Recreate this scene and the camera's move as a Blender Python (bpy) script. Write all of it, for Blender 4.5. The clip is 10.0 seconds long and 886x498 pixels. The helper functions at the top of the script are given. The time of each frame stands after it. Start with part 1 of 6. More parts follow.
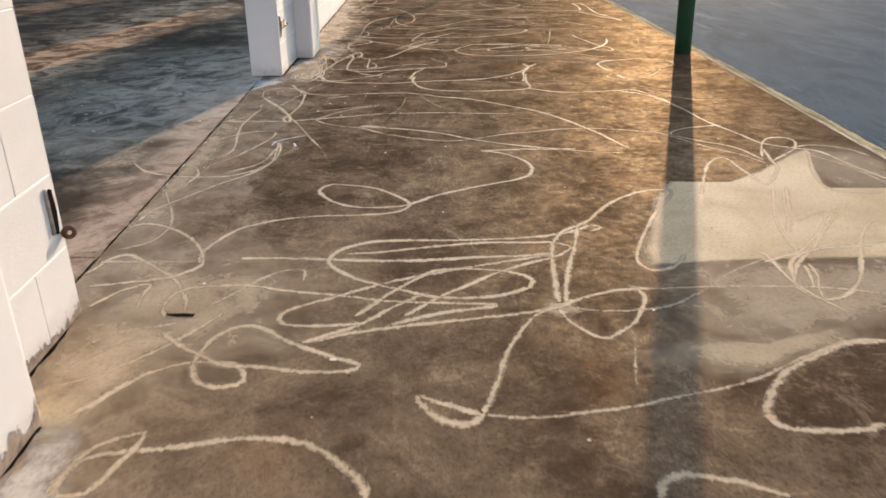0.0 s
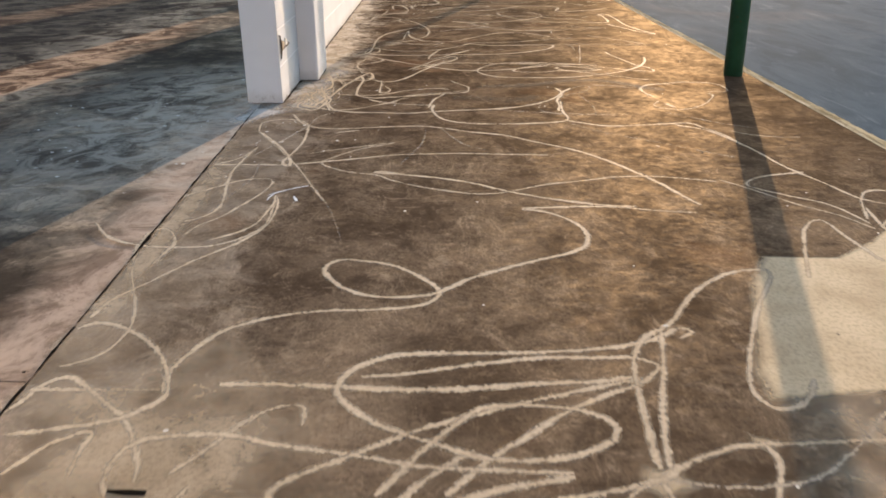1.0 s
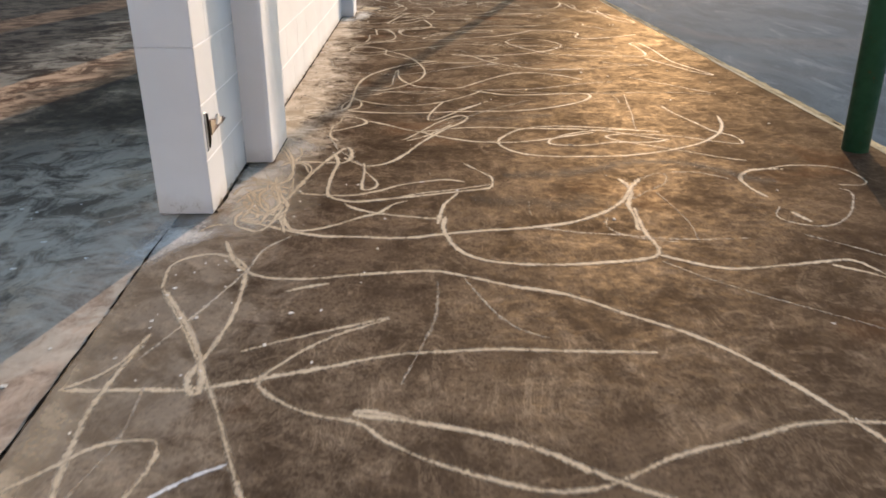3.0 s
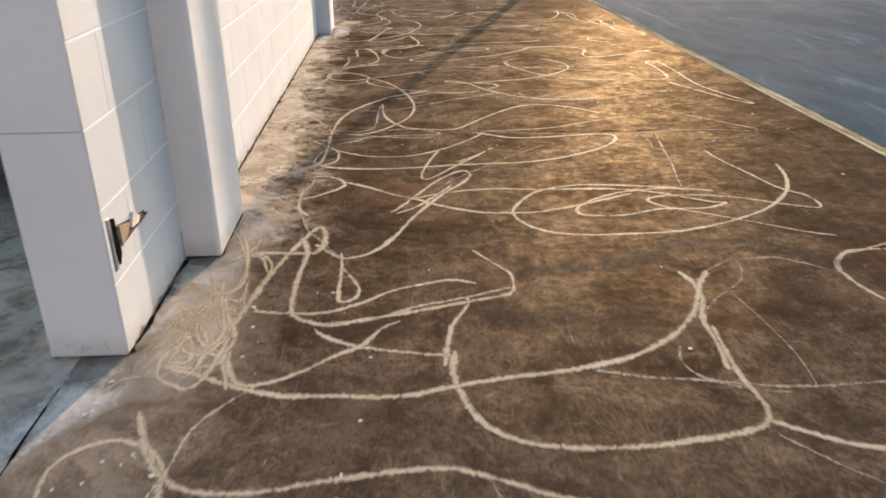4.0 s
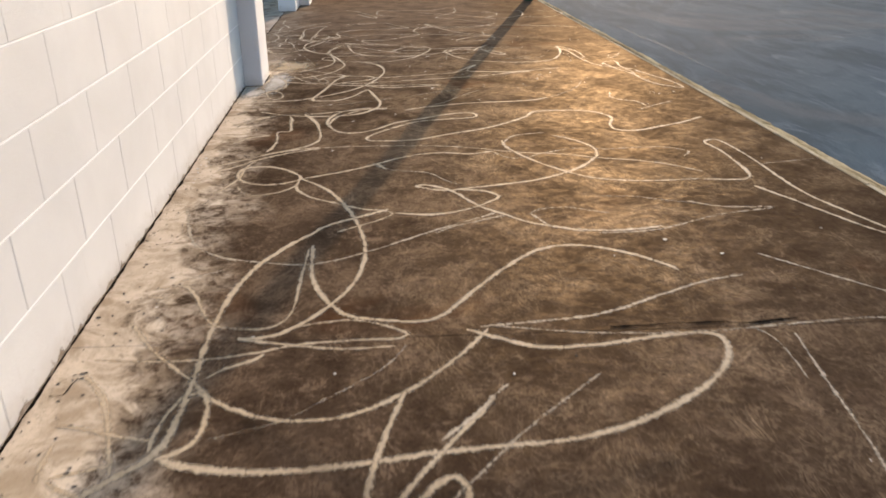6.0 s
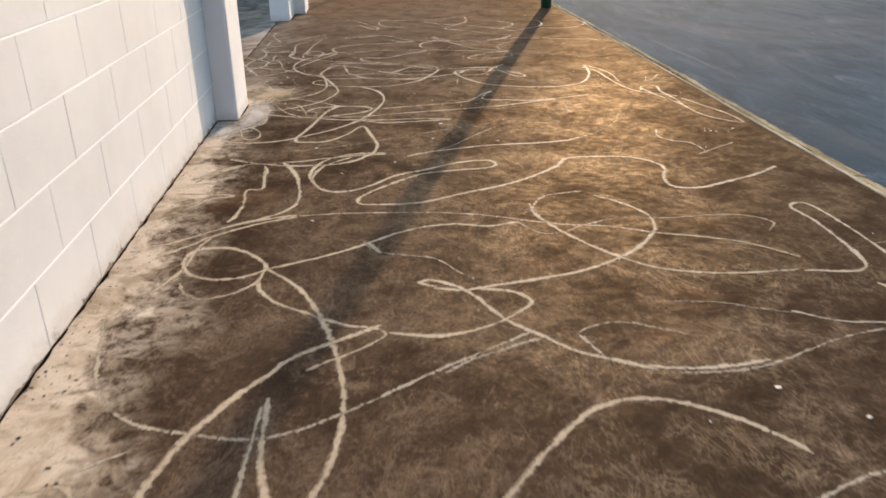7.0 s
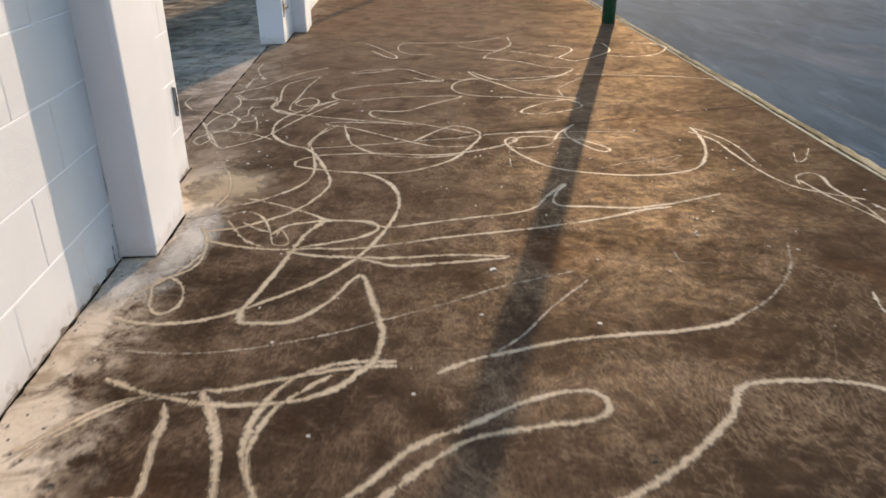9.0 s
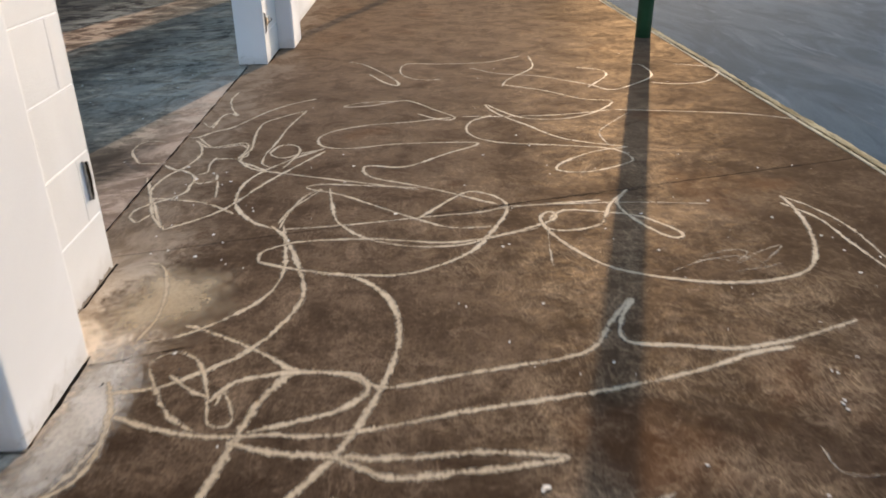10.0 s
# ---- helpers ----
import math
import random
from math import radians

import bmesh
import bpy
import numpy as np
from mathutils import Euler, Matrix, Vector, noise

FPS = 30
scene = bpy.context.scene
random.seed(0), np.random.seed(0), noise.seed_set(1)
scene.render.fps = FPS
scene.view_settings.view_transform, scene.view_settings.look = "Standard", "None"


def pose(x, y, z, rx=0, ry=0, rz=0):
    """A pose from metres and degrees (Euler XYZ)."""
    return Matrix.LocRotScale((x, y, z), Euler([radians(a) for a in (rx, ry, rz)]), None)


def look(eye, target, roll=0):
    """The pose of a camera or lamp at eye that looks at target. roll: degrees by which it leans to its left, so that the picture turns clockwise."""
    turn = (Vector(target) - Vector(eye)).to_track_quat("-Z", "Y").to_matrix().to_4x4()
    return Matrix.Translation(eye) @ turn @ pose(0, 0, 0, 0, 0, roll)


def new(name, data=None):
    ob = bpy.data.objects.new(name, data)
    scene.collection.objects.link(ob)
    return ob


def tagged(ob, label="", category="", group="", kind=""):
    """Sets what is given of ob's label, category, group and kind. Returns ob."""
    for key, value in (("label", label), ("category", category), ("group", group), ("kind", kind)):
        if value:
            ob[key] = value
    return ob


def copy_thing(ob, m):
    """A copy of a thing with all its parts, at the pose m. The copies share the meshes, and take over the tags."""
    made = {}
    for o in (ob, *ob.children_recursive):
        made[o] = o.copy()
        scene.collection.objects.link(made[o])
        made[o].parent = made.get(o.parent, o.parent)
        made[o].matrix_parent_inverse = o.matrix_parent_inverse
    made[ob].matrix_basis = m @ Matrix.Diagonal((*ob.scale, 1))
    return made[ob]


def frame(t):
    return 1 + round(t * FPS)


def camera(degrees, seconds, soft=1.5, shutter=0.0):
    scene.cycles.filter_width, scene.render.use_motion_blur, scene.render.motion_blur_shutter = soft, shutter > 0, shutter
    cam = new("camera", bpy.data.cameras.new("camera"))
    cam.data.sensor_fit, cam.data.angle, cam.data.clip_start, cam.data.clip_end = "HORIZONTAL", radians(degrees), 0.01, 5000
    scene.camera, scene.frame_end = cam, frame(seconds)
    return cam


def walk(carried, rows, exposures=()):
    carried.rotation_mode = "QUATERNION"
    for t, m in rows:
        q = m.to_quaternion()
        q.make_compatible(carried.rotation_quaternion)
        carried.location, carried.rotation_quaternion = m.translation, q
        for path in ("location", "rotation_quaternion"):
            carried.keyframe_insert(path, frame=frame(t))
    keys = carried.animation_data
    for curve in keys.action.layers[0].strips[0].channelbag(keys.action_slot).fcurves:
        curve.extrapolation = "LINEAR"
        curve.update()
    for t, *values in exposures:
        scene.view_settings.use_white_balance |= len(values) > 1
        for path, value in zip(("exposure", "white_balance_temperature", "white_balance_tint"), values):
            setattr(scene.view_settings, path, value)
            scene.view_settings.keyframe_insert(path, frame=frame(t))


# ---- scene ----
cam = camera(60.40, 10.0, soft=1.7, shutter=0.3)
# seconds; eye in metres; pitch, roll and yaw in degrees
PATH = [
    (0.0, 0.004, 0.005, 0.995, -24.55, -0.08, -0.84),
    (0.5, -0.047, 0.322, 0.995, -24.53, -0.21, -1.43),
    (1.0, -0.085, 0.665, 1.000, -24.43, -0.19, -0.41),
    (1.5, -0.124, 1.040, 1.002, -24.32, -0.33, -0.26),
    (2.0, -0.160, 1.426, 1.001, -24.32, -0.21, -1.26),
    (2.5, -0.180, 1.832, 1.007, -24.38, -0.53, -1.70),
    (4.0, -0.218, 3.112, 1.045, -24.55, 0.29, -3.18),
    (4.5, -0.200, 3.565, 1.049, -24.57, 0.41, -4.87),
    (5.0, -0.160, 4.036, 1.052, -24.53, 0.30, -4.96),
    (5.5, -0.123, 4.511, 1.054, -24.43, 0.40, -5.37),
    (6.0, -0.098, 4.974, 1.065, -24.32, 0.04, -5.14),
    (7.5, -0.005, 6.314, 1.068, -24.72, 0.63, -4.01),
    (8.0, 0.009, 6.764, 1.082, -25.05, 0.95, -3.37),
    (8.5, 0.015, 7.208, 1.081, -25.14, 1.00, -3.81),
    (9.0, 0.017, 7.690, 1.074, -25.22, 0.48, -2.78),
    (9.5, 0.019, 8.169, 1.078, -25.57, 0.76, -2.74),
    (10.0, 0.021, 8.665, 1.084, -25.75, 0.43, -2.50),
]
EXPOSURE = [(0.0, 1.46, 6240, 10), (6.0, 1.46, 6240, 10), (9.0, 1.46, 6120, 9), (10.0, 1.46, 6140, 9)]
walk(cam, [(t, pose(x, y, z, 90 + pitch, roll, yaw)) for t, x, y, z, pitch, roll, yaw in PATH], EXPOSURE)

# ---- sky and sun: clear evening, low sun ahead and to the right ----
SUN_EL, SUN_AZ = 11.8, 16.5          # degrees above the horizon; degrees right of +y
world = bpy.data.worlds.new("evening_sky")
scene.world = world
world.use_nodes = True
wn = world.node_tree
wn.nodes.clear()
sky = wn.nodes.new("ShaderNodeTexSky")
sky.sky_type = "NISHITA"
sky.sun_disc = False
sky.sun_elevation = radians(SUN_EL)
sky.sun_rotation = radians(SUN_AZ)
sky.dust_density = 1.0
sky.ozone_density = 1.8
bg = wn.nodes.new("ShaderNodeBackground")
bg.inputs["Strength"].default_value = 0.14
wo = wn.nodes.new("ShaderNodeOutputWorld")
wn.links.new(sky.outputs[0], bg.inputs[0])
wn.links.new(bg.outputs[0], wo.inputs[0])

sun_data = bpy.data.lights.new("sun", "SUN")
sun_data.energy = 2.8
sun_data.angle = radians(0.45)
sun_data.color = (1.0, 0.755, 0.54)
sun = new("sun", sun_data)
to_sun = Vector((math.sin(radians(SUN_AZ)) * math.cos(radians(SUN_EL)), math.cos(radians(SUN_AZ)) * math.cos(radians(SUN_EL)), math.sin(radians(SUN_EL))))
sun.matrix_world = look(to_sun * 40, (0, 0, 0))

# ---- materials ----
class Net:
    """A small helper to write node materials in few lines."""

    def __init__(self, name):
        self.mat = bpy.data.materials.new(name)
        self.mat.use_nodes = True
        self.tree = self.mat.node_tree
        self.bsdf = self.tree.nodes["Principled BSDF"]
        self.out = self.tree.nodes["Material Output"]
        self.place = self.add("ShaderNodeNewGeometry").outputs["Position"]

    def add(self, kind, **settings):
        node = self.tree.nodes.new(kind)
        for key, value in settings.items():
            setattr(node, key, value)
        return node

    def wire(self, a, b):
        if hasattr(a, "links"):
            self.tree.links.new(a, b)
        else:
            b.default_value = a

    def stretch(self, sx, sy, sz, turn=0.0):
        node = self.add("ShaderNodeMapping")
        self.wire(self.place, node.inputs[0])
        node.inputs["Scale"].default_value = (sx, sy, sz)
        node.inputs["Rotation"].default_value = (0, 0, radians(turn))
        return node.outputs[0]

    def noise(self, scale, detail=4.0, rough=0.55, warp=0.0, at=None):
        node = self.add("ShaderNodeTexNoise")
        self.wire(at if at is not None else self.place, node.inputs["Vector"])
        node.inputs["Scale"].default_value = scale
        node.inputs["Detail"].default_value = detail
        node.inputs["Roughness"].default_value = rough
        node.inputs["Distortion"].default_value = warp
        return node.outputs["Fac"]

    def ramp(self, value, lo, hi, a=0.0, b=1.0):
        node = self.add("ShaderNodeMapRange", interpolation_type="SMOOTHSTEP")
        self.wire(value, node.inputs[0])
        for i, v in zip((1, 2, 3, 4), (lo, hi, a, b)):
            self.wire(v, node.inputs[i])
        return node.outputs[0]

    def calc(self, how, a, b=0.0):
        node = self.add("ShaderNodeMath", operation=how)
        self.wire(a, node.inputs[0])
        self.wire(b, node.inputs[1])
        return node.outputs[0]

    def mix(self, fac, a, b, how="MIX"):
        node = self.add("ShaderNodeMix", data_type="RGBA", blend_type=how)
        self.wire(fac, node.inputs[0])
        self.wire((*a, 1) if isinstance(a, tuple) else a, node.inputs[6])
        self.wire((*b, 1) if isinstance(b, tuple) else b, node.inputs[7])
        return node.outputs[2]

    def axis(self, i):
        node = self.add("ShaderNodeSeparateXYZ")
        self.wire(self.place, node.inputs[0])
        return node.outputs[i]

    def bump(self, height, strength, distance):
        node = self.add("ShaderNodeBump")
        node.inputs["Strength"].default_value = strength
        node.inputs["Distance"].default_value = distance
        self.wire(height, node.inputs["Height"])
        self.wire(node.outputs[0], self.bsdf.inputs["Normal"])

    def done(self, colour, rough, spec=0.5, metal=0.0):
        self.wire((*colour, 1) if isinstance(colour, tuple) else colour, self.bsdf.inputs["Base Color"])
        self.wire(rough, self.bsdf.inputs["Roughness"])
        self.bsdf.inputs["Specular IOR Level"].default_value = spec
        self.bsdf.inputs["Metallic"].default_value = metal
        return self.mat


def dirty_concrete():
    """Brown, grimy concrete with rain-washed pale margins along the block wall."""
    n = Net("dirty_concrete")
    broad = n.noise(0.9, 4, 0.55, 0.5)
    cloud = n.noise(2.6, 7, 0.66, 0.6)
    mid = n.noise(5.5, 8, 0.70, 0.8)
    blot = n.noise(16.0, 8, 0.78, 0.4)
    fine = n.noise(85.0, 6, 0.78, 0.3)
    hair = n.noise(17.0, 8, 0.76, 0.8, n.stretch(1.0, 0.5, 1.0, 24))
    hair2 = n.noise(20.0, 8, 0.76, 0.8, n.stretch(0.55, 1.0, 1.0, 10))
    scuff = n.noise(7.0, 9, 0.82, 1.6, n.stretch(1.0, 0.55, 1.0, -35))
    colour = n.mix(n.ramp(cloud, 0.36, 0.64), (0.050, 0.0335, 0.0225), (0.094, 0.0665, 0.0450))
    colour = n.mix(n.ramp(broad, 0.40, 0.66, 0, 0.40), colour, (0.128, 0.092, 0.063))
    colour = n.mix(n.ramp(mid, 0.49, 0.70, 0, 0.40), colour, (0.170, 0.121, 0.083))
    colour = n.mix(n.ramp(blot, 0.54, 0.68, 0, 0.32), colour, (0.205, 0.147, 0.102))
    colour = n.mix(n.ramp(hair, 0.54, 0.67, 0, 0.30), colour, (0.30, 0.218, 0.148))
    colour = n.mix(n.ramp(hair2, 0.55, 0.68, 0, 0.30), colour, (0.275, 0.20, 0.135))
    colour = n.mix(n.calc("MULTIPLY", n.ramp(scuff, 0.535, 0.60), n.ramp(mid, 0.40, 0.58, 0.1, 0.55)), colour, (0.275, 0.205, 0.142))
    colour = n.mix(n.ramp(mid, 0.30, 0.50, 0.50, 0.0), colour, (0.029, 0.019, 0.0125))
    colour = n.mix(n.ramp(blot, 0.34, 0.46, 0.42, 0.0), colour, (0.028, 0.0185, 0.0125))
    colour = n.mix(n.ramp(fine, 0.40, 0.50, 0.55, 0.0), colour, (0.024, 0.016, 0.011))
    colour = n.mix(n.ramp(fine, 0.61, 0.70, 0.0, 0.35), colour, (0.33, 0.242, 0.165))
    # broad darker and worn areas
    stain = n.noise(1.25, 5, 0.60, 0.9, n.stretch(0.8, 1.0, 1.0, 30))
    colour = n.mix(n.ramp(stain, 0.36, 0.52, 0.62, 0.0), colour, (0.037, 0.025, 0.017))
    colour = n.mix(n.ramp(stain, 0.54, 0.70, 0.0, 0.38), colour, (0.165, 0.120, 0.083))
    # thin pale threads left by brushing; brightened on the open side as sun glare
    glare_side = n.calc("MULTIPLY", n.ramp(n.axis(1), 5.0, 7.5), n.ramp(n.axis(0), -0.2, 0.5))
    for scale, turn, gate, most in ((3.2, 15, 0.50, 0.42), (6.5, -40, 0.48, 0.40), (10.0, 60, 0.46, 0.30)):
        vein = n.calc("ABSOLUTE", n.calc("SUBTRACT", n.noise(scale, 7, 0.72, 1.2, n.stretch(1.0, 0.7, 1.0, turn)), 0.5))
        colour = n.mix(n.calc("MULTIPLY", n.ramp(vein, 0.0, 0.014, most, 0.0), n.ramp(cloud, gate - 0.08, gate + 0.10)), colour, n.mix(glare_side, (0.27, 0.205, 0.145), (0.52, 0.41, 0.27)))
    # a thinner coat of dirt on the first bay
    worn = n.calc("ADD", n.axis(1), n.calc("MULTIPLY", n.calc("SUBTRACT", n.noise(1.3, 5, 0.6, 0.8), 0.5), 4.0))
    side = n.ramp(n.axis(0), -0.6, 0.4, 1.0, 0.25)
    thin = n.calc("MULTIPLY", n.ramp(worn, 1.0, 3.2, 1.0, 0.0), n.ramp(cloud, 0.36, 0.64, 0.25, 0.70))
    colour = n.mix(n.calc("MULTIPLY", thin, side), colour, (0.265, 0.193, 0.130))
    colour = n.mix(n.ramp(mid, 0.34, 0.54, 0.42, 0.0), colour, (0.042, 0.028, 0.019))
    colour = n.mix(n.ramp(fine, 0.36, 0.50, 0.3, 0.0), colour, (0.032, 0.021, 0.015))
    colour = n.mix(n.ramp(hair2, 0.55, 0.66, 0, 0.18), colour, (0.33, 0.242, 0.165))
    # lighter tan from before the second gateway on, darker along the open side
    colour = n.mix(n.calc("MULTIPLY", n.ramp(n.axis(1), 9.6, 14.0, 0.0, 0.78), n.ramp(mid, 0.34, 0.60, 0.55, 1.0)), colour, (0.225, 0.160, 0.107))
    edge = n.calc("ADD", n.axis(0), n.calc("MULTIPLY", n.calc("SUBTRACT", n.noise(1.7, 5, 0.6, 0.6), 0.5), 1.1))
    colour = n.mix(n.calc("MULTIPLY", n.ramp(edge, 0.95, 1.5, 0.0, 0.55), n.ramp(n.axis(1), 2.9, 4.2)), colour, (0.052, 0.034, 0.022))
    # rusty stains
    colour = n.mix(n.ramp(n.noise(1.9, 3, 0.5, 0.3, n.stretch(1, 1, 1, 70)), 0.60, 0.75, 0, 0.22), colour, (0.19, 0.075, 0.024))
    # whole tone by distance: lightest near 2 to 3 m, darker past 5 m
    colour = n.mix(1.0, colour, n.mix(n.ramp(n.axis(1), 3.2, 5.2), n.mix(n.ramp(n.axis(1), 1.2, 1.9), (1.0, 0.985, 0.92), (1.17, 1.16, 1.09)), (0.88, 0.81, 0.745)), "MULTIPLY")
    # pale margin beside the wall: a bare core, and a broken outer fringe
    ragged = n.calc("ADD", n.calc("MULTIPLY", n.calc("SUBTRACT", n.noise(2.4, 8, 0.66, 0.3), 0.5), -0.62), n.calc("MULTIPLY", n.calc("SUBTRACT", mid, 0.5), -0.22))
    reach = n.calc("SUBTRACT", n.calc("ADD", n.axis(0), ragged), n.ramp(n.axis(1), 6.8, 8.6, 0.09, 0.0))
    core = n.ramp(reach, -0.85, -0.775, 1.0, 0.0)
    fringe = n.calc("MULTIPLY", n.ramp(reach, -0.80, -0.60, 0.62, 0.0), n.ramp(blot, 0.40, 0.56))
    margin = n.calc("MAXIMUM", core, fringe)
    margin = n.calc("MULTIPLY", margin, n.ramp(n.axis(1), 5.25, 5.85, 0.22, 1.0))
    margin = n.calc("MULTIPLY", margin, n.ramp(n.axis(1), 10.4, 11.2, 1.0, 0.14))
    pale = n.mix(n.ramp(mid, 0.38, 0.62), (0.40, 0.305, 0.205), (0.66, 0.545, 0.41))
    pale = n.mix(n.ramp(blot, 0.34, 0.44, 0.6, 0.0), pale, (0.20, 0.145, 0.095))
    colour = n.mix(n.calc("MULTIPLY", margin, n.ramp(fine, 0.34, 0.46, 0.6, 0.97)), colour, pale)
    n.bump(n.calc("ADD", n.calc("MULTIPLY", fine, 0.5), n.calc("MULTIPLY", hair, 0.5)), 0.4, 0.004)
    n.done(colour, 0.8, 0.0)
    # a thin film gives patchy gloss, tinted orange to put in the sun's glare
    gloss = n.add("ShaderNodeBsdfGlossy")
    gloss.inputs["Color"].default_value = (1.0, 0.76, 0.47, 1)
    gloss.inputs["Roughness"].default_value = 0.53
    n.wire(n.bsdf.inputs["Normal"].links[0].from_socket, gloss.inputs["Normal"])
    blend = n.add("ShaderNodeMixShader")
    grit = n.noise(30.0, 8, 0.76, 0.5, n.stretch(0.75, 1.0, 1.0, 12))
    patch = n.calc("MULTIPLY", n.ramp(grit, 0.43, 0.61, 0.50, 1.50), n.calc("MULTIPLY", n.ramp(mid, 0.40, 0.60, 0.6, 1.1), n.ramp(cloud, 0.36, 0.64, 0.6, 1.1)))
    look_along = n.add("ShaderNodeLayerWeight").outputs["Facing"]
    grazing = n.calc("POWER", look_along, 2.0)
    # gloss weakened from the second gateway on, to dim the glare there
    patch = n.calc("MULTIPLY", patch, n.ramp(n.axis(1), 9.5, 12.2, 1.0, 0.55))
    n.wire(n.calc("MULTIPLY", patch, n.calc("ADD", n.calc("MULTIPLY", grazing, 0.048), 0.003)), blend.inputs[0])
    n.wire(n.bsdf.outputs[0], blend.inputs[1])
    n.wire(gloss.outputs[0], blend.inputs[2])
    n.wire(blend.outputs[0], n.out.inputs[0])
    return n.mat


def inner_concrete():
    """Grey weathered concrete with dark stains, pale worn islands and a washed strip beside the walkway."""
    n = Net("weathered_inner_concrete")
    broad = n.noise(0.75, 6, 0.62, 0.9)
    mid = n.noise(1.7, 9, 0.68, 0.7)
    blot = n.noise(4.6, 9, 0.72, 0.6, n.stretch(0.8, 1.0, 1.0, 25))
    spot = n.noise(13.0, 8, 0.74, 0.6)
    fine = n.noise(60.0, 6, 0.75, 0.4)
    colour = n.mix(n.ramp(mid, 0.34, 0.66), (0.085, 0.070, 0.052), (0.27, 0.222, 0.162))
    colour = n.mix(n.calc("MULTIPLY", n.ramp(blot, 0.51, 0.58), n.ramp(mid, 0.40, 0.56, 0.1, 0.75)), colour, (0.50, 0.41, 0.295))
    colour = n.mix(n.ramp(broad, 0.44, 0.56, 0.85, 0.0), colour, (0.042, 0.034, 0.026))
    colour = n.mix(n.ramp(blot, 0.36, 0.46, 0.62, 0.0), colour, (0.052, 0.042, 0.031))
    colour = n.mix(n.ramp(spot, 0.39, 0.46, 0.6, 0.0), colour, (0.036, 0.030, 0.022))
    colour = n.mix(n.calc("MULTIPLY", n.ramp(spot, 0.60, 0.66, 0.0, 0.6), n.ramp(broad, 0.42, 0.55)), colour, (0.46, 0.38, 0.28))
    colour = n.mix(n.ramp(fine, 0.34, 0.48, 0.45, 0.0), colour, (0.040, 0.034, 0.027))
    # moss in the damp hollows
    colour = n.mix(n.ramp(n.noise(1.3, 4, 0.6, 0.4, n.stretch(1, 1, 1, 50)), 0.60, 0.72, 0.0, 0.35), colour, (0.055, 0.056, 0.020))
    # orange sun stripe put into the colour; past it, darkened as wall shade
    sun_shade_x = n.calc("ADD", n.axis(0), n.calc("MULTIPLY", n.calc("SUBTRACT", mid, 0.5), 1.6))
    colour = n.mix(n.ramp(sun_shade_x, -2.75, -2.2, 0.80, 0.0), colour, n.mix(n.ramp(blot, 0.42, 0.58), (0.13, 0.075, 0.045), (0.66, 0.47, 0.31)))
    colour = n.mix(n.ramp(sun_shade_x, -3.5, -2.9, 0.70, 0.0), colour, (0.050, 0.037, 0.028))
    reach = n.calc("ADD", n.axis(0), n.calc("MULTIPLY", n.calc("SUBTRACT", mid, 0.5), 0.55))
    colour = n.mix(n.calc("MULTIPLY", n.ramp(reach, -1.34, -1.09, 0.0, 0.95), n.ramp(fine, 0.3, 0.5, 0.6, 1.0)), colour, n.mix(n.ramp(blot, 0.42, 0.58), (0.25, 0.185, 0.135), (0.52, 0.41, 0.315)))
    colour = n.mix(1.0, colour, (0.88, 0.80, 0.73), "MULTIPLY")
    # lime wash spilt beside the wall ends
    spill = n.calc("MULTIPLY", n.ramp(n.axis(0), -2.6, -1.5, 0.0, 1.0), n.calc("MULTIPLY", n.ramp(n.axis(1), 2.6, 4.4, 0.0, 1.0), n.ramp(n.axis(1), 5.2, 6.5, 1.0, 0.0)))
    spill2 = n.calc("MULTIPLY", n.ramp(n.axis(0), -2.4, -1.5, 0.0, 0.7), n.ramp(n.axis(1), 11.8, 13.4, 0.0, 1.0))
    colour = n.mix(n.calc("MULTIPLY", n.calc("ADD", spill, spill2), n.ramp(n.noise(5.0, 9, 0.75, 0.9), 0.40, 0.58, 0.10, 0.72)), colour, (0.50, 0.43, 0.33))
    n.bump(fine, 0.25, 0.003)
    return n.done(colour, 0.9, 0.01)


def asphalt():
    n = Net("worn_asphalt")
    broad = n.noise(0.45, 5, 0.6, 0.7, n.stretch(1.0, 0.6, 1.0, -25))
    mid = n.noise(2.0, 7, 0.68, 1.4, n.stretch(1.0, 0.35, 1.0, -28))
    streak = n.noise(5.0, 6, 0.7, 1.0, n.stretch(1.0, 0.22, 1.0, -32))
    fine = n.noise(110.0, 4, 0.7, 0.0)
    colour = n.mix(n.ramp(mid, 0.35, 0.65), (0.060, 0.081, 0.098), (0.100, 0.126, 0.147))
    # pinkish drifts painted in for patches of sun on the asphalt
    colour = n.mix(n.ramp(broad, 0.52, 0.66, 0, 0.45), colour, (0.178, 0.165, 0.16))
    colour = n.mix(n.ramp(streak, 0.55, 0.72, 0, 0.45), colour, (0.22, 0.25, 0.285))
    colour = n.mix(n.ramp(streak, 0.30, 0.44, 0.5, 0.0), colour, (0.046, 0.062, 0.082))
    colour = n.mix(n.ramp(fine, 0.35, 0.6, 0.4, 0.0), colour, (0.028, 0.03, 0.034))
    n.bump(n.calc("ADD", fine, mid), 0.3, 0.005)
    colour = n.mix(1.0, colour, (0.83, 0.925, 0.94), "MULTIPLY")
    return n.done(colour, 0.95, 0.01)


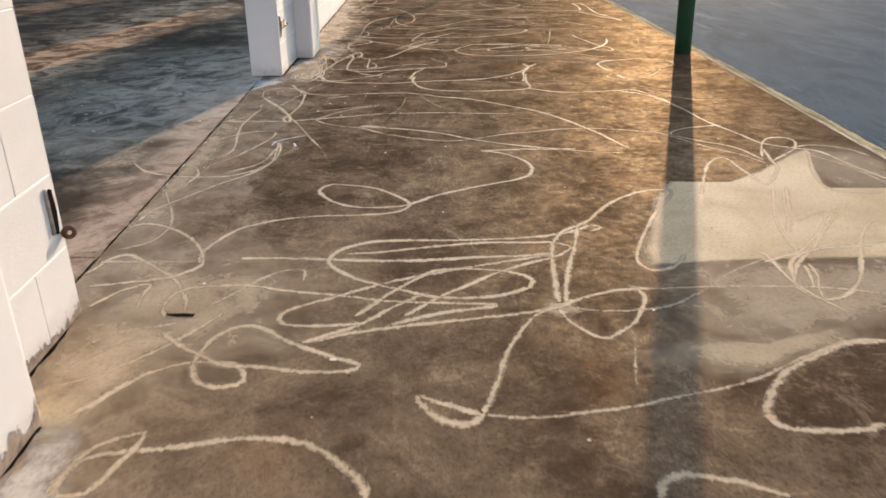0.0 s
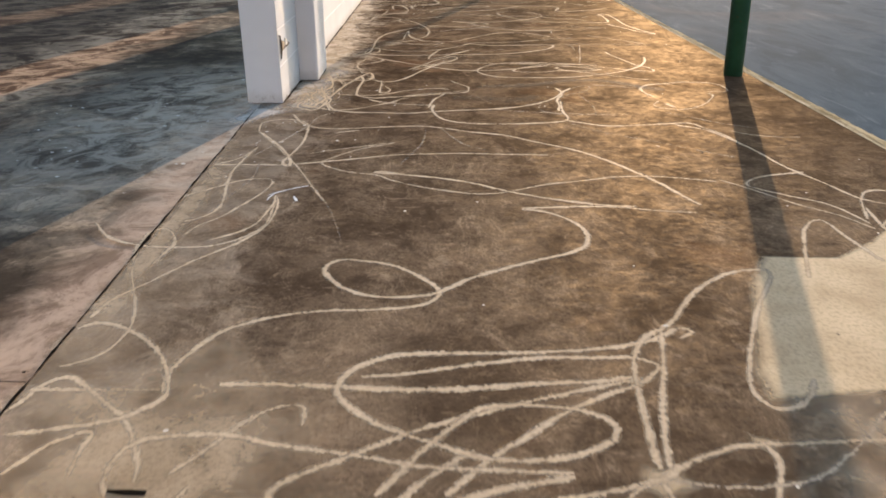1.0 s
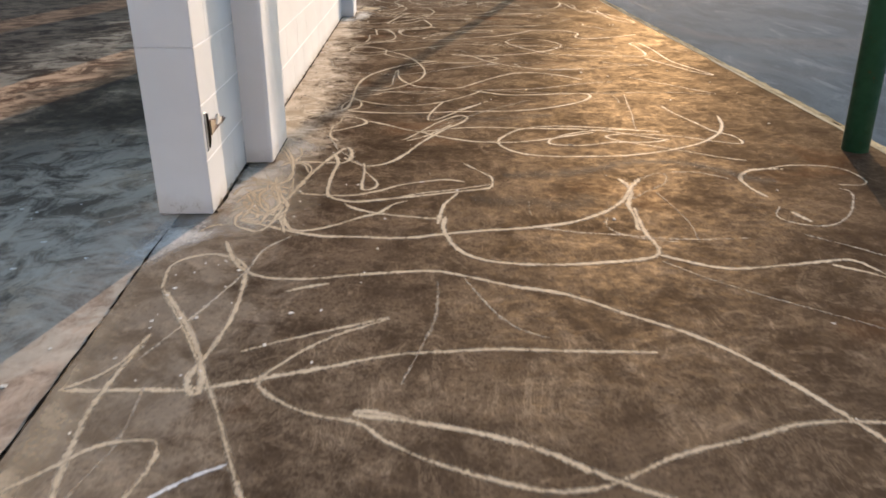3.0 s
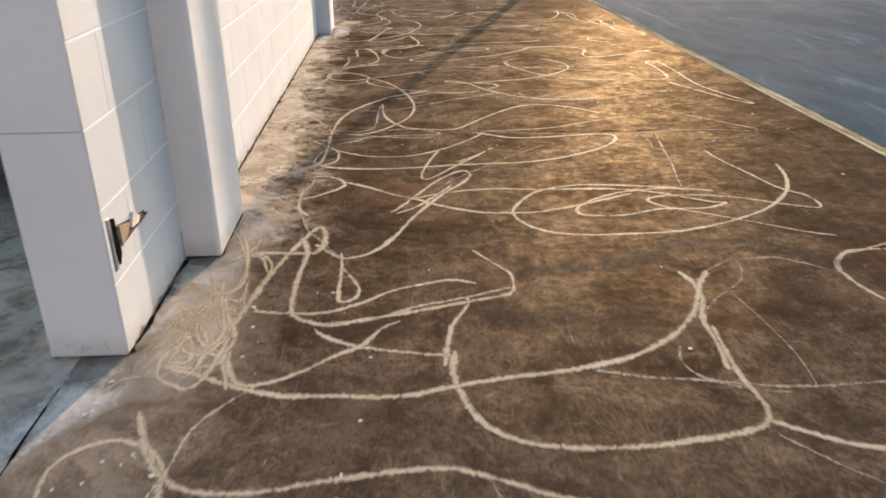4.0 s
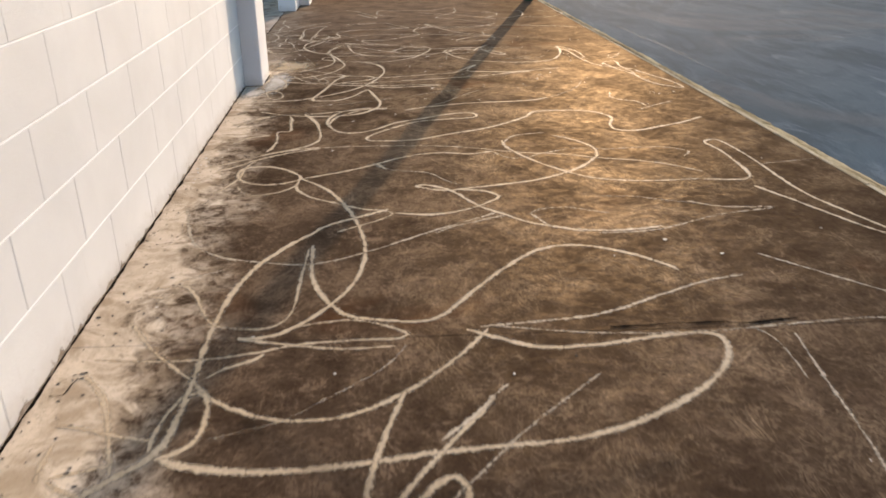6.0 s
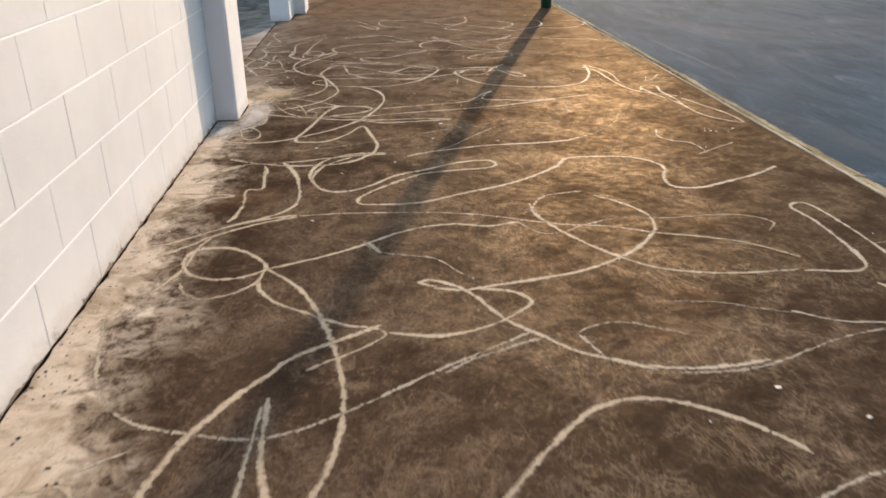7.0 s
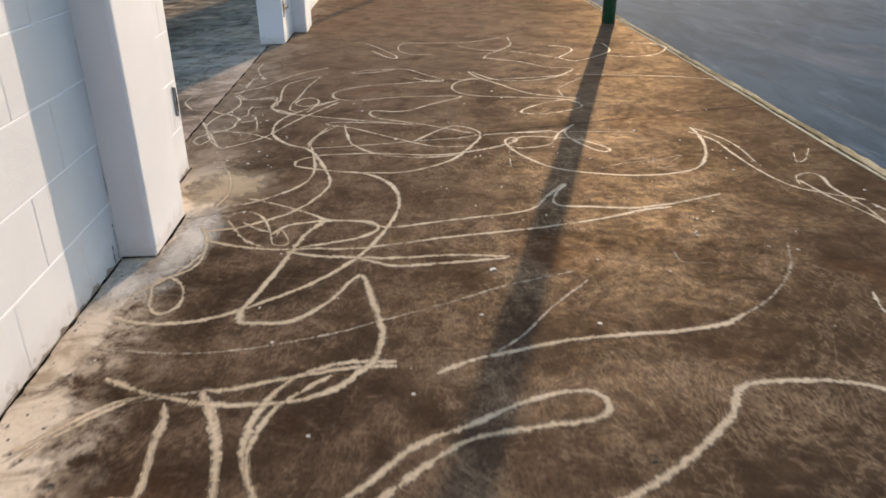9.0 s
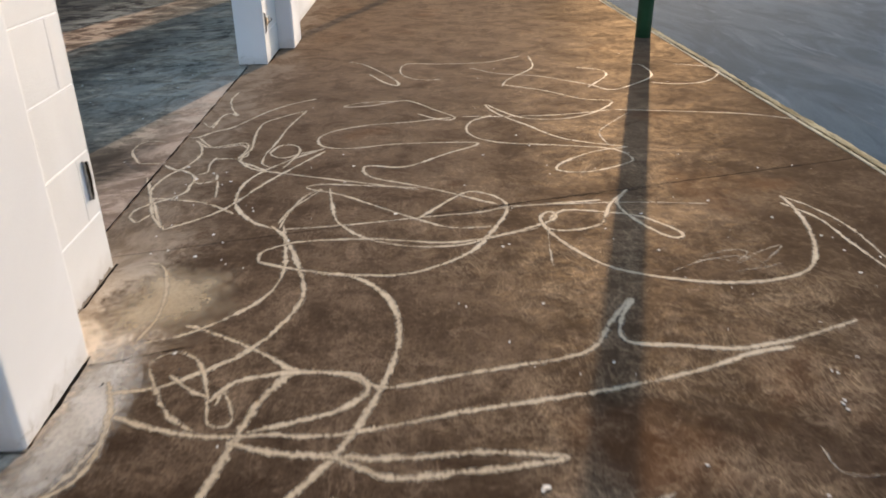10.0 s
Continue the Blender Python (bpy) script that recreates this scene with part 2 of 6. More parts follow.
def film(name, tone_a, tone_b, grit, edge_lo, edge_hi, most, area=6.0, uneven=0.8, sheen=0.0):
    """A mark on the slab whose ragged borders follow the mark's own width: washed concrete, paint or damp."""
    n = Net(name)
    uv = n.add("ShaderNodeUVMap").outputs[0]
    sep = n.add("ShaderNodeSeparateXYZ")
    n.wire(uv, sep.inputs[0])
    across = n.calc("ABSOLUTE", sep.outputs[1])
    grain = n.noise(95.0, 5, 0.75, 0.4)
    clump = n.noise(34.0, 4, 0.7, 0.6)
    patchy = n.noise(area, 4, 0.6, 0.3)
    fade = n.add("ShaderNodeAttribute", attribute_name="fade").outputs["Fac"]
    body = n.calc("SUBTRACT", 1.0, across)
    body = n.calc("ADD", body, n.calc("MULTIPLY", n.calc("SUBTRACT", grain, 0.5), 1.0 * grit))
    body = n.calc("ADD", body, n.calc("MULTIPLY", n.calc("SUBTRACT", clump, 0.5), 1.5 * grit))
    across_run = n.add("ShaderNodeCombineXYZ")
    n.wire(n.calc("MULTIPLY", sep.outputs[0], 110.0), across_run.inputs[0])
    n.wire(n.calc("MULTIPLY", sep.outputs[1], 0.9), across_run.inputs[1])
    comb = n.noise(1.0, 4, 0.65, 0.3, across_run.outputs[0])
    body = n.calc("ADD", body, n.calc("MULTIPLY", n.calc("SUBTRACT", comb, 0.5), 1.7 * grit))
    body = n.calc("ADD", body, n.calc("MULTIPLY", n.calc("SUBTRACT", patchy, 0.5), uneven))
    body = n.calc("ADD", body, n.calc("MULTIPLY", n.calc("SUBTRACT", fade, 0.45), 0.8 * grit))
    broken = n.calc("MULTIPLY", n.calc("SUBTRACT", n.noise(24.0, 6, 0.78, 0.8), 0.5), n.ramp(n.axis(1), 5.0, 8.5, 0.4, 1.7))
    body = n.calc("ADD", body, n.calc("MULTIPLY", broken, grit))
    cover = n.ramp(body, edge_lo, edge_hi, 0.0, most)
    cover = n.calc("MULTIPLY", cover, n.ramp(fade, 0.0, 0.4, 0.40, 1.0))
    fine = n.noise(85.0, 4, 0.7)
    colour = n.mix(n.ramp(patchy, 0.3, 0.7), tone_a, tone_b)
    colour = n.mix(n.ramp(fine, 0.36, 0.55, 0.4, 0), colour, tuple(c * 0.5 for c in tone_a))
    n.bump(fine, 0.3, 0.003)
    n.done(colour, 0.75, 0.03)
    clear = n.add("ShaderNodeBsdfTransparent")
    blend = n.add("ShaderNodeMixShader")
    n.wire(cover, blend.inputs[0])
    n.wire(clear.outputs[0], blend.inputs[1])
    n.wire(n.bsdf.outputs[0], blend.inputs[2])
    if sheen:
        # same orange-tinted gloss, so the marks take on the glare's colour
        gloss = n.add("ShaderNodeBsdfGlossy")
        gloss.inputs["Color"].default_value = (1.0, 0.78, 0.49, 1)
        gloss.inputs["Roughness"].default_value = 0.53
        coat = n.add("ShaderNodeMixShader")
        n.wire(n.calc("MULTIPLY", n.calc("POWER", n.add("ShaderNodeLayerWeight").outputs["Facing"], 2.0), sheen), coat.inputs[0])
        n.wire(n.bsdf.outputs[0], coat.inputs[1])
        n.wire(gloss.outputs[0], coat.inputs[2])
        n.wire(coat.outputs[0], blend.inputs[2])
    n.wire(blend.outputs[0], n.out.inputs[0])
    return n.mat


def white_paint(name, a, b, relief=0.25):
    n = Net(name)
    broad = n.noise(2.0, 5, 0.6, 0.5)
    fine = n.noise(60.0, 5, 0.7, 0.2)
    drip = n.noise(14.0, 5, 0.7, 0.6, n.stretch(1.0, 1.0, 0.12))
    colour = n.mix(n.ramp(broad, 0.3, 0.7), a, b)
    colour = n.mix(n.ramp(drip, 0.62, 0.8, 0, 0.18), colour, (0.5, 0.46, 0.42))
    foot = n.calc("ADD", n.axis(2), n.calc("MULTIPLY", n.noise(11.0, 5, 0.7, 0.5), -0.12))
    colour = n.mix(n.ramp(foot, -0.05, 0.02, 0.3, 0.0), colour, (0.30, 0.25, 0.2))
    chips = n.noise(17.0, 6, 0.75, 0.8)
    low = n.ramp(n.axis(2), 0.0, 0.08, 0.8, 0.0)
    colour = n.mix(n.calc("MULTIPLY", n.ramp(chips, 0.58, 0.64), low), colour, (0.26, 0.22, 0.18))
    streak = n.noise(30.0, 4, 0.7, 0.3, n.stretch(1.0, 1.0, 0.06))
    colour = n.mix(n.calc("MULTIPLY", n.ramp(streak, 0.60, 0.72, 0, 0.35), n.ramp(broad, 0.45, 0.6)), colour, (0.42, 0.38, 0.34))
    n.bump(n.calc("ADD", fine, n.noise(180.0, 3, 0.7)), relief, 0.004)
    return n.done(colour, 0.75, 0.12)


def painted_steel(name, colour_a, colour_b, rust):
    n = Net(name)
    grain = n.noise(22.0, 5, 0.7, 0.5)
    colour = n.mix(n.ramp(n.noise(5.0, 4), 0.3, 0.7), colour_a, colour_b)
    colour = n.mix(n.ramp(grain, 0.62, 0.72, 0, rust), colour, (0.13, 0.05, 0.02))
    n.bump(grain, 0.2, 0.002)
    return n.done(colour, n.ramp(grain, 0.3, 0.7, 0.4, 0.65), 0.5)


def crumbled_rim(name, dull, pale, dirt):
    n = Net(name)
    mid = n.noise(5.0, 7, 0.75, 0.8, n.stretch(2.5, 0.5, 1.0))
    run = n.noise(16.0, 7, 0.75, 0.5, n.stretch(3.0, 0.25, 1.0))
    fine = n.noise(55.0, 6, 0.75, 0.5)
    colour = n.mix(n.ramp(mid, 0.38, 0.60), dull, pale)
    colour = n.mix(n.ramp(run, 0.36, 0.46, dirt, 0.0), colour, (0.085, 0.062, 0.033))
    colour = n.mix(n.ramp(fine, 0.36, 0.46, 0.5, 0.0), colour, (0.12, 0.088, 0.048))
    n.bump(n.calc("ADD", fine, mid), 0.5, 0.006)
    return n.done(colour, 0.95, 0.0)


def plain(name, colour, rough, metal=0.0, var=0.3, spec=0.5):
    n = Net(name)
    g = n.noise(35.0, 5, 0.7, 0.3)
    low = tuple(c * (1 - var) for c in colour)
    n.bump(g, 0.25, 0.002)
    return n.done(n.mix(n.ramp(g, 0.3, 0.7), low, colour), rough, spec, metal)


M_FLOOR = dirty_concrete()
M_INNER = inner_concrete()
M_ASPHALT = asphalt()
M_CLEAN = film("washed_concrete", (0.47, 0.365, 0.24), (0.60, 0.478, 0.33), 0.90, 0.02, 0.92, 0.86, 6.0, 1.0, 0.035)
M_PATCH = film("washed_concrete_area", (0.47, 0.345, 0.20), (0.68, 0.53, 0.33), 0.3, -0.05, 0.75, 0.93, 2.6, 0.5)
M_BRIGHT = film("freshly_washed_concrete", (0.62, 0.475, 0.30), (0.76, 0.59, 0.385), 0.6, 0.08, 0.92, 0.75, 6.0, 0.8, 0.03)
M_FAINT = film("thinly_washed_concrete", (0.48, 0.39, 0.28), (0.60, 0.50, 0.37), 1.15, 0.12, 0.8, 0.9, 6.0, 0.8, 0.035)
M_CREAM = film("cream_washed_concrete", (0.50, 0.38, 0.235), (0.62, 0.49, 0.32), 0.25, 0.05, 0.9, 0.7, 5.0, 0.7)
M_HAZE = film("half_washed_concrete", (0.40, 0.30, 0.19), (0.54, 0.42, 0.28), 0.3, 0.0, 0.9, 0.78, 7.0, 1.1)
M_LIME = film("lime_dust", (0.54, 0.475, 0.39), (0.68, 0.61, 0.52), 0.45, 0.0, 0.9, 0.9, 9.0, 0.8)
M_PEEL = film("peeled_paint_foot", (0.17, 0.13, 0.10), (0.34, 0.28, 0.23), 1.3, 0.25, 0.6, 0.9, 20.0, 1.0)
M_CHALK = film("white_paint_mark", (0.66, 0.64, 0.61), (0.75, 0.73, 0.70), 0.8, 0.05, 0.8, 0.95)
M_DAMP = film("dark_damp_stain", (0.032, 0.021, 0.014), (0.045, 0.030, 0.020), 0.3, 0.0, 1.3, 0.5)
M_SCUFF = film("pale_asphalt_scuff", (0.13, 0.155, 0.18), (0.18, 0.21, 0.24), 0.5, 0.1, 1.3, 0.25)
M_TEAL = film("teal_paint_smear", (0.08, 0.30, 0.33), (0.25, 0.50, 0.52), 0.7, -0.1, 0.7, 0.9)
M_BLOCK = white_paint("painted_block", (0.53, 0.52, 0.515), (0.585, 0.575, 0.57))
M_RENDER = white_paint("painted_render", (0.56, 0.55, 0.55), (0.61, 0.60, 0.60), 0.15)
# whiter than the blocks to paint in sun caught on the bed joints
M_LIT_JOINT = white_paint("sunlit_joint_mortar", (0.70, 0.69, 0.68), (0.76, 0.75, 0.74))
M_GREEN = painted_steel("green_painted_steel", (0.018, 0.070, 0.036), (0.030, 0.10, 0.052), 0.9)
M_RIM = crumbled_rim("pale_rim_concrete", (0.25, 0.19, 0.10), (0.52, 0.42, 0.25), 0.7)
M_FILLET = crumbled_rim("cream_rim_fillet", (0.44, 0.345, 0.205), (0.68, 0.555, 0.37), 0.45)
M_RUST = plain("rusty_steel", (0.12, 0.055, 0.035), 0.7, 0.3, 0.6)
M_GALV = plain("weathered_galvanised_steel", (0.30, 0.30, 0.31), 0.5, 0.7, 0.5)
M_DARK = plain("dark_dirt_and_slot_shade", (0.016, 0.013, 0.010), 1.0, 0.0, 0.5, 0.0)


# ---- building blocks ----
def mesh_of(bm, name, material, smooth=False):
    bmesh.ops.recalc_face_normals(bm, faces=bm.faces)
    data = bpy.data.meshes.new(name)
    bm.to_mesh(data)
    bm.free()
    if material:
        data.materials.append(material)
    for p in data.polygons:
        p.use_smooth = smooth
    return data


def part(name, bm, material, parent=None, label="", smooth=False):
    ob = new(name, mesh_of(bm, name, material, smooth))
    ob.parent = parent
    if label:
        tagged(ob, label)
    return ob


def box(x0, x1, y0, y1, z0, z1, bevel=0.0, segments=1, bm=None):
    own = bmesh.new()
    bmesh.ops.create_cube(own, size=1.0, matrix=Matrix.Translation(((x0 + x1) / 2, (y0 + y1) / 2, (z0 + z1) / 2)) @ Matrix.Diagonal((x1 - x0, y1 - y0, z1 - z0, 1)))
    if bevel:
        bmesh.ops.bevel(own, geom=own.edges[:], offset=bevel, segments=segments, affect="EDGES", profile=0.5)
    if bm is None:
        return own
    data = bpy.data.meshes.new("tmp")
    own.to_mesh(data)
    own.free()
    bm.from_mesh(data)
    bpy.data.meshes.remove(data)
    return bm


def rod(a, b, radius, sides=16, radius2=None, bm=None):
    a, b = Vector(a), Vector(b)
    bm = bm or bmesh.new()
    m = Matrix.Translation((a + b) / 2) @ (b - a).to_track_quat("Z", "Y").to_matrix().to_4x4()
    bmesh.ops.create_cone(bm, cap_ends=True, segments=sides, radius1=radius, radius2=radius if radius2 is None else radius2, depth=(b - a).length, matrix=m)
    return bm

# ---- ground and walkway ----
SLAB_L, SLAB_R, RIM = -1.045, 1.93, 2.00
bm = bmesh.new()
# one sheet to the horizon, lower behind the wall than on the yard side
cuts = [(-600, -0.5), (-60, -0.5), (-1.6, -0.5), (-1.0, -0.14), (1.6, -0.14), (1.93, -0.045), (8, -0.045), (40, -0.045), (150, -0.045), (600, -0.045)]
lanes = [[bm.verts.new((x, y, z)) for x, z in cuts] for y in (-600, -150, -40, -10, 0, 10, 20, 40, 150, 600)]
for low, high in zip(lanes, lanes[1:]):
    for i in range(len(cuts) - 1):
        bm.faces.new((low[i], low[i + 1], high[i + 1], high[i]))
ground = part("ground", bm, M_ASPHALT)
tagged(ground, "worn blue-grey asphalt yard beside the raised walkway", "ground", kind="structure")


def seam(y):
    """x of the joint between the walkway and the floor behind; it drifts by 3 cm across the first gateway."""
    return SLAB_L + 0.029 * min(1.0, max(0.0, (4.7 - y) / 2.6))


floor = new("pavement")
tagged(floor, "grimy brown concrete walkway with scribbled washed lines", "pavement", kind="structure")


def slab(y0a, y0b, y1a, y1b):
    """One poured bay; a is the wall side, b the open side."""
    bm = bmesh.new()
    gap = 0.0018 if y0a > 3 else 0.0
    end = gap if y1a > 3 else 0.0002
    ring = [(seam(y0a), y0a + gap), (SLAB_R, y0b + gap), (SLAB_R, y1b - end), (seam(y1a), y1a - end)]
    ring += [(seam(y), y) for y in (4.7, 2.1) if y0a < y < y1a]
    top = bm.faces.new([bm.verts.new((x, y, 0.0)) for x, y in ring])
    made = bmesh.ops.extrude_face_region(bm, geom=[top])
    for v in made["geom"]:
        if isinstance(v, bmesh.types.BMVert):
            v.co.z = -0.12
    bmesh.ops.bevel(bm, geom=[e for e in bm.edges if abs(e.verts[0].co.z) < 1e-4 and abs(e.verts[1].co.z) < 1e-4], offset=0.0015 if y0a > 3 else 0.0004, segments=1, affect="EDGES")
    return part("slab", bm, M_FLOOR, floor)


JOINTS = [(-12.0, -12.0), (-3.2, -3.2), (1.765, 1.815), (6.78, 6.70), (10.89, 11.71), (16.7, 16.8), (21.7, 21.7), (26.7, 26.7), (32.0, 32.0), (40.0, 40.0)]
for (a0, b0), (a1, b1) in zip(JOINTS, JOINTS[1:]):
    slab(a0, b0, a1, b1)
bed = part("joint_bed", box(SLAB_L - 0.01, RIM - 0.01, -12, 40, -0.14, -0.008), M_DARK, floor)

# the floor behind the wall falls gently away from the walkway
bm = bmesh.new()
fall = [(SLAB_L - 0.0045, -0.14), (SLAB_L - 0.0045, -0.002), (-1.30, -0.014), (-1.75, -0.035), (-2.4, -0.065), (-3.2, -0.105), (-5.0, -0.160), (-30.0, -0.240)]
rows = [[bm.verts.new((x + (seam(y) - SLAB_L if i < 2 else 0.0), y, z)) for i, (x, z) in enumerate(fall)] for y in (-12, 2.1, 4.7, 40)]
for r0, r1 in zip(rows, rows[1:]):
    for i in range(len(fall) - 1):
        bm.faces.new((r0[i], r0[i + 1], r1[i + 1], r1[i]))
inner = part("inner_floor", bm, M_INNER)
tagged(inner, "dark stained weathered concrete floor behind the wall", "floor", kind="structure")

# pale rim along the open side: a thin inner fillet and a wider crumbling outer band
rim = new("kerb_rim")
tagged(rim, "pale crumbling concrete rim along the walkway edge", "kerb", kind="structure")
part("rim_bed", box(SLAB_R + 0.0015, SLAB_R + 0.06, -3.6, 40, -0.10, -0.010), M_DARK, rim)
rim_rng = random.Random(8)


def rim_piece(bm, y0, y1, inner):
    """One length of rim, nearly flat on top with ragged sides."""
    top = rim_rng.uniform(-0.002, 0.002)
    rows = []
    count = max(3, int((y1 - y0) / 0.03))
    for k in range(count + 1):
        y = y0 + (y1 - y0) * k / count
        worn = min(1.0, max(0.0, (y - 8.6) / 1.2))
        split = SLAB_R + 0.032 - 0.006 * worn + 0.007 * noise.noise(Vector((y * 2.3, 8.0, 0))) + 0.003 * noise.noise(Vector((y * 19, 5.0, 0)))
        if inner:
            a = SLAB_R + 0.003 + 0.002 * noise.noise(Vector((y * 15, 3.0, 0)))
            b = split - 0.0015
            h, drop = top + 0.0015 * noise.noise(Vector((y * 9, 4.0, 0))), 0.0
        else:
            a = split + 0.002 + 0.012 * worn + (0.0015 + 0.008 * worn) * noise.noise(Vector((y * 25, 2.0, 0)))
            b = SLAB_R + 0.100 + 0.012 * noise.noise(Vector((y * 1.7, 1.0, 0))) + 0.011 * noise.noise(Vector((y * 11, 2.0, 0))) + 0.006 * noise.noise(Vector((y * 37, 6.0, 0)))
            h, drop = top - 0.004 + 0.003 * noise.noise(Vector((y * 7, 7.0, 0))), 0.010
        m = a + (b - a) * (0.55 + 0.15 * noise.noise(Vector((y * 13, 6.0, 0))))
        rows.append([bm.verts.new(p) for p in ((a, y, -0.05), (a, y, h - 0.002), (a + 0.003, y, h), (m, y, h - 0.2 * drop), (b - 0.004, y, h - drop), (b, y, h - drop - 0.006), (b + (0.006 if drop else 0.0), y, -0.07))])
    for r0, r1 in zip(rows, rows[1:]):
        for i in range(6):
            bm.faces.new((r0[i], r0[i + 1], r1[i + 1], r1[i]))
    bm.faces.new(rows[0])
    bm.faces.new(rows[-1][::-1])


rest = bmesh.new()
for inner in (True, False):
    y = -3.6
    while y < 40:
        length = rim_rng.uniform(0.35, 1.3)
        if -0.5 < y < 22:
            own = bmesh.new()
            rim_piece(own, y, y + length, inner)
            part("rim_fillet" if inner else "rim_piece", own, M_FILLET if inner else M_RIM, rim)
        else:
            rim_piece(rest, y, y + length, inner)
        y += length + rim_rng.choice((0.0015, 0.002, 0.003, 0.008))
tagged(part("far_rim_pieces", rest, M_RIM, rim), kind="stuff")

# ---- block walls ----
WX, WT, WH = -0.929, 0.19, 3.492
BLOCK_L, COURSE = 0.412, 0.194
block_mesh = {}
wall_rng = random.Random(5)


def block_data(length, gap_a, gap_b):
    key = (round(length, 3), gap_a, gap_b)
    if key not in block_mesh:
        bm = box(-WT / 2, WT / 2, gap_a, length - gap_b, 0.0028, COURSE - 0.0028, 0.0012)
        block_mesh[key] = mesh_of(bm, "block", M_BLOCK)
    return block_mesh[key]


def block_wall(name, y0, y1, pilasters, label):
    """Blocks on a recessed mortar core; the head joints are hollow, the bed joints are pointed nearly flush."""
    wall = new(name)
    wall.location = (WX - WT / 2, y0, 0)
    tagged(wall, label, "wall", kind="structure")
    span = y1 - y0
    part("mortar", box(-WT / 2 + 0.003, WT / 2 - 0.003, 0.003, span - 0.003, -0.10, WH - 0.006), M_RENDER, wall)
    for c in range(int(WH / COURSE)):
        edges = [0.0]
        y = 0.174 if c % 2 else 0.384
        while y < span - 0.06:
            edges.append(y)
            y += BLOCK_L
        edges.append(span)
        gaps = [0.0003] + [wall_rng.choice((0.0003, 0.0004, 0.0006, 0.0012)) for _ in edges[1:-1]] + [0.0003]
        for (a, b), g0, g1 in zip(zip(edges, edges[1:]), gaps, gaps[1:]):
            ob = new("block", block_data(b - a, g0, g1))
            ob.parent = wall
            ob.location = (0, a, c * COURSE)
        if c:
            z = c * COURSE
            bm = bmesh.new()
            rings = []
            for k in range(int(span / 0.06) + 1):
                yy = 0.004 + (span - 0.008) * k / int(span / 0.06)
                h = 0.0024 + 0.0007 * noise.noise(Vector((yy * 6, c * 3.3, y0)))
                d = 0.0006 * noise.noise(Vector((yy * 4, c * 5.1, y0 + 9)))
                rings.append([bm.verts.new((x, yy, z + dz)) for x, dz in ((-WT / 2 + 0.0008, -h), (WT / 2 - 0.0009 + d, -h), (WT / 2 - 0.0014 + d, h), (-WT / 2 + 0.0008, h))])
            for r0, r1 in zip(rings, rings[1:]):
                for q in range(4):
                    bm.faces.new((r0[q], r0[(q + 1) % 4], r1[(q + 1) % 4], r1[q]))
            part("bed_joint", bm, M_LIT_JOINT, wall)
    # both ends are rubbed over with render, cut by one thin joint
    for k, (ya, yb) in enumerate(((-0.0035, 0.0), (span, span + 0.0035))):
        for za, zb in ((0.0, 3 * COURSE - 0.001), (3 * COURSE + 0.001, WH - 0.01)):
            part("end_render", box(-WT / 2, WT / 2 - 0.002, ya, yb, za, zb, 0.0008), M_RENDER, wall, "smooth painted end face")
    for p0, p1 in pilasters:
        bm = box(WT / 2 - 0.02, WT / 2 + 0.112, p0 - y0, p1 - y0, 0.004, WH)
        long = [e for e in bm.edges if abs(e.verts[0].co.z - e.verts[1].co.z) > 1 and e.verts[0].co.x > WT / 2]
        bmesh.ops.bevel(bm, geom=long, offset=0.016, segments=4, affect="EDGES", profile=0.5)
        part("pilaster", bm, M_RENDER, wall, "smooth rendered pilaster, white paint", False)
    return wall


block_wall("wall_1", -3.71, 1.79, [(0.92, 1.33)], "white painted concrete block wall ending at a gateway")
block_wall("wall_2", 4.805, 10.84, [(5.385, 5.785), (9.97, 10.34)], "white painted concrete block wall between two gateways")
block_wall("wall_3", 13.81, 19.87, [(14.32, 14.72), (18.99, 19.39)], "white painted concrete block wall beyond the second gateway")
block_wall("wall_4", 22.84, 31.0, [(23.4, 23.8)], "white painted concrete block wall beyond the third gateway")

# unseen wall added behind, to bounce warm sun onto the wall ends
back = part("bounce_wall", box(-9.0, 12.0, -3.95, -3.72, -0.28, 4.2), M_RENDER)
tagged(back, "unseen white painted wall added behind to bounce sunlight", "wall", kind="structure")

# ---- green posts ----
def post(x, y, height=3.5):
    ob = new("post")
    ob.matrix_basis = pose(x, y, 0, 0, -2.5)
    tagged(ob, "dark green painted round steel post on the walkway edge", "post", "green posts")
    bm = rod((0, 0, -0.02), (0, 0, height), 0.058, 32)
    part("pipe", bm, M_GREEN, ob, smooth=True)
    return ob


first = post(1.82, 5.58)
copy_thing(first, pose(1.81, 14.58, 0, 0, 0.1))
copy_thing(first, pose(1.81, -3.42, 0, 0, -1))
copy_thing(first, pose(1.81, 23.5, 0, 0, -2))

# ---- washed lines drawn over the walkway ----

def spline(points, step=0.014):
    """A smooth run through the points."""
    pts = [Vector((x, y, 0)) for x, y in points]
    pts = [pts[0] * 2 - pts[1]] + pts + [pts[-1] * 2 - pts[-2]]
    run = []
    for p0, p1, p2, p3 in zip(pts, pts[1:], pts[2:], pts[3:]):
        n = max(2, int((p2 - p1).length / step))
        for i in range(n):
            u = i / n
            run.append(0.5 * (2 * p1 + (p2 - p0) * u + (2 * p0 - 5 * p1 + 4 * p2 - p3) * u * u + (3 * p1 - p0 - 3 * p2 + p3) * u ** 3))
    return run + [pts[-2]]


line_rng = random.Random(11)
line_count = 0


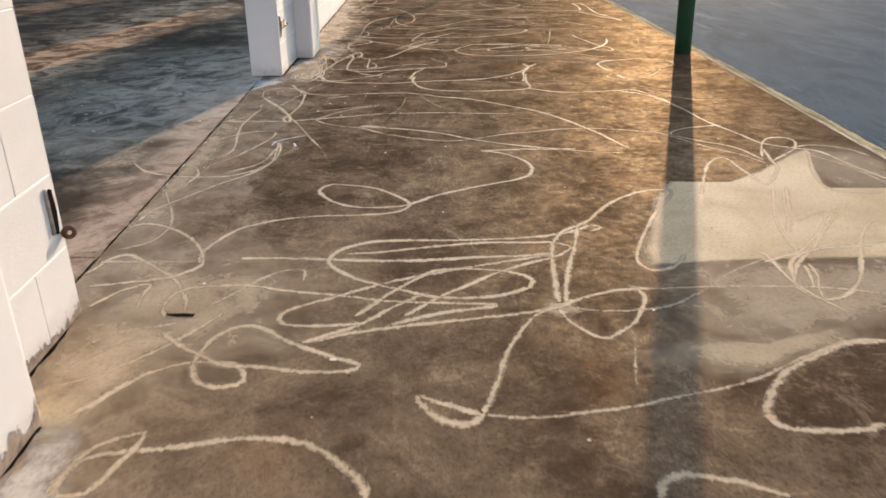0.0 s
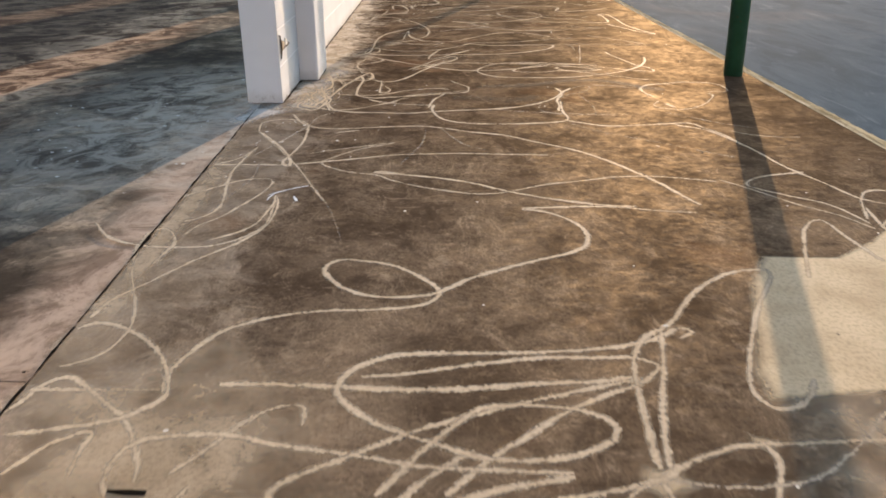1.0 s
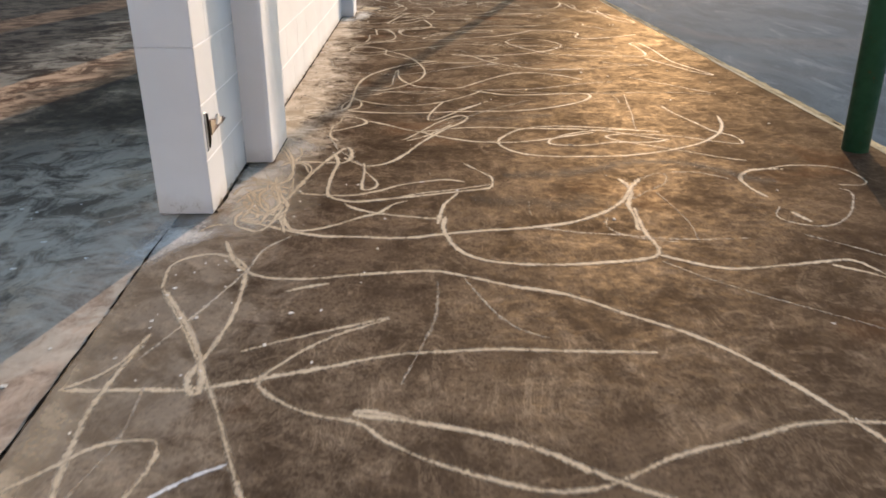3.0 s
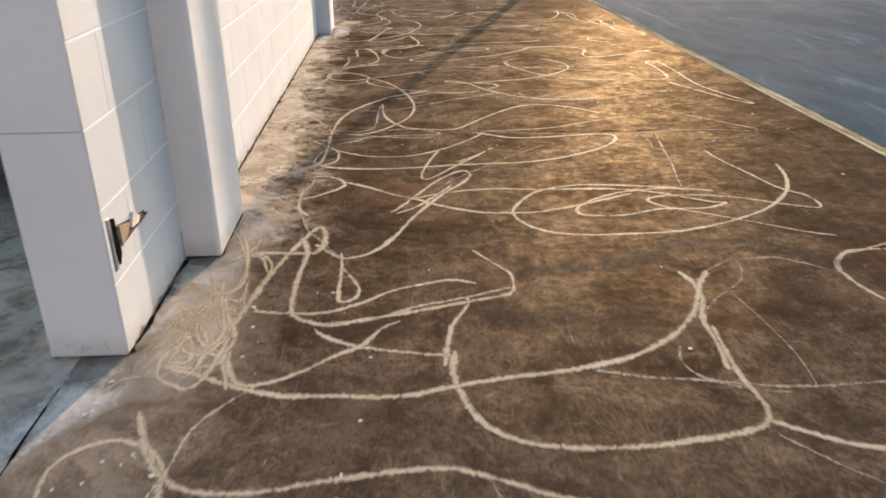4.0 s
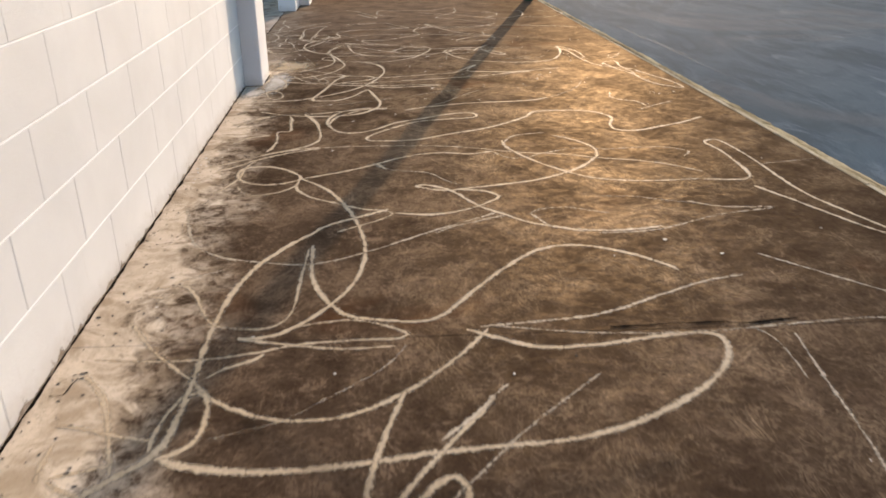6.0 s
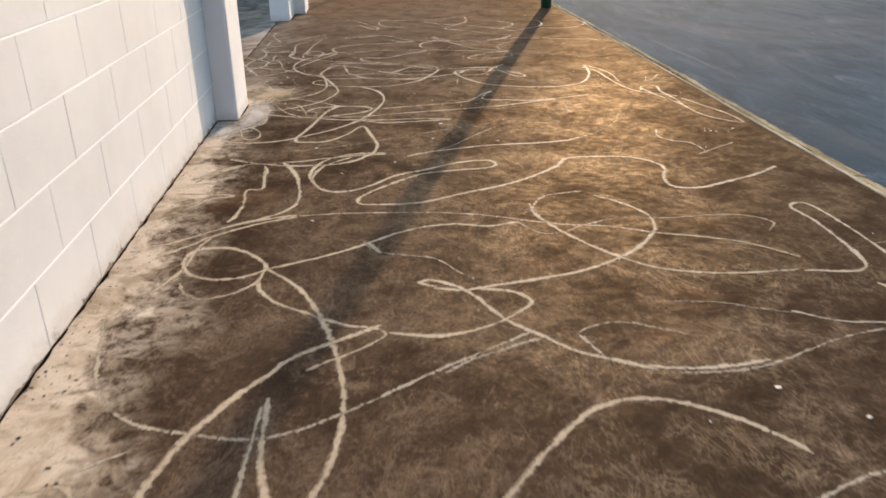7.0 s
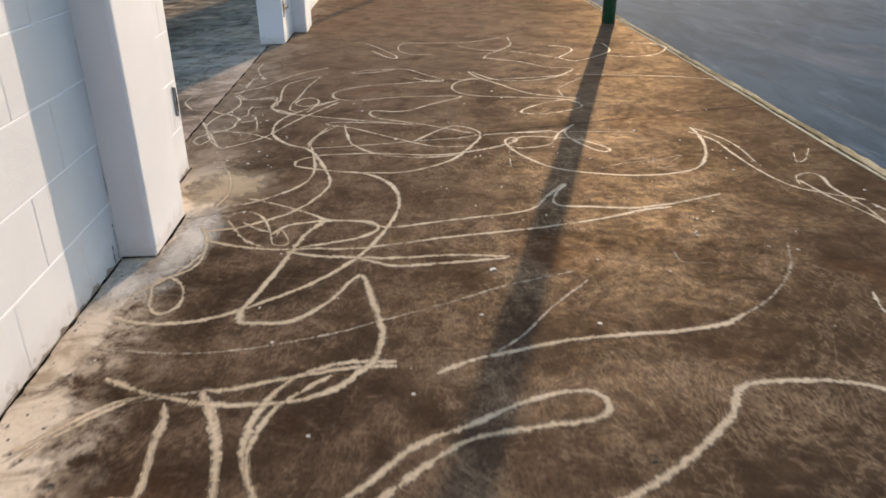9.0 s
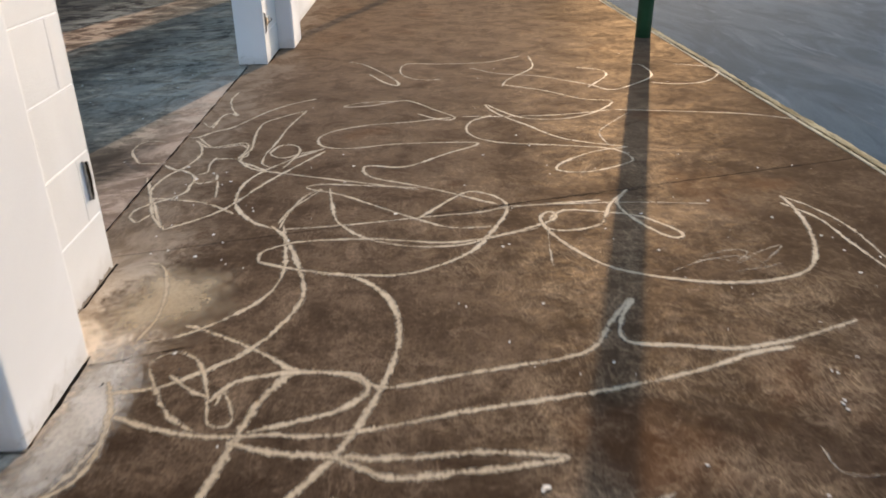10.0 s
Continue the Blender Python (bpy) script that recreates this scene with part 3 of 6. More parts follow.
def washed_line(half, fade, points, material=M_CLEAN, name="washed_line", level=0.0, owner=None):
    """A band of cleaned concrete, a film of its own on the slab."""
    global line_count
    line_count += 1
    lift = 0.0003 + line_count * 0.000003
    run = spline(points)
    half *= 0.00086
    dist, phase = 0.0, line_rng.uniform(0, 50)
    verts, faces, uvs = [], [], []
    for i, p in enumerate(run):
        a, b = run[max(i - 1, 0)], run[min(i + 1, len(run) - 1)]
        side = (b - a).normalized().cross(Vector((0, 0, 1)))
        if i:
            dist += (p - run[i - 1]).length
        w = half * (1 + 0.22 * noise.noise(Vector((dist * 3.0 + phase, 0, 0))) + 0.10 * noise.noise(Vector((dist * 23.0 + phase, 3, 0))))
        end = min(i, len(run) - 1 - i)
        w *= (0.5, 0.85, 1.0)[min(end, 2)]
        for v in (-1, 0, 1):
            q = p + side * w * v
            verts.append((q.x, q.y, level + lift + dist * 0.00003))
            uvs.append((dist, v))
    for i in range(len(run) - 1):
        for k in (0, 1):
            j = i * 3 + k
            faces.append((j, j + 1, j + 4, j + 3))
    data = bpy.data.meshes.new(name)
    data.from_pydata(verts, [], faces)
    layer = data.uv_layers.new(name="UVMap")
    for loop in data.loops:
        layer.data[loop.index].uv = uvs[loop.vertex_index]
    fades = data.attributes.new("fade", "FLOAT", "POINT")
    for item in fades.data:
        item.value = fade
    data.materials.append(material)
    ob = new(name, data)
    ob.parent = owner or floor
    return ob


washed_line(17, 0.5, [(-0.71, 1.11), (-0.70, 1.16), (-0.68, 1.20), (-0.62, 1.22), (-0.53, 1.23), (-0.44, 1.25), (-0.37, 1.26), (-0.28, 1.25), (-0.22, 1.22), (-0.17, 1.17), (-0.13, 1.12), (-0.12, 1.08)])
washed_line(15, 0.5, [(-0.70, 1.10), (-0.70, 1.12), (-0.70, 1.17), (-0.67, 1.24), (-0.62, 1.27), (-0.59, 1.28), (-0.59, 1.24), (-0.61, 1.18), (-0.63, 1.12), (-0.65, 1.10), (-0.69, 1.10)])
washed_line(16, 0.5, [(-0.77, 1.34), (-0.73, 1.39), (-0.70, 1.44), (-0.65, 1.50), (-0.58, 1.54), (-0.49, 1.54), (-0.45, 1.52), (-0.43, 1.48), (-0.44, 1.45), (-0.49, 1.44), (-0.54, 1.47), (-0.56, 1.52), (-0.56, 1.58), (-0.54, 1.66), (-0.49, 1.71), (-0.43, 1.70), (-0.35, 1.63), (-0.25, 1.57), (-0.19, 1.54), (-0.17, 1.52), (-0.20, 1.50), (-0.30, 1.50), (-0.39, 1.52), (-0.49, 1.53), (-0.55, 1.57), (-0.62, 1.62), (-0.68, 1.68)])
washed_line(14, 0.40, [(-0.84, 1.45), (-0.75, 1.51), (-0.65, 1.62), (-0.58, 1.73), (-0.55, 1.79)])
washed_line(14, 0.4, [(-1.02, 2.01), (-1.00, 2.05), (-0.98, 2.12), (-0.94, 2.15), (-0.89, 2.12), (-0.81, 2.05), (-0.74, 1.98), (-0.70, 1.91), (-0.67, 1.85), (-0.66, 1.80)])
washed_line(14, 0.3, [(-1.00, 2.10), (-0.90, 2.10), (-0.79, 2.10), (-0.71, 2.10)])
washed_line(15, 0.45, [(-0.98, 1.94), (-0.88, 1.96), (-0.77, 1.99), (-0.71, 2.04), (-0.69, 2.08), (-0.70, 2.13), (-0.74, 2.22), (-0.81, 2.31), (-0.90, 2.38), (-0.97, 2.40), (-1.01, 2.37)])
washed_line(16, 0.5, [(-0.70, 2.09), (-0.71, 2.17), (-0.68, 2.27), (-0.63, 2.36), (-0.54, 2.42), (-0.41, 2.46), (-0.26, 2.47), (-0.14, 2.49), (-0.09, 2.53), (-0.08, 2.58), (-0.12, 2.65), (-0.21, 2.74), (-0.32, 2.78), (-0.39, 2.78), (-0.42, 2.72), (-0.38, 2.63), (-0.30, 2.56), (-0.20, 2.54), (-0.13, 2.55), (-0.08, 2.57), (0.03, 2.67), (0.13, 2.73), (0.24, 2.79), (0.34, 2.84), (0.40, 2.91), (0.41, 3.03), (0.36, 3.13), (0.29, 3.19), (0.22, 3.21)])
washed_line(13, 0.3, [(-1.05, 2.91), (-0.99, 2.70), (-0.92, 2.53), (-0.88, 2.40), (-0.88, 2.32), (-0.90, 2.25), (-0.96, 2.20), (-0.98, 2.20)])
washed_line(15, 0.4, [(-1.00, 2.43), (-0.98, 2.53), (-0.92, 2.63), (-0.83, 2.78), (-0.73, 2.91), (-0.67, 3.05), (-0.66, 3.21), (-0.68, 3.34)])
washed_line(14, 0.35, [(-1.25, 3.08), (-1.16, 2.96), (-1.05, 2.90), (-0.93, 2.88), (-0.81, 2.89), (-0.72, 2.96), (-0.67, 3.08), (-0.68, 3.29)])
washed_line(14, 0.35, [(-1.04, 2.91), (-1.04, 3.00), (-1.00, 3.03), (-0.96, 2.99), (-0.93, 2.91), (-0.94, 2.82), (-0.95, 2.74)])
washed_line(15, 0.4, [(-1.00, 3.10), (-0.95, 3.10), (-0.91, 3.13), (-0.88, 3.18), (-0.87, 3.25), (-0.88, 3.34), (-0.90, 3.46), (-0.92, 3.63), (-0.91, 3.80), (-0.89, 3.97)])
washed_line(14, 0.35, [(-0.92, 2.97), (-0.90, 3.05), (-0.84, 3.14), (-0.79, 3.26), (-0.75, 3.37), (-0.73, 3.47), (-0.74, 3.53), (-0.78, 3.54), (-0.86, 3.52), (-0.93, 3.45), (-1.00, 3.38), (-1.04, 3.32)])
washed_line(12, 0.1, [(-0.89, 3.18), (-0.87, 3.28), (-0.85, 3.41), (-0.82, 3.54), (-0.83, 3.73)], M_FAINT)
washed_line(15, 0.4, [(-1.01, 3.72), (-0.84, 3.72), (-0.72, 3.72), (-0.57, 3.76), (-0.41, 3.81), (-0.25, 3.86), (0.00, 3.88), (0.17, 3.87), (0.40, 3.86)])
washed_line(14, 0.5, [(-0.94, 4.23), (-0.95, 4.39), (-0.85, 4.46), (-0.74, 4.39), (-0.71, 4.26), (-0.70, 4.05), (-0.72, 3.87), (-0.74, 3.76), (-0.71, 3.70), (-0.70, 3.73), (-0.74, 3.87), (-0.84, 4.07), (-0.93, 4.22)])
washed_line(13, 0.3, [(-0.94, 4.23), (-0.81, 3.99), (-0.66, 3.68), (-0.56, 3.43), (-0.49, 3.27)])
washed_line(12, 0.0, [(-0.49, 3.27), (-0.44, 3.11), (-0.40, 2.94)], M_FAINT)
washed_line(12, 0.25, [(-0.88, 3.85), (-0.80, 4.07), (-0.72, 4.33), (-0.69, 4.50), (-0.58, 4.65)], M_FAINT)
washed_line(15, 0.5, [(-0.83, 4.56), (-0.76, 4.39), (-0.67, 4.30), (-0.54, 4.28), (-0.36, 4.31), (-0.17, 4.33), (-0.07, 4.30), (0.07, 4.23), (0.23, 4.17), (0.38, 4.05), (0.53, 3.93), (0.65, 3.77), (0.74, 3.60), (0.80, 3.47), (0.84, 3.35), (0.88, 3.25)])
washed_line(14, 0.3, [(-0.64, 3.88), (-0.50, 3.95), (-0.28, 4.04), (-0.43, 3.94), (-0.54, 3.81), (-0.57, 3.74), (-0.51, 3.67), (-0.43, 3.62), (-0.33, 3.59), (-0.27, 3.53), (-0.17, 3.46), (-0.04, 3.40), (0.07, 3.37), (0.18, 3.39), (0.33, 3.47), (0.49, 3.52), (0.65, 3.57), (0.81, 3.57), (0.94, 3.54), (1.03, 3.51)])
washed_line(15, 0.5, [(-0.22, 3.60), (-0.31, 3.63), (-0.34, 3.62), (-0.25, 3.60), (-0.10, 3.56), (0.04, 3.50), (0.17, 3.41), (0.29, 3.34), (0.41, 3.29), (0.53, 3.25), (0.64, 3.24)])
washed_line(14, 0.4, [(0.22, 3.22), (0.33, 3.23), (0.46, 3.24), (0.59, 3.23), (0.70, 3.20), (0.84, 3.18)])
washed_line(12, 0.1, [(-0.07, 4.31), (-0.00, 4.10), (0.06, 3.99), (0.14, 3.93)], M_FAINT)
washed_line(12, 0.1, [(-0.14, 4.27), (-0.15, 4.06), (-0.19, 3.90), (-0.24, 3.73)], M_FAINT)
washed_line(20, 0.45, [(-0.58, 4.20), (-0.52, 4.23), (-0.46, 4.25)])
washed_line(18, 0.6, [(-0.58, 2.12), (-0.46, 2.12), (-0.31, 2.11), (-0.18, 2.10), (-0.03, 2.10), (0.14, 2.12), (0.29, 2.13), (0.38, 2.15)])
washed_line(17, 0.5, [(0.53, 2.32), (0.57, 2.35), (0.54, 2.37), (0.47, 2.32), (0.37, 2.28), (0.23, 2.26), (0.06, 2.25), (-0.10, 2.25), (-0.19, 2.24), (-0.26, 2.20), (-0.30, 2.15), (-0.31, 2.09), (-0.28, 2.04), (-0.22, 1.98), (-0.15, 1.94), (-0.05, 1.89), (0.03, 1.86), (0.15, 1.86), (0.23, 1.89), (0.28, 1.92), (0.29, 1.97), (0.25, 2.01), (0.19, 2.03), (0.10, 2.04), (0.02, 2.03), (-0.03, 1.99), (-0.08, 1.93), (-0.12, 1.88), (-0.17, 1.80), (-0.20, 1.76)])
washed_line(16, 0.5, [(-0.26, 2.15), (-0.16, 2.16), (0.00, 2.20), (0.17, 2.23), (0.33, 2.23), (0.39, 2.23), (0.44, 2.20), (0.43, 2.17), (0.38, 2.12), (0.30, 2.08), (0.19, 2.01), (0.10, 1.93), (0.02, 1.86), (-0.06, 1.77), (-0.07, 1.76)])
washed_line(16, 0.5, [(0.38, 2.14), (0.23, 2.09), (0.06, 2.03), (-0.11, 1.96), (-0.26, 1.87), (-0.36, 1.81), (-0.40, 1.76), (-0.38, 1.72), (-0.30, 1.71), (-0.18, 1.72)])
washed_line(17, 0.5, [(-0.32, 1.63), (-0.24, 1.66), (-0.10, 1.70), (0.05, 1.73), (0.20, 1.76), (0.33, 1.79)])
washed_line(16, 0.45, [(-0.01, 1.89), (-0.10, 1.81), (-0.18, 1.72), (-0.25, 1.67), (-0.32, 1.63)])
washed_line(20, 0.55, [(-0.11, 1.71), (0.02, 1.77), (0.18, 1.81)])
washed_line(16, 0.5, [(0.91, 2.72), (0.80, 2.70), (0.69, 2.62), (0.60, 2.51), (0.53, 2.40), (0.44, 2.32), (0.39, 2.22), (0.37, 2.10), (0.36, 1.99), (0.35, 1.88), (0.35, 1.83)])
washed_line(15, 0.45, [(0.49, 2.35), (0.46, 2.22), (0.41, 2.04), (0.38, 1.90), (0.37, 1.83)])
washed_line(15, 0.4, [(-0.70, 1.76), (-0.72, 1.81), (-0.72, 1.87), (-0.69, 1.92), (-0.60, 1.94), (-0.52, 1.94), (-0.42, 1.91), (-0.33, 1.89), (-0.23, 1.87), (-0.11, 1.84), (0.02, 1.83), (0.18, 1.82)])
washed_line(14, 0.3, [(-0.60, 1.82), (-0.55, 1.89), (-0.50, 1.97), (-0.44, 2.03), (-0.38, 2.04), (-0.37, 2.01), (-0.37, 1.97)])
washed_line(15, 0.35, [(0.34, 1.80), (0.27, 1.75), (0.19, 1.59), (0.15, 1.45), (0.11, 1.33)])
washed_line(19, 0.45, [(0.11, 1.33), (0.08, 1.30), (0.03, 1.31), (-0.01, 1.35), (-0.03, 1.40), (0.01, 1.38), (0.05, 1.36), (0.11, 1.33)])
washed_line(14, 0.3, [(0.12, 1.33), (0.22, 1.32), (0.35, 1.34), (0.45, 1.36), (0.54, 1.39), (0.65, 1.42), (0.75, 1.46), (0.85, 1.52), (0.96, 1.58), (1.07, 1.62), (1.14, 1.62)])
washed_line(18, 0.55, [(1.13, 1.62), (1.03, 1.61), (0.92, 1.55), (0.82, 1.48), (0.75, 1.39), (0.72, 1.32), (0.74, 1.28), (0.80, 1.27), (0.89, 1.27), (0.95, 1.29)])
washed_line(17, 0.5, [(0.42, 1.08), (0.44, 1.12), (0.48, 1.14), (0.54, 1.13), (0.60, 1.11), (0.66, 1.08)])
washed_line(14, 0.4, [(0.34, 1.80), (0.37, 1.71), (0.43, 1.64), (0.48, 1.67), (0.53, 1.72), (0.59, 1.85), (0.58, 1.91)])
washed_line(15, 0.45, [(0.34, 1.80), (0.43, 1.86), (0.54, 1.90), (0.70, 1.91), (0.86, 1.92), (1.10, 1.91), (1.27, 1.87)])
washed_line(14, 0.2, [(0.36, 1.80), (0.48, 1.78), (0.63, 1.80), (0.76, 1.89), (0.90, 2.02), (1.06, 2.12), (1.17, 2.17), (1.33, 2.20), (1.46, 2.22)], M_FAINT)
washed_line(11, 0.15, [(0.51, 1.69), (0.51, 1.64), (0.48, 1.51), (0.46, 1.42)], M_FAINT)
washed_line(18, 0.6, [(0.30, 1.79), (0.34, 1.80), (0.38, 1.82)])
washed_line(13, 0.45, [(0.91, 2.72), (0.89, 2.65), (0.80, 2.50), (0.74, 2.38), (0.67, 2.22), (0.63, 2.10), (0.65, 2.03), (0.70, 2.03), (0.75, 2.07), (0.79, 2.14)])
washed_line(14, 0.5, [(1.01, 2.66), (1.07, 2.82), (1.16, 3.03), (1.25, 3.11), (1.27, 2.96), (1.29, 2.79), (1.32, 2.79), (1.42, 2.96), (1.44, 3.07), (1.47, 3.23)])
washed_line(15, 0.5, [(1.65, 3.19), (1.54, 2.89), (1.52, 2.72), (1.61, 2.67), (1.71, 2.68)])
washed_line(14, 0.5, [(1.10, 4.36), (1.23, 4.25), (1.32, 3.99), (1.37, 3.71), (1.44, 3.50), (1.50, 3.32), (1.60, 3.25), (1.70, 3.19), (1.74, 3.03), (1.80, 2.83)])
washed_line(13, 0.45, [(1.42, 3.63), (1.22, 3.57), (1.13, 3.47), (1.23, 3.36), (1.35, 3.26), (1.41, 3.08)])
washed_line(13, 0.3, [(1.04, 3.53), (1.10, 3.46), (1.23, 3.27), (1.34, 3.15), (1.40, 3.03)])
washed_line(13, 0.45, [(1.42, 3.12), (1.50, 3.32), (1.58, 3.41), (1.66, 3.38), (1.62, 3.25), (1.53, 3.15), (1.43, 3.05)])
washed_line(13, 0.4, [(1.60, 3.25), (1.72, 3.29), (1.84, 3.23), (1.89, 3.13)])
washed_line(12, 0.3, [(1.33, 4.25), (1.46, 4.16), (1.63, 4.14)])
washed_line(12, 0.3, [(1.63, 3.15), (1.73, 2.99), (1.77, 2.78)])
washed_line(13, 0.35, [(-0.79, 1.81), (-0.80, 1.89), (-0.80, 1.95), (-0.86, 1.92), (-0.90, 1.86), (-0.92, 1.82)])
washed_line(19, 0.5, [(-0.73, 4.81), (-0.69, 4.96), (-0.65, 5.18), (-0.60, 5.39), (-0.53, 5.60), (-0.50, 5.58), (-0.49, 5.46), (-0.51, 5.40), (-0.54, 5.39), (-0.65, 5.40), (-0.73, 5.40), (-0.78, 5.35)])
washed_line(16, 0.5, [(-0.52, 5.46), (-0.44, 5.36), (-0.38, 5.35), (-0.31, 5.41), (-0.25, 5.52), (-0.18, 5.70), (-0.07, 5.91), (0.03, 6.06), (0.06, 6.15), (0.02, 6.19), (-0.09, 6.06), (-0.19, 5.87), (-0.25, 5.76), (-0.28, 5.74)])
washed_line(14, 0.4, [(-0.25, 5.72), (-0.17, 5.79), (-0.09, 5.91), (-0.03, 6.01)])
washed_line(14, 0.4, [(-0.65, 5.01), (-0.54, 4.99), (-0.45, 4.99), (-0.35, 5.04), (-0.26, 5.11), (-0.16, 5.15), (-0.08, 5.17), (-0.01, 5.14)])
washed_line(16, 0.5, [(0.10, 5.12), (0.08, 5.07), (-0.04, 5.03), (-0.20, 4.98), (-0.32, 4.95), (-0.42, 4.92), (-0.49, 4.94), (-0.54, 4.99), (-0.55, 5.10), (-0.55, 5.22), (-0.54, 5.39), (-0.57, 5.52)])
washed_line(13, 0.3, [(0.00, 5.38), (0.05, 5.29), (0.10, 5.20), (0.10, 5.12)])
washed_line(15, 0.35, [(-0.44, 4.93), (-0.32, 4.94), (-0.19, 5.01), (-0.06, 5.05), (0.09, 5.11)])
washed_line(15, 0.35, [(-0.47, 4.90), (-0.44, 4.86), (-0.36, 4.81), (-0.27, 4.78), (-0.18, 4.76), (-0.09, 4.74)])
washed_line(16, 0.5, [(0.62, 5.18), (0.64, 5.10), (0.63, 5.01), (0.59, 4.89), (0.58, 4.75), (0.56, 4.64)])
washed_line(14, 0.4, [(-0.13, 4.70), (-0.12, 4.78), (-0.10, 4.89), (-0.06, 4.98), (-0.04, 5.03)])
washed_line(13, 0.35, [(-0.43, 5.39), (-0.42, 5.26), (-0.42, 5.11), (-0.41, 5.05), (-0.37, 5.07), (-0.36, 5.13), (-0.39, 5.21), (-0.42, 5.28)])
washed_line(12, 0.2, [(-0.64, 5.83), (-0.59, 5.70), (-0.56, 5.59), (-0.50, 5.48), (-0.45, 5.38), (-0.42, 5.32)], M_FAINT)
washed_line(12, 0.15, [(0.86, 5.26), (0.96, 5.26), (1.04, 5.21), (1.09, 5.16)], M_FAINT)
washed_line(15, 0.5, [(1.00, 5.88), (0.82, 5.93), (0.63, 5.97), (0.47, 5.98), (0.31, 5.92), (0.21, 5.79), (0.18, 5.69), (0.21, 5.59), (0.29, 5.51), (0.41, 5.48), (0.56, 5.48), (0.72, 5.49), (0.88, 5.54), (1.02, 5.61), (1.15, 5.70), (1.28, 5.85), (1.36, 6.02), (1.40, 6.19)])
washed_line(14, 0.35, [(1.16, 6.41), (1.18, 6.25), (1.23, 6.06), (1.27, 5.90), (1.34, 5.80), (1.33, 5.68), (1.21, 5.72), (1.06, 5.80), (0.88, 5.84), (0.76, 5.83), (0.71, 5.79), (0.76, 5.72), (0.89, 5.64), (1.03, 5.55), (1.16, 5.46), (1.25, 5.42)])
washed_line(12, 0.2, [(1.02, 6.68), (0.98, 6.44), (0.95, 6.24), (0.91, 6.04), (0.89, 5.92)], M_FAINT)
washed_line(15, 0.45, [(-0.19, 5.87), (-0.05, 5.93), (0.13, 5.96), (0.32, 5.94), (0.58, 5.93), (0.76, 5.88), (0.95, 5.76), (1.00, 5.75), (0.90, 5.70), (0.73, 5.70), (0.58, 5.65), (0.44, 5.66), (0.42, 5.72), (0.50, 5.81), (0.64, 5.89), (0.81, 5.92), (0.91, 5.90)])
washed_line(16, 0.5, [(-0.46, 6.08), (-0.36, 6.01), (-0.26, 5.92), (-0.18, 5.87), (-0.11, 5.81), (-0.02, 5.75), (0.07, 5.71), (0.16, 5.70), (0.26, 5.70), (0.36, 5.73), (0.44, 5.76), (0.54, 5.81), (0.67, 5.87)])
washed_line(16, 0.5, [(-0.59, 6.31), (-0.54, 6.28), (-0.43, 6.25), (-0.30, 6.24), (-0.15, 6.25), (0.00, 6.27), (0.14, 6.28), (0.31, 6.29), (0.48, 6.34), (0.65, 6.44), (0.76, 6.54), (0.81, 6.64), (0.79, 6.70), (0.66, 6.70), (0.47, 6.67), (0.32, 6.67), (0.22, 6.72), (0.13, 6.78)])
washed_line(17, 0.5, [(-0.83, 6.04), (-0.78, 6.12), (-0.72, 6.19), (-0.66, 6.25), (-0.61, 6.30), (-0.58, 6.37), (-0.57, 6.57), (-0.57, 6.81), (-0.55, 7.04), (-0.50, 7.23), (-0.41, 7.40), (-0.34, 7.49), (-0.28, 7.57), (-0.06, 7.71)])
washed_line(14, 0.4, [(-0.61, 6.33), (-0.61, 6.41), (-0.58, 6.52), (-0.53, 6.53), (-0.51, 6.44), (-0.52, 6.35), (-0.57, 6.31), (-0.59, 6.30)])
washed_line(15, 0.45, [(-0.57, 6.59), (-0.51, 6.51), (-0.41, 6.44), (-0.31, 6.41), (-0.18, 6.42), (-0.05, 6.50), (0.08, 6.63), (0.17, 6.75), (0.19, 6.78)])
washed_line(15, 0.5, [(-0.33, 7.39), (-0.31, 7.12), (-0.22, 6.91), (-0.09, 6.85), (0.05, 6.85), (0.18, 7.01), (0.31, 7.17), (0.44, 7.29), (0.58, 7.31), (0.72, 7.24), (0.82, 7.14), (0.85, 7.09)])
washed_line(15, 0.5, [(-0.43, 8.11), (-0.29, 7.92), (-0.19, 7.62), (-0.15, 7.34), (-0.18, 7.11), (-0.26, 6.94), (-0.37, 6.81), (-0.47, 6.78), (-0.49, 6.79)])
washed_line(13, 0.25, [(-0.83, 7.77), (-0.75, 7.47), (-0.64, 7.33), (-0.49, 7.27), (-0.33, 7.24), (-0.16, 7.31), (0.09, 7.48), (0.35, 7.64)], M_FAINT)
washed_line(13, 0.3, [(-0.79, 7.10), (-0.71, 7.12), (-0.66, 7.06), (-0.58, 6.88), (-0.50, 6.84), (-0.41, 6.84), (-0.36, 6.92), (-0.35, 7.13), (-0.34, 7.36)])
washed_line(13, 0.35, [(-0.80, 6.90), (-0.70, 6.74), (-0.57, 6.59)])
washed_line(13, 0.3, [(-0.84, 6.71), (-0.69, 6.69), (-0.55, 6.69), (-0.43, 6.71), (-0.33, 6.74), (-0.18, 6.75), (-0.05, 6.75), (-0.05, 6.79), (-0.18, 6.86), (-0.33, 6.84)])
washed_line(13, 0.3, [(-0.49, 6.78), (-0.38, 6.75), (-0.22, 6.71), (-0.07, 6.71)])
washed_line(11, 0.1, [(-0.49, 6.36), (-0.34, 6.41), (-0.25, 6.48), (-0.11, 6.60), (-0.04, 6.71)], M_FAINT)
washed_line(13, 0.25, [(0.17, 6.79), (0.51, 6.83), (0.73, 6.93), (0.91, 7.01), (1.04, 7.04)], M_FAINT)
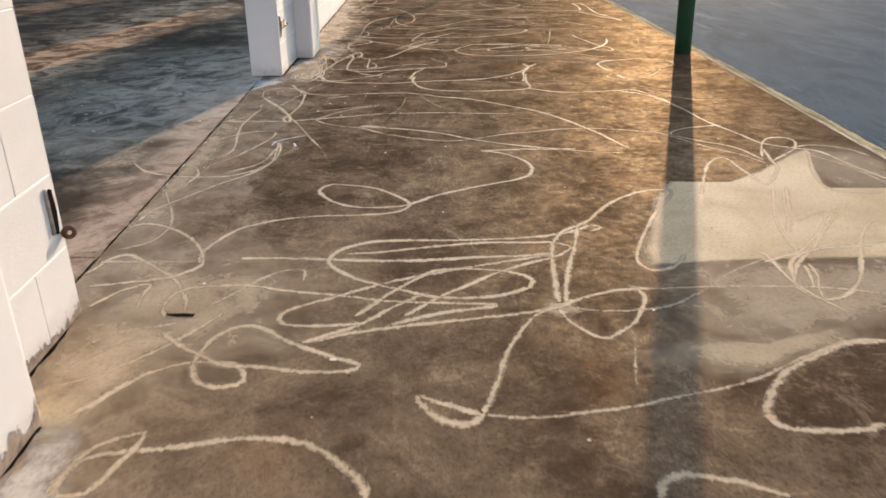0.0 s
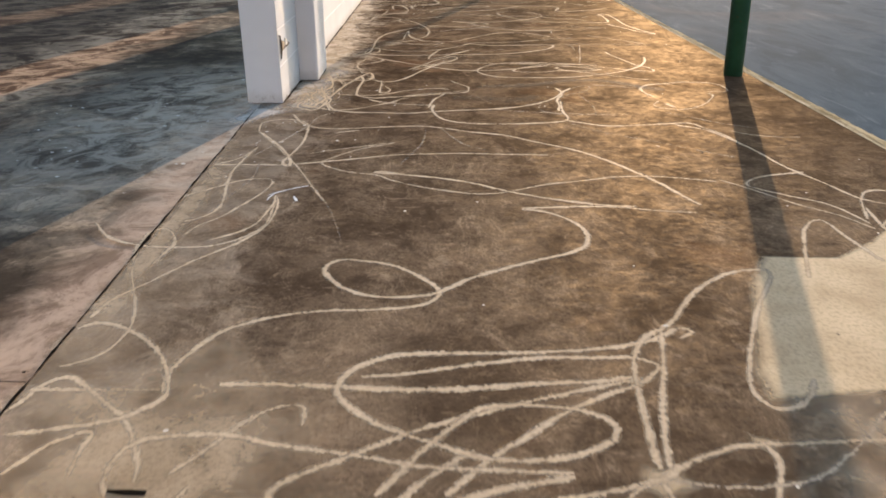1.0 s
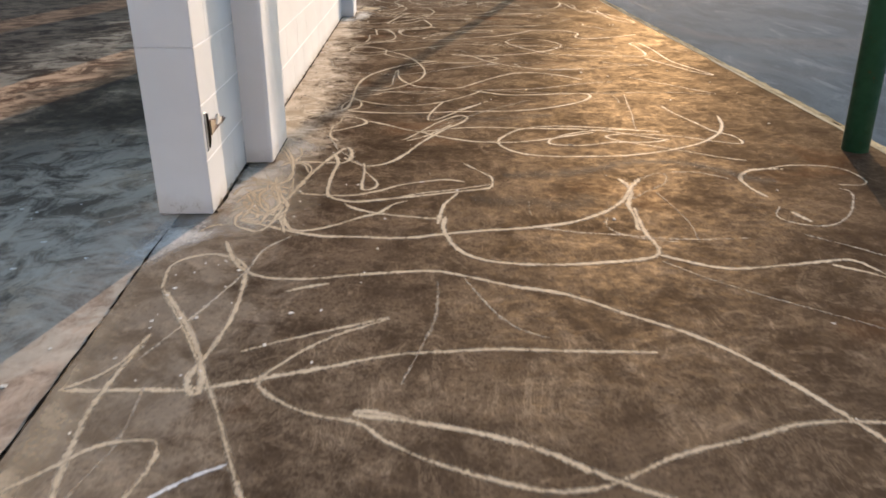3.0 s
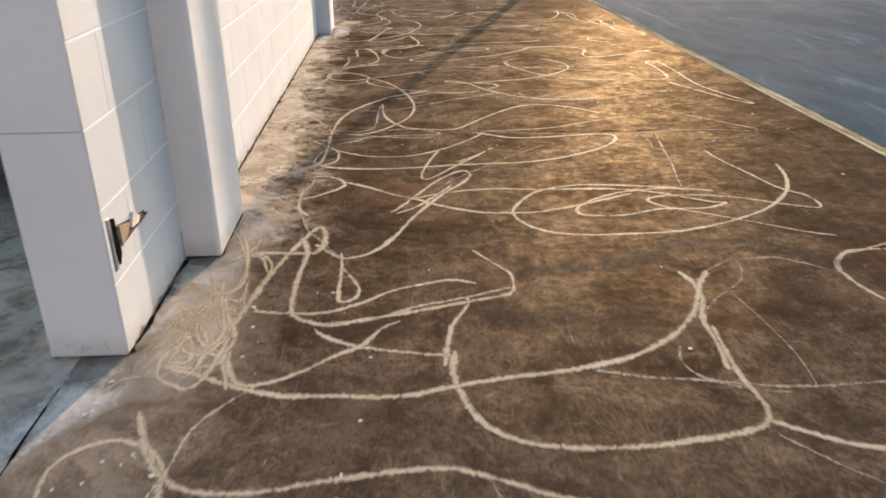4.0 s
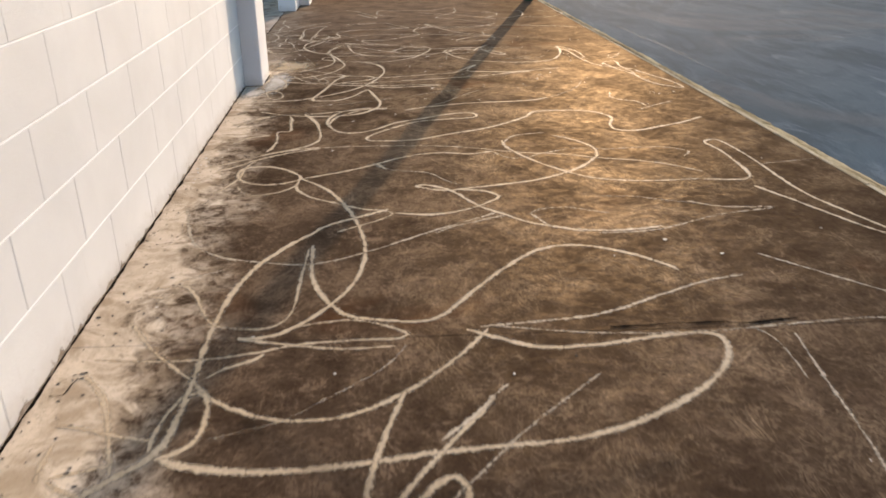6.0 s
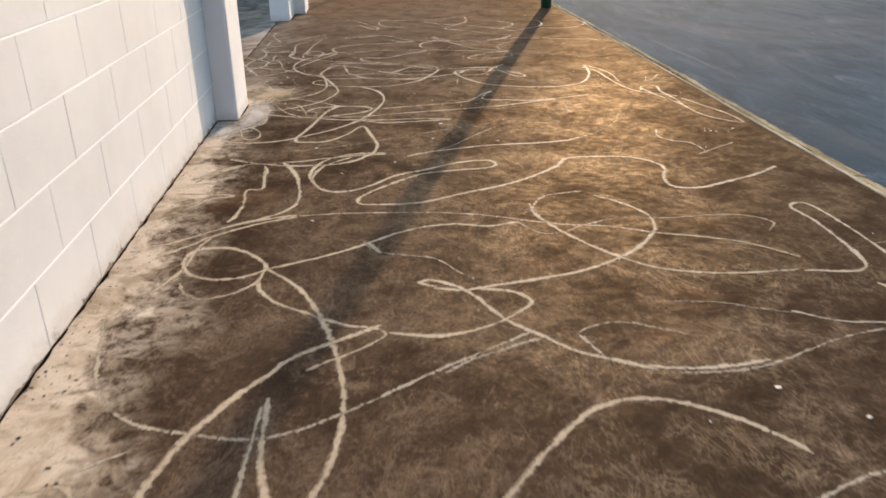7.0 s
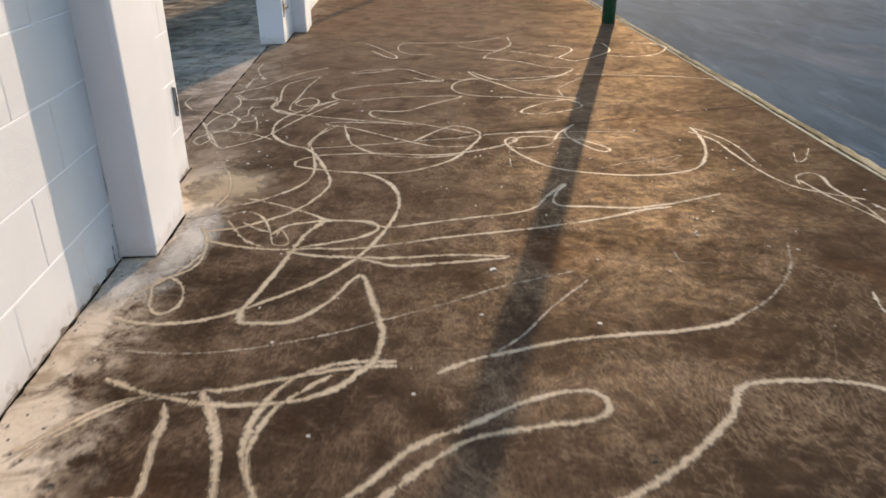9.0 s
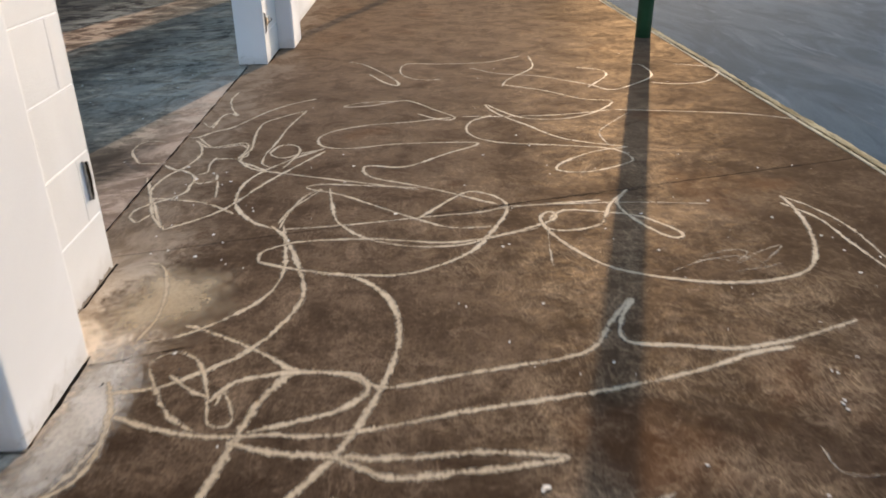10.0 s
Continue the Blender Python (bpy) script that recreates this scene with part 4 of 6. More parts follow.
washed_line(14, 0.4, [(-0.05, 6.51), (-0.10, 6.35), (-0.14, 6.18), (-0.14, 6.10), (-0.10, 6.11), (-0.00, 6.25), (0.16, 6.46)])
washed_line(11, 0.2, [(0.44, 6.54), (0.23, 6.35), (0.10, 6.21), (-0.02, 6.07), (-0.12, 5.92)], M_FAINT)
washed_line(14, 0.35, [(-0.84, 6.64), (-0.77, 6.54), (-0.71, 6.39), (-0.67, 6.26)])
washed_line(18, 0.45, [(-0.61, 6.15), (-0.55, 6.16), (-0.48, 6.11), (-0.46, 6.04), (-0.50, 5.98), (-0.57, 5.92), (-0.64, 5.88), (-0.72, 5.88)])
washed_line(16, 0.4, [(-0.59, 6.14), (-0.59, 6.06), (-0.62, 5.97), (-0.62, 5.87), (-0.61, 5.78), (-0.57, 5.72)])
washed_line(12, 0.25, [(1.16, 7.19), (1.30, 7.03), (1.44, 6.87), (1.58, 6.71)], M_FAINT)
washed_line(14, 0.5, [(1.28, 7.94), (1.49, 7.95), (1.53, 8.30), (1.51, 8.48), (1.59, 8.50), (1.62, 8.23), (1.62, 7.78), (1.68, 7.52), (1.76, 7.26), (1.68, 7.34), (1.61, 7.49), (1.54, 7.66), (1.46, 7.84)])
washed_line(12, 0.2, [(0.67, 7.41), (0.89, 7.42), (1.18, 7.54), (1.41, 7.59)], M_FAINT)
washed_line(17, 0.5, [(-0.37, 8.56), (-0.47, 8.53), (-0.57, 8.49), (-0.67, 8.42), (-0.77, 8.34), (-0.85, 8.31)])
washed_line(17, 0.5, [(-0.37, 8.54), (-0.51, 8.48), (-0.65, 8.38), (-0.72, 8.30), (-0.80, 8.23)])
washed_line(16, 0.5, [(-0.42, 8.10), (-0.46, 8.18), (-0.54, 8.26), (-0.62, 8.28), (-0.69, 8.25), (-0.70, 8.16), (-0.66, 8.08), (-0.59, 8.04), (-0.51, 8.04), (-0.44, 8.08), (-0.42, 8.10)])
washed_line(15, 0.4, [(-0.42, 8.10), (-0.33, 8.14), (-0.23, 8.19), (-0.12, 8.26), (-0.02, 8.34), (0.09, 8.40), (0.21, 8.42), (0.33, 8.39), (0.44, 8.42)])
washed_line(15, 0.4, [(-0.65, 8.38), (-0.68, 8.27), (-0.69, 8.13), (-0.73, 8.01), (-0.77, 7.93)])
washed_line(14, 0.3, [(-0.68, 8.02), (-0.65, 7.95), (-0.60, 7.91), (-0.54, 7.92), (-0.48, 7.96), (-0.44, 8.02), (-0.43, 8.09)])
washed_line(14, 0.35, [(-0.44, 8.02), (-0.42, 7.94), (-0.36, 7.86), (-0.29, 7.81), (-0.21, 7.75), (-0.14, 7.71), (-0.09, 7.70), (-0.05, 7.67), (-0.06, 7.64), (-0.13, 7.58), (-0.21, 7.53), (-0.25, 7.50)])
washed_line(15, 0.5, [(0.11, 7.93), (0.07, 7.95), (0.07, 7.97), (0.11, 7.97), (0.20, 7.89), (0.29, 7.71), (0.37, 7.62), (0.45, 7.53), (0.54, 7.48), (0.63, 7.43)])
washed_line(15, 0.45, [(0.10, 7.92), (0.19, 7.90), (0.28, 7.92), (0.41, 7.95), (0.58, 8.00), (0.73, 8.09), (0.83, 8.18), (0.92, 8.31), (0.94, 8.43), (0.91, 8.52), (0.85, 8.61), (0.79, 8.67)])
washed_line(16, 0.5, [(0.22, 7.91), (0.33, 7.88), (0.38, 7.81), (0.33, 7.75), (0.27, 7.70), (0.19, 7.66), (0.10, 7.64), (0.02, 7.65), (-0.04, 7.67)])
washed_line(15, 0.45, [(0.52, 8.60), (0.52, 8.49), (0.56, 8.38), (0.59, 8.31), (0.65, 8.20), (0.73, 8.09), (0.81, 8.01), (0.93, 7.96), (1.08, 7.94), (1.27, 7.95)])
washed_line(13, 0.3, [(-0.36, 8.55), (-0.20, 8.56), (0.02, 8.55), (0.20, 8.53), (0.35, 8.49), (0.48, 8.43), (0.61, 8.38), (0.76, 8.35), (0.91, 8.28), (1.06, 8.23), (1.20, 8.16), (1.32, 8.04)])
washed_line(12, 0.2, [(0.44, 8.42), (0.51, 8.31), (0.60, 8.32), (0.68, 8.37), (0.84, 8.43), (0.98, 8.41), (1.12, 8.42), (1.25, 8.42), (1.33, 8.39), (1.37, 8.33), (1.32, 8.26)], M_FAINT)
washed_line(12, 0.2, [(-0.12, 8.30), (-0.08, 8.21), (0.01, 8.17), (0.12, 8.13), (0.19, 8.02), (0.24, 7.96)], M_FAINT)
washed_line(22, 0.5, [(-0.10, 8.28), (-0.08, 8.23), (-0.06, 8.19)])
washed_line(16, 0.55, [(-0.03, 9.31), (-0.17, 9.31), (-0.29, 9.24), (-0.35, 9.10), (-0.35, 8.96), (-0.29, 8.83), (-0.21, 8.80), (-0.11, 8.85), (0.01, 8.98), (0.14, 9.05), (0.28, 9.13), (0.42, 9.16), (0.46, 9.10), (0.41, 9.05), (0.27, 9.03), (0.12, 8.99), (-0.03, 8.86), (-0.13, 8.74), (-0.14, 8.66), (-0.05, 8.64), (0.10, 8.65), (0.28, 8.74), (0.50, 8.85), (0.71, 9.03), (0.79, 9.15), (0.91, 9.17), (1.07, 9.15), (1.16, 9.08), (1.19, 8.98), (1.14, 8.84), (1.15, 8.74), (1.25, 8.72), (1.41, 8.79), (1.55, 8.86), (1.69, 8.96)])
washed_line(14, 0.4, [(-0.49, 9.21), (-0.44, 9.11), (-0.40, 8.94), (-0.38, 8.73), (-0.41, 8.62), (-0.49, 8.54), (-0.58, 8.49)])
washed_line(14, 0.5, [(-0.56, 9.09), (-0.54, 8.87), (-0.60, 8.85), (-0.59, 8.70), (-0.60, 8.57), (-0.62, 8.51)])
washed_line(14, 0.5, [(-0.88, 8.83), (-0.77, 8.82), (-0.64, 8.79), (-0.73, 8.76), (-0.77, 8.70), (-0.81, 8.64)])
washed_line(12, 0.2, [(-0.85, 8.98), (-0.77, 9.11), (-0.61, 9.19), (-0.49, 9.21)], M_FAINT)
washed_line(12, 0.15, [(0.47, 7.62), (0.53, 7.66), (0.61, 7.67), (0.70, 7.63), (0.77, 7.59)], M_FAINT)
washed_line(13, 0.2, [(0.47, 7.62), (0.49, 7.57), (0.52, 7.49), (0.58, 7.45)], M_FAINT)
washed_line(12, 0.1, [(0.77, 7.78), (0.92, 7.76), (1.01, 7.72), (1.11, 7.68)], M_FAINT)
washed_line(18, 0.5, [(-0.28, 10.25), (-0.35, 10.12), (-0.40, 9.88), (-0.45, 9.68), (-0.47, 9.59), (-0.46, 9.53), (-0.39, 9.52), (-0.32, 9.53), (-0.23, 9.63), (-0.17, 9.76), (-0.14, 9.79), (-0.11, 9.67), (-0.07, 9.46), (-0.08, 9.34), (-0.12, 9.27), (-0.18, 9.20), (-0.27, 9.16), (-0.37, 9.15), (-0.47, 9.16), (-0.57, 9.19), (-0.66, 9.23), (-0.74, 9.28)])
washed_line(16, 0.5, [(-0.84, 9.59), (-0.73, 9.54), (-0.60, 9.54), (-0.49, 9.59), (-0.37, 9.68), (-0.28, 9.76), (-0.18, 9.89), (-0.10, 10.06), (-0.04, 10.28), (-0.03, 10.45), (-0.07, 10.61), (-0.17, 10.73), (-0.29, 10.76)])
washed_line(11, 0.18, [(-0.85, 9.42), (-0.73, 9.40), (-0.58, 9.38), (-0.43, 9.39), (-0.31, 9.42), (-0.19, 9.46), (-0.04, 9.53), (0.13, 9.61), (0.30, 9.70), (0.52, 9.78)], M_FAINT)
washed_line(17, 0.5, [(-0.03, 9.29), (-0.13, 9.29), (-0.23, 9.27), (-0.34, 9.24), (-0.44, 9.21), (-0.49, 9.21), (-0.45, 9.11), (-0.41, 8.99), (-0.39, 8.85)])
washed_line(15, 0.45, [(-0.19, 9.26), (-0.25, 9.20), (-0.31, 9.13), (-0.34, 9.02), (-0.34, 8.95), (-0.32, 8.87)])
washed_line(13, 0.5, [(-0.86, 9.00), (-0.80, 9.06), (-0.74, 9.13), (-0.68, 9.18), (-0.61, 9.20)])
washed_line(15, 0.5, [(-0.57, 9.17), (-0.55, 9.09), (-0.55, 9.00), (-0.54, 8.91), (-0.54, 8.86)])
washed_line(16, 0.5, [(0.07, 9.25), (0.15, 9.30), (0.24, 9.33), (0.41, 9.38), (0.57, 9.40), (0.72, 9.41), (0.86, 9.44), (0.94, 9.49)])
washed_line(9, 0.25, [(0.23, 9.34), (0.31, 9.42), (0.41, 9.56), (0.55, 9.72)], M_FAINT)
washed_line(14, 0.35, [(-0.76, 9.72), (-0.74, 9.63), (-0.70, 9.59), (-0.66, 9.63), (-0.67, 9.73), (-0.72, 9.81), (-0.77, 9.79), (-0.76, 9.71)])
washed_line(14, 0.35, [(-0.73, 10.22), (-0.68, 10.08), (-0.67, 9.90), (-0.74, 9.81), (-0.82, 9.69)])
washed_line(15, 0.4, [(-0.61, 10.47), (-0.56, 10.45), (-0.44, 10.37), (-0.35, 10.30), (-0.29, 10.24)])
washed_line(15, 0.45, [(-0.71, 10.17), (-0.60, 10.19), (-0.51, 10.25), (-0.42, 10.33), (-0.35, 10.46), (-0.31, 10.63), (-0.35, 10.82), (-0.42, 11.03), (-0.48, 11.13)])
washed_line(14, 0.35, [(-0.44, 11.13), (-0.40, 10.90), (-0.39, 10.74), (-0.43, 10.60), (-0.52, 10.49), (-0.61, 10.42), (-0.70, 10.39)])
washed_line(15, 0.4, [(-0.67, 10.08), (-0.56, 10.03), (-0.44, 10.00), (-0.32, 10.00), (-0.18, 9.99), (-0.03, 10.02), (0.14, 10.06), (0.36, 10.10), (0.58, 10.15), (0.74, 10.20), (0.88, 10.26), (0.99, 10.28)])
washed_line(15, 0.45, [(-0.29, 10.24), (-0.17, 10.22), (-0.06, 10.16), (0.08, 10.19), (0.25, 10.23), (0.39, 10.26), (0.48, 10.31), (0.55, 10.43), (0.64, 10.55), (0.59, 10.46), (0.56, 10.37), (0.58, 10.32), (0.70, 10.30), (0.84, 10.28), (0.99, 10.31), (1.10, 10.35), (1.22, 10.40)])
washed_line(16, 0.45, [(-0.47, 10.12), (-0.42, 10.20), (-0.31, 10.23), (-0.23, 10.23), (-0.13, 10.21), (-0.10, 10.15), (-0.16, 10.08), (-0.26, 10.04), (-0.36, 10.01)])
washed_line(13, 0.3, [(-0.45, 10.11), (-0.44, 10.16), (-0.40, 10.05), (-0.45, 10.04), (-0.48, 10.16), (-0.53, 10.29), (-0.60, 10.34), (-0.65, 10.29), (-0.61, 10.19), (-0.55, 10.08), (-0.48, 10.02)])
washed_line(17, 0.45, [(-0.40, 9.98), (-0.29, 9.94), (-0.15, 9.92), (-0.01, 9.91), (0.15, 9.92), (0.31, 9.90), (0.32, 9.89), (0.20, 9.87), (0.09, 9.86), (-0.03, 9.85), (-0.10, 9.88), (-0.16, 9.92)])
washed_line(14, 0.4, [(-0.82, 10.86), (-0.77, 10.83), (-0.72, 10.68), (-0.70, 10.52), (-0.72, 10.40)])
washed_line(13, 0.25, [(-0.69, 10.09), (-0.67, 10.01), (-0.69, 9.92), (-0.72, 9.84)], M_FAINT)
washed_line(14, 0.5, [(-0.48, 10.85), (-0.40, 10.81), (-0.29, 10.77), (-0.15, 10.74), (-0.01, 10.74), (0.12, 10.81), (0.22, 10.91), (0.29, 11.05), (0.35, 11.19), (0.36, 11.30), (0.30, 11.39), (0.21, 11.40), (0.03, 11.16)])
washed_line(14, 0.5, [(-0.48, 10.85), (-0.48, 10.92), (-0.40, 10.98), (-0.31, 11.00), (-0.12, 11.00), (0.11, 10.96), (0.24, 10.98), (0.38, 11.04), (0.49, 11.11), (0.53, 11.16), (0.51, 11.20), (0.47, 11.15), (0.48, 11.04), (0.53, 10.90), (0.63, 10.75), (0.78, 10.67), (0.94, 10.63), (1.10, 10.64), (1.23, 10.70), (1.32, 10.84), (1.38, 11.02), (1.41, 11.20), (1.41, 11.30)])
washed_line(13, 0.3, [(1.41, 11.30), (1.48, 11.17), (1.52, 10.99), (1.51, 10.75)])
washed_line(14, 0.4, [(0.04, 11.47), (-0.19, 11.51), (-0.35, 11.53), (-0.40, 11.49), (-0.27, 11.42), (-0.13, 11.30), (0.03, 11.16), (0.15, 11.08), (0.29, 11.08)])
washed_line(13, 0.35, [(-0.44, 11.10), (-0.32, 11.11), (-0.13, 11.14), (0.07, 11.18), (0.26, 11.21), (0.37, 11.25), (0.72, 11.30)])
washed_line(13, 0.4, [(-0.31, 11.48), (-0.28, 11.28), (-0.25, 11.15), (-0.16, 11.02), (-0.04, 10.95), (0.07, 10.93), (0.18, 10.94), (0.30, 11.00), (0.45, 11.06)])
washed_line(13, 0.35, [(-0.45, 11.11), (-0.44, 11.23), (-0.40, 11.40), (-0.34, 11.48)])
washed_line(14, 0.45, [(0.50, 11.14), (0.57, 11.21), (0.69, 11.19), (0.81, 11.15), (0.87, 11.09), (0.93, 10.99), (0.90, 10.95), (0.85, 11.00), (0.79, 11.15), (0.78, 11.28), (0.85, 11.40), (0.75, 11.26), (0.67, 11.08), (0.54, 11.03), (0.47, 11.06)])
washed_line(14, 0.45, [(0.22, 12.45), (-0.01, 12.38), (-0.20, 12.34), (-0.36, 12.25), (-0.42, 12.13), (-0.38, 12.01), (-0.26, 11.98), (-0.06, 12.03), (0.20, 12.04), (0.32, 12.01), (0.17, 11.88), (-0.01, 11.72), (-0.15, 11.74), (-0.19, 11.71), (-0.15, 11.60), (0.02, 11.50), (0.17, 11.40), (0.33, 11.28)])
washed_line(14, 0.45, [(-0.38, 11.99), (-0.54, 11.80), (-0.65, 11.59), (-0.65, 11.35), (-0.57, 11.19), (-0.48, 11.11)])
washed_line(14, 0.45, [(-0.37, 11.95), (-0.56, 11.59), (-0.68, 11.30), (-0.82, 11.15), (-0.87, 11.15), (-0.98, 11.42)])
washed_line(13, 0.4, [(-0.99, 12.19), (-0.88, 12.03), (-0.76, 12.06), (-0.71, 11.92), (-0.73, 11.85), (-0.65, 11.73), (-0.47, 11.65), (-0.19, 11.54), (0.04, 11.45)])
washed_line(13, 0.5, [(-0.01, 12.80), (-0.25, 12.77), (-0.34, 12.69), (-0.19, 12.71), (-0.01, 12.80), (0.14, 12.60), (0.24, 12.45), (0.17, 12.41), (0.05, 12.53)])
washed_line(12, 0.4, [(0.24, 12.47), (0.52, 12.45), (0.81, 12.47), (1.06, 12.54)])
washed_line(13, 0.45, [(0.56, 13.12), (0.78, 12.97), (0.96, 12.77), (1.11, 12.71), (0.96, 12.49), (0.77, 12.39), (0.57, 12.43), (0.42, 12.68), (0.46, 12.51), (0.58, 12.30), (0.73, 12.06), (0.99, 11.92)])
washed_line(13, 0.45, [(0.43, 12.48), (0.31, 12.36), (0.29, 12.17), (0.41, 12.03), (0.71, 11.96), (0.91, 11.90), (0.97, 11.77), (0.91, 11.69), (0.74, 11.61), (0.62, 11.64), (0.67, 11.74), (0.83, 11.87), (0.99, 11.92)])
washed_line(13, 0.45, [(0.77, 13.93), (0.52, 13.75), (0.22, 13.72), (-0.01, 13.73), (-0.04, 13.45), (0.06, 13.29), (0.20, 13.28)])
washed_line(13, 0.5, [(-0.39, 13.83), (-0.27, 13.71), (-0.08, 13.30), (-0.06, 13.15), (-0.14, 13.23), (-0.24, 13.46)])
washed_line(13, 0.4, [(0.83, 13.92), (0.80, 13.57), (0.61, 13.26), (0.55, 13.08)])
washed_line(13, 0.4, [(0.40, 13.59), (0.56, 13.42), (0.80, 13.33), (1.06, 13.10), (1.17, 12.96), (1.33, 13.08), (1.50, 13.29), (1.52, 13.58), (1.44, 13.62)])
washed_line(13, 0.4, [(1.09, 13.55), (1.22, 13.47), (1.22, 13.31), (1.05, 13.03)])
washed_line(12, 0.35, [(1.44, 13.12), (1.60, 13.07), (1.79, 13.13), (1.94, 13.35), (1.93, 13.51), (1.74, 13.61)])
washed_line(12, 0.35, [(1.09, 12.54), (1.55, 12.46), (1.79, 12.39), (1.97, 12.28)])
washed_line(11, 0.2, [(1.14, 12.48), (0.99, 12.28), (0.91, 12.14), (0.91, 11.95)], M_FAINT)
washed_line(15, 0.5, [(-0.10, 4.77), (-0.11, 4.65), (-0.07, 4.49), (0.02, 4.40), (0.18, 4.37), (0.37, 4.38), (0.57, 4.44), (0.58, 4.64), (0.60, 4.85)])
washed_line(17, 0.5, [(-0.82, 4.74), (-0.72, 4.69), (-0.63, 4.64), (-0.52, 4.60), (-0.39, 4.59), (-0.25, 4.58), (-0.12, 4.61), (0.02, 4.64), (0.16, 4.66), (0.31, 4.70), (0.42, 4.76), (0.52, 4.85), (0.59, 4.95), (0.65, 5.08), (0.71, 5.18)])
washed_line(16, 0.45, [(-0.73, 4.98), (-0.70, 4.86), (-0.67, 4.75), (-0.65, 4.69), (-0.62, 4.65), (-0.57, 4.65), (-0.49, 4.69), (-0.41, 4.76), (-0.34, 4.81), (-0.29, 4.89), (-0.24, 4.93)])
washed_line(14, 0.42, [(-0.65, 4.63), (-0.68, 4.75), (-0.70, 4.86), (-0.75, 4.99), (-0.82, 5.04), (-0.85, 4.99), (-0.84, 4.90), (-0.79, 4.81), (-0.73, 4.81), (-0.70, 4.86)])
washed_line(14, 0.42, [(-0.92, 5.13), (-0.86, 5.16), (-0.79, 5.14), (-0.76, 5.04), (-0.72, 4.92)])
washed_line(14, 0.42, [(-0.84, 4.84), (-0.79, 4.87), (-0.81, 4.96), (-0.85, 5.04)])
washed_line(15, 0.42, [(-0.84, 5.64), (-0.79, 5.54), (-0.75, 5.42), (-0.72, 5.31), (-0.72, 5.19), (-0.74, 5.12), (-0.78, 5.10)])
washed_line(12, 0.42, [(-0.73, 5.61), (-0.71, 5.49), (-0.73, 5.40), (-0.68, 5.36), (-0.65, 5.26)])
washed_line(13, 0.42, [(-0.88, 4.99), (-0.82, 4.93), (-0.78, 4.84), (-0.77, 4.76), (-0.82, 4.76)])
washed_line(13, 0.42, [(-0.83, 4.86), (-0.78, 4.93), (-0.74, 4.99), (-0.71, 5.05)])
washed_line(13, 0.42, [(-0.82, 4.75), (-0.76, 4.73), (-0.69, 4.75), (-0.69, 4.81)])
washed_line(13, 0.42, [(-0.87, 5.06), (-0.81, 4.99), (-0.75, 4.87), (-0.74, 4.76), (-0.76, 4.69)])
washed_line(12, 0.2, [(0.23, 4.66), (0.36, 4.62), (0.49, 4.60), (0.62, 4.57), (0.75, 4.56), (0.92, 4.57)], M_FAINT)
washed_line(12, 0.15, [(0.48, 4.76), (0.46, 4.68), (0.49, 4.61), (0.58, 4.56), (0.67, 4.54)], M_FAINT)
washed_line(15, 0.45, [(0.57, 4.44), (0.74, 4.34), (0.91, 4.35), (1.07, 4.38), (1.18, 4.39), (1.23, 4.29), (1.28, 4.18), (1.31, 4.00)])
washed_line(11, 0.15, [(0.57, 4.39), (0.68, 4.26), (0.83, 4.13), (1.00, 4.00), (1.13, 3.89), (1.21, 3.83)], M_FAINT)
washed_line(16, 0.45, [(1.15, 4.96), (1.13, 5.03), (1.12, 5.11), (1.13, 5.19), (1.19, 5.27), (1.26, 5.30), (1.36, 5.30)])
washed_line(12, 0.25, [(1.15, 4.86), (1.10, 4.76), (1.15, 4.69), (1.26, 4.68), (1.39, 4.80), (1.50, 5.00), (1.48, 5.06)], M_FAINT)
washed_line(20, 0.5, [(1.17, 4.81), (1.20, 4.71)])
washed_line(11, 0.15, [(1.12, 4.60), (1.23, 4.50), (1.34, 4.39), (1.48, 4.30)], M_FAINT)
washed_line(13, 0.3, [(1.23, 5.28), (1.42, 5.35), (1.60, 5.32), (1.64, 5.18), (1.60, 5.10), (1.50, 5.10)])
washed_line(8, 0.15, [(0.89, 10.76), (0.97, 10.79), (1.03, 10.77), (1.09, 10.83), (1.05, 10.85), (0.96, 10.82), (0.91, 10.77)], M_FAINT)
washed_line(8, 0.15, [(1.03, 10.75), (1.13, 10.83), (1.22, 10.87), (1.15, 10.79), (1.09, 10.72), (1.17, 10.75)], M_FAINT)
washed_line(9, 0.3, [(1.73, 10.87), (1.69, 10.75), (1.74, 10.78), (1.83, 10.93)])
washed_line(8, 0.15, [(0.81, 10.71), (0.93, 10.78), (1.06, 10.80), (1.11, 10.73), (1.00, 10.70)], M_FAINT)
washed_line(8, 0.1, [(0.73, 5.02), (0.75, 4.86), (0.76, 4.71), (0.75, 4.61), (0.74, 4.54)], M_FAINT)
washed_line(9, 0.15, [(0.22, 4.92), (0.21, 4.84), (0.21, 4.78)], M_FAINT)
washed_line(13, 0.4, [(1.38, 11.23), (1.45, 11.08), (1.46, 10.87), (1.48, 10.66), (1.52, 10.49), (1.59, 10.40), (1.74, 10.30)])
washed_line(13, 0.4, [(1.57, 10.48), (1.60, 10.57), (1.67, 10.61), (1.70, 10.56), (1.68, 10.44), (1.69, 10.33), (1.70, 10.21), (1.69, 10.09)])
washed_line(11, 0.1, [(0.87, 9.90), (0.87, 9.83), (0.91, 9.81), (0.97, 9.81)], M_FAINT)
washed_line(13, 0.12, [(0.71, 5.18), (0.81, 5.25), (0.83, 5.22), (0.80, 5.13), (0.76, 5.08), (0.68, 5.01), (0.62, 4.94)], M_FAINT)
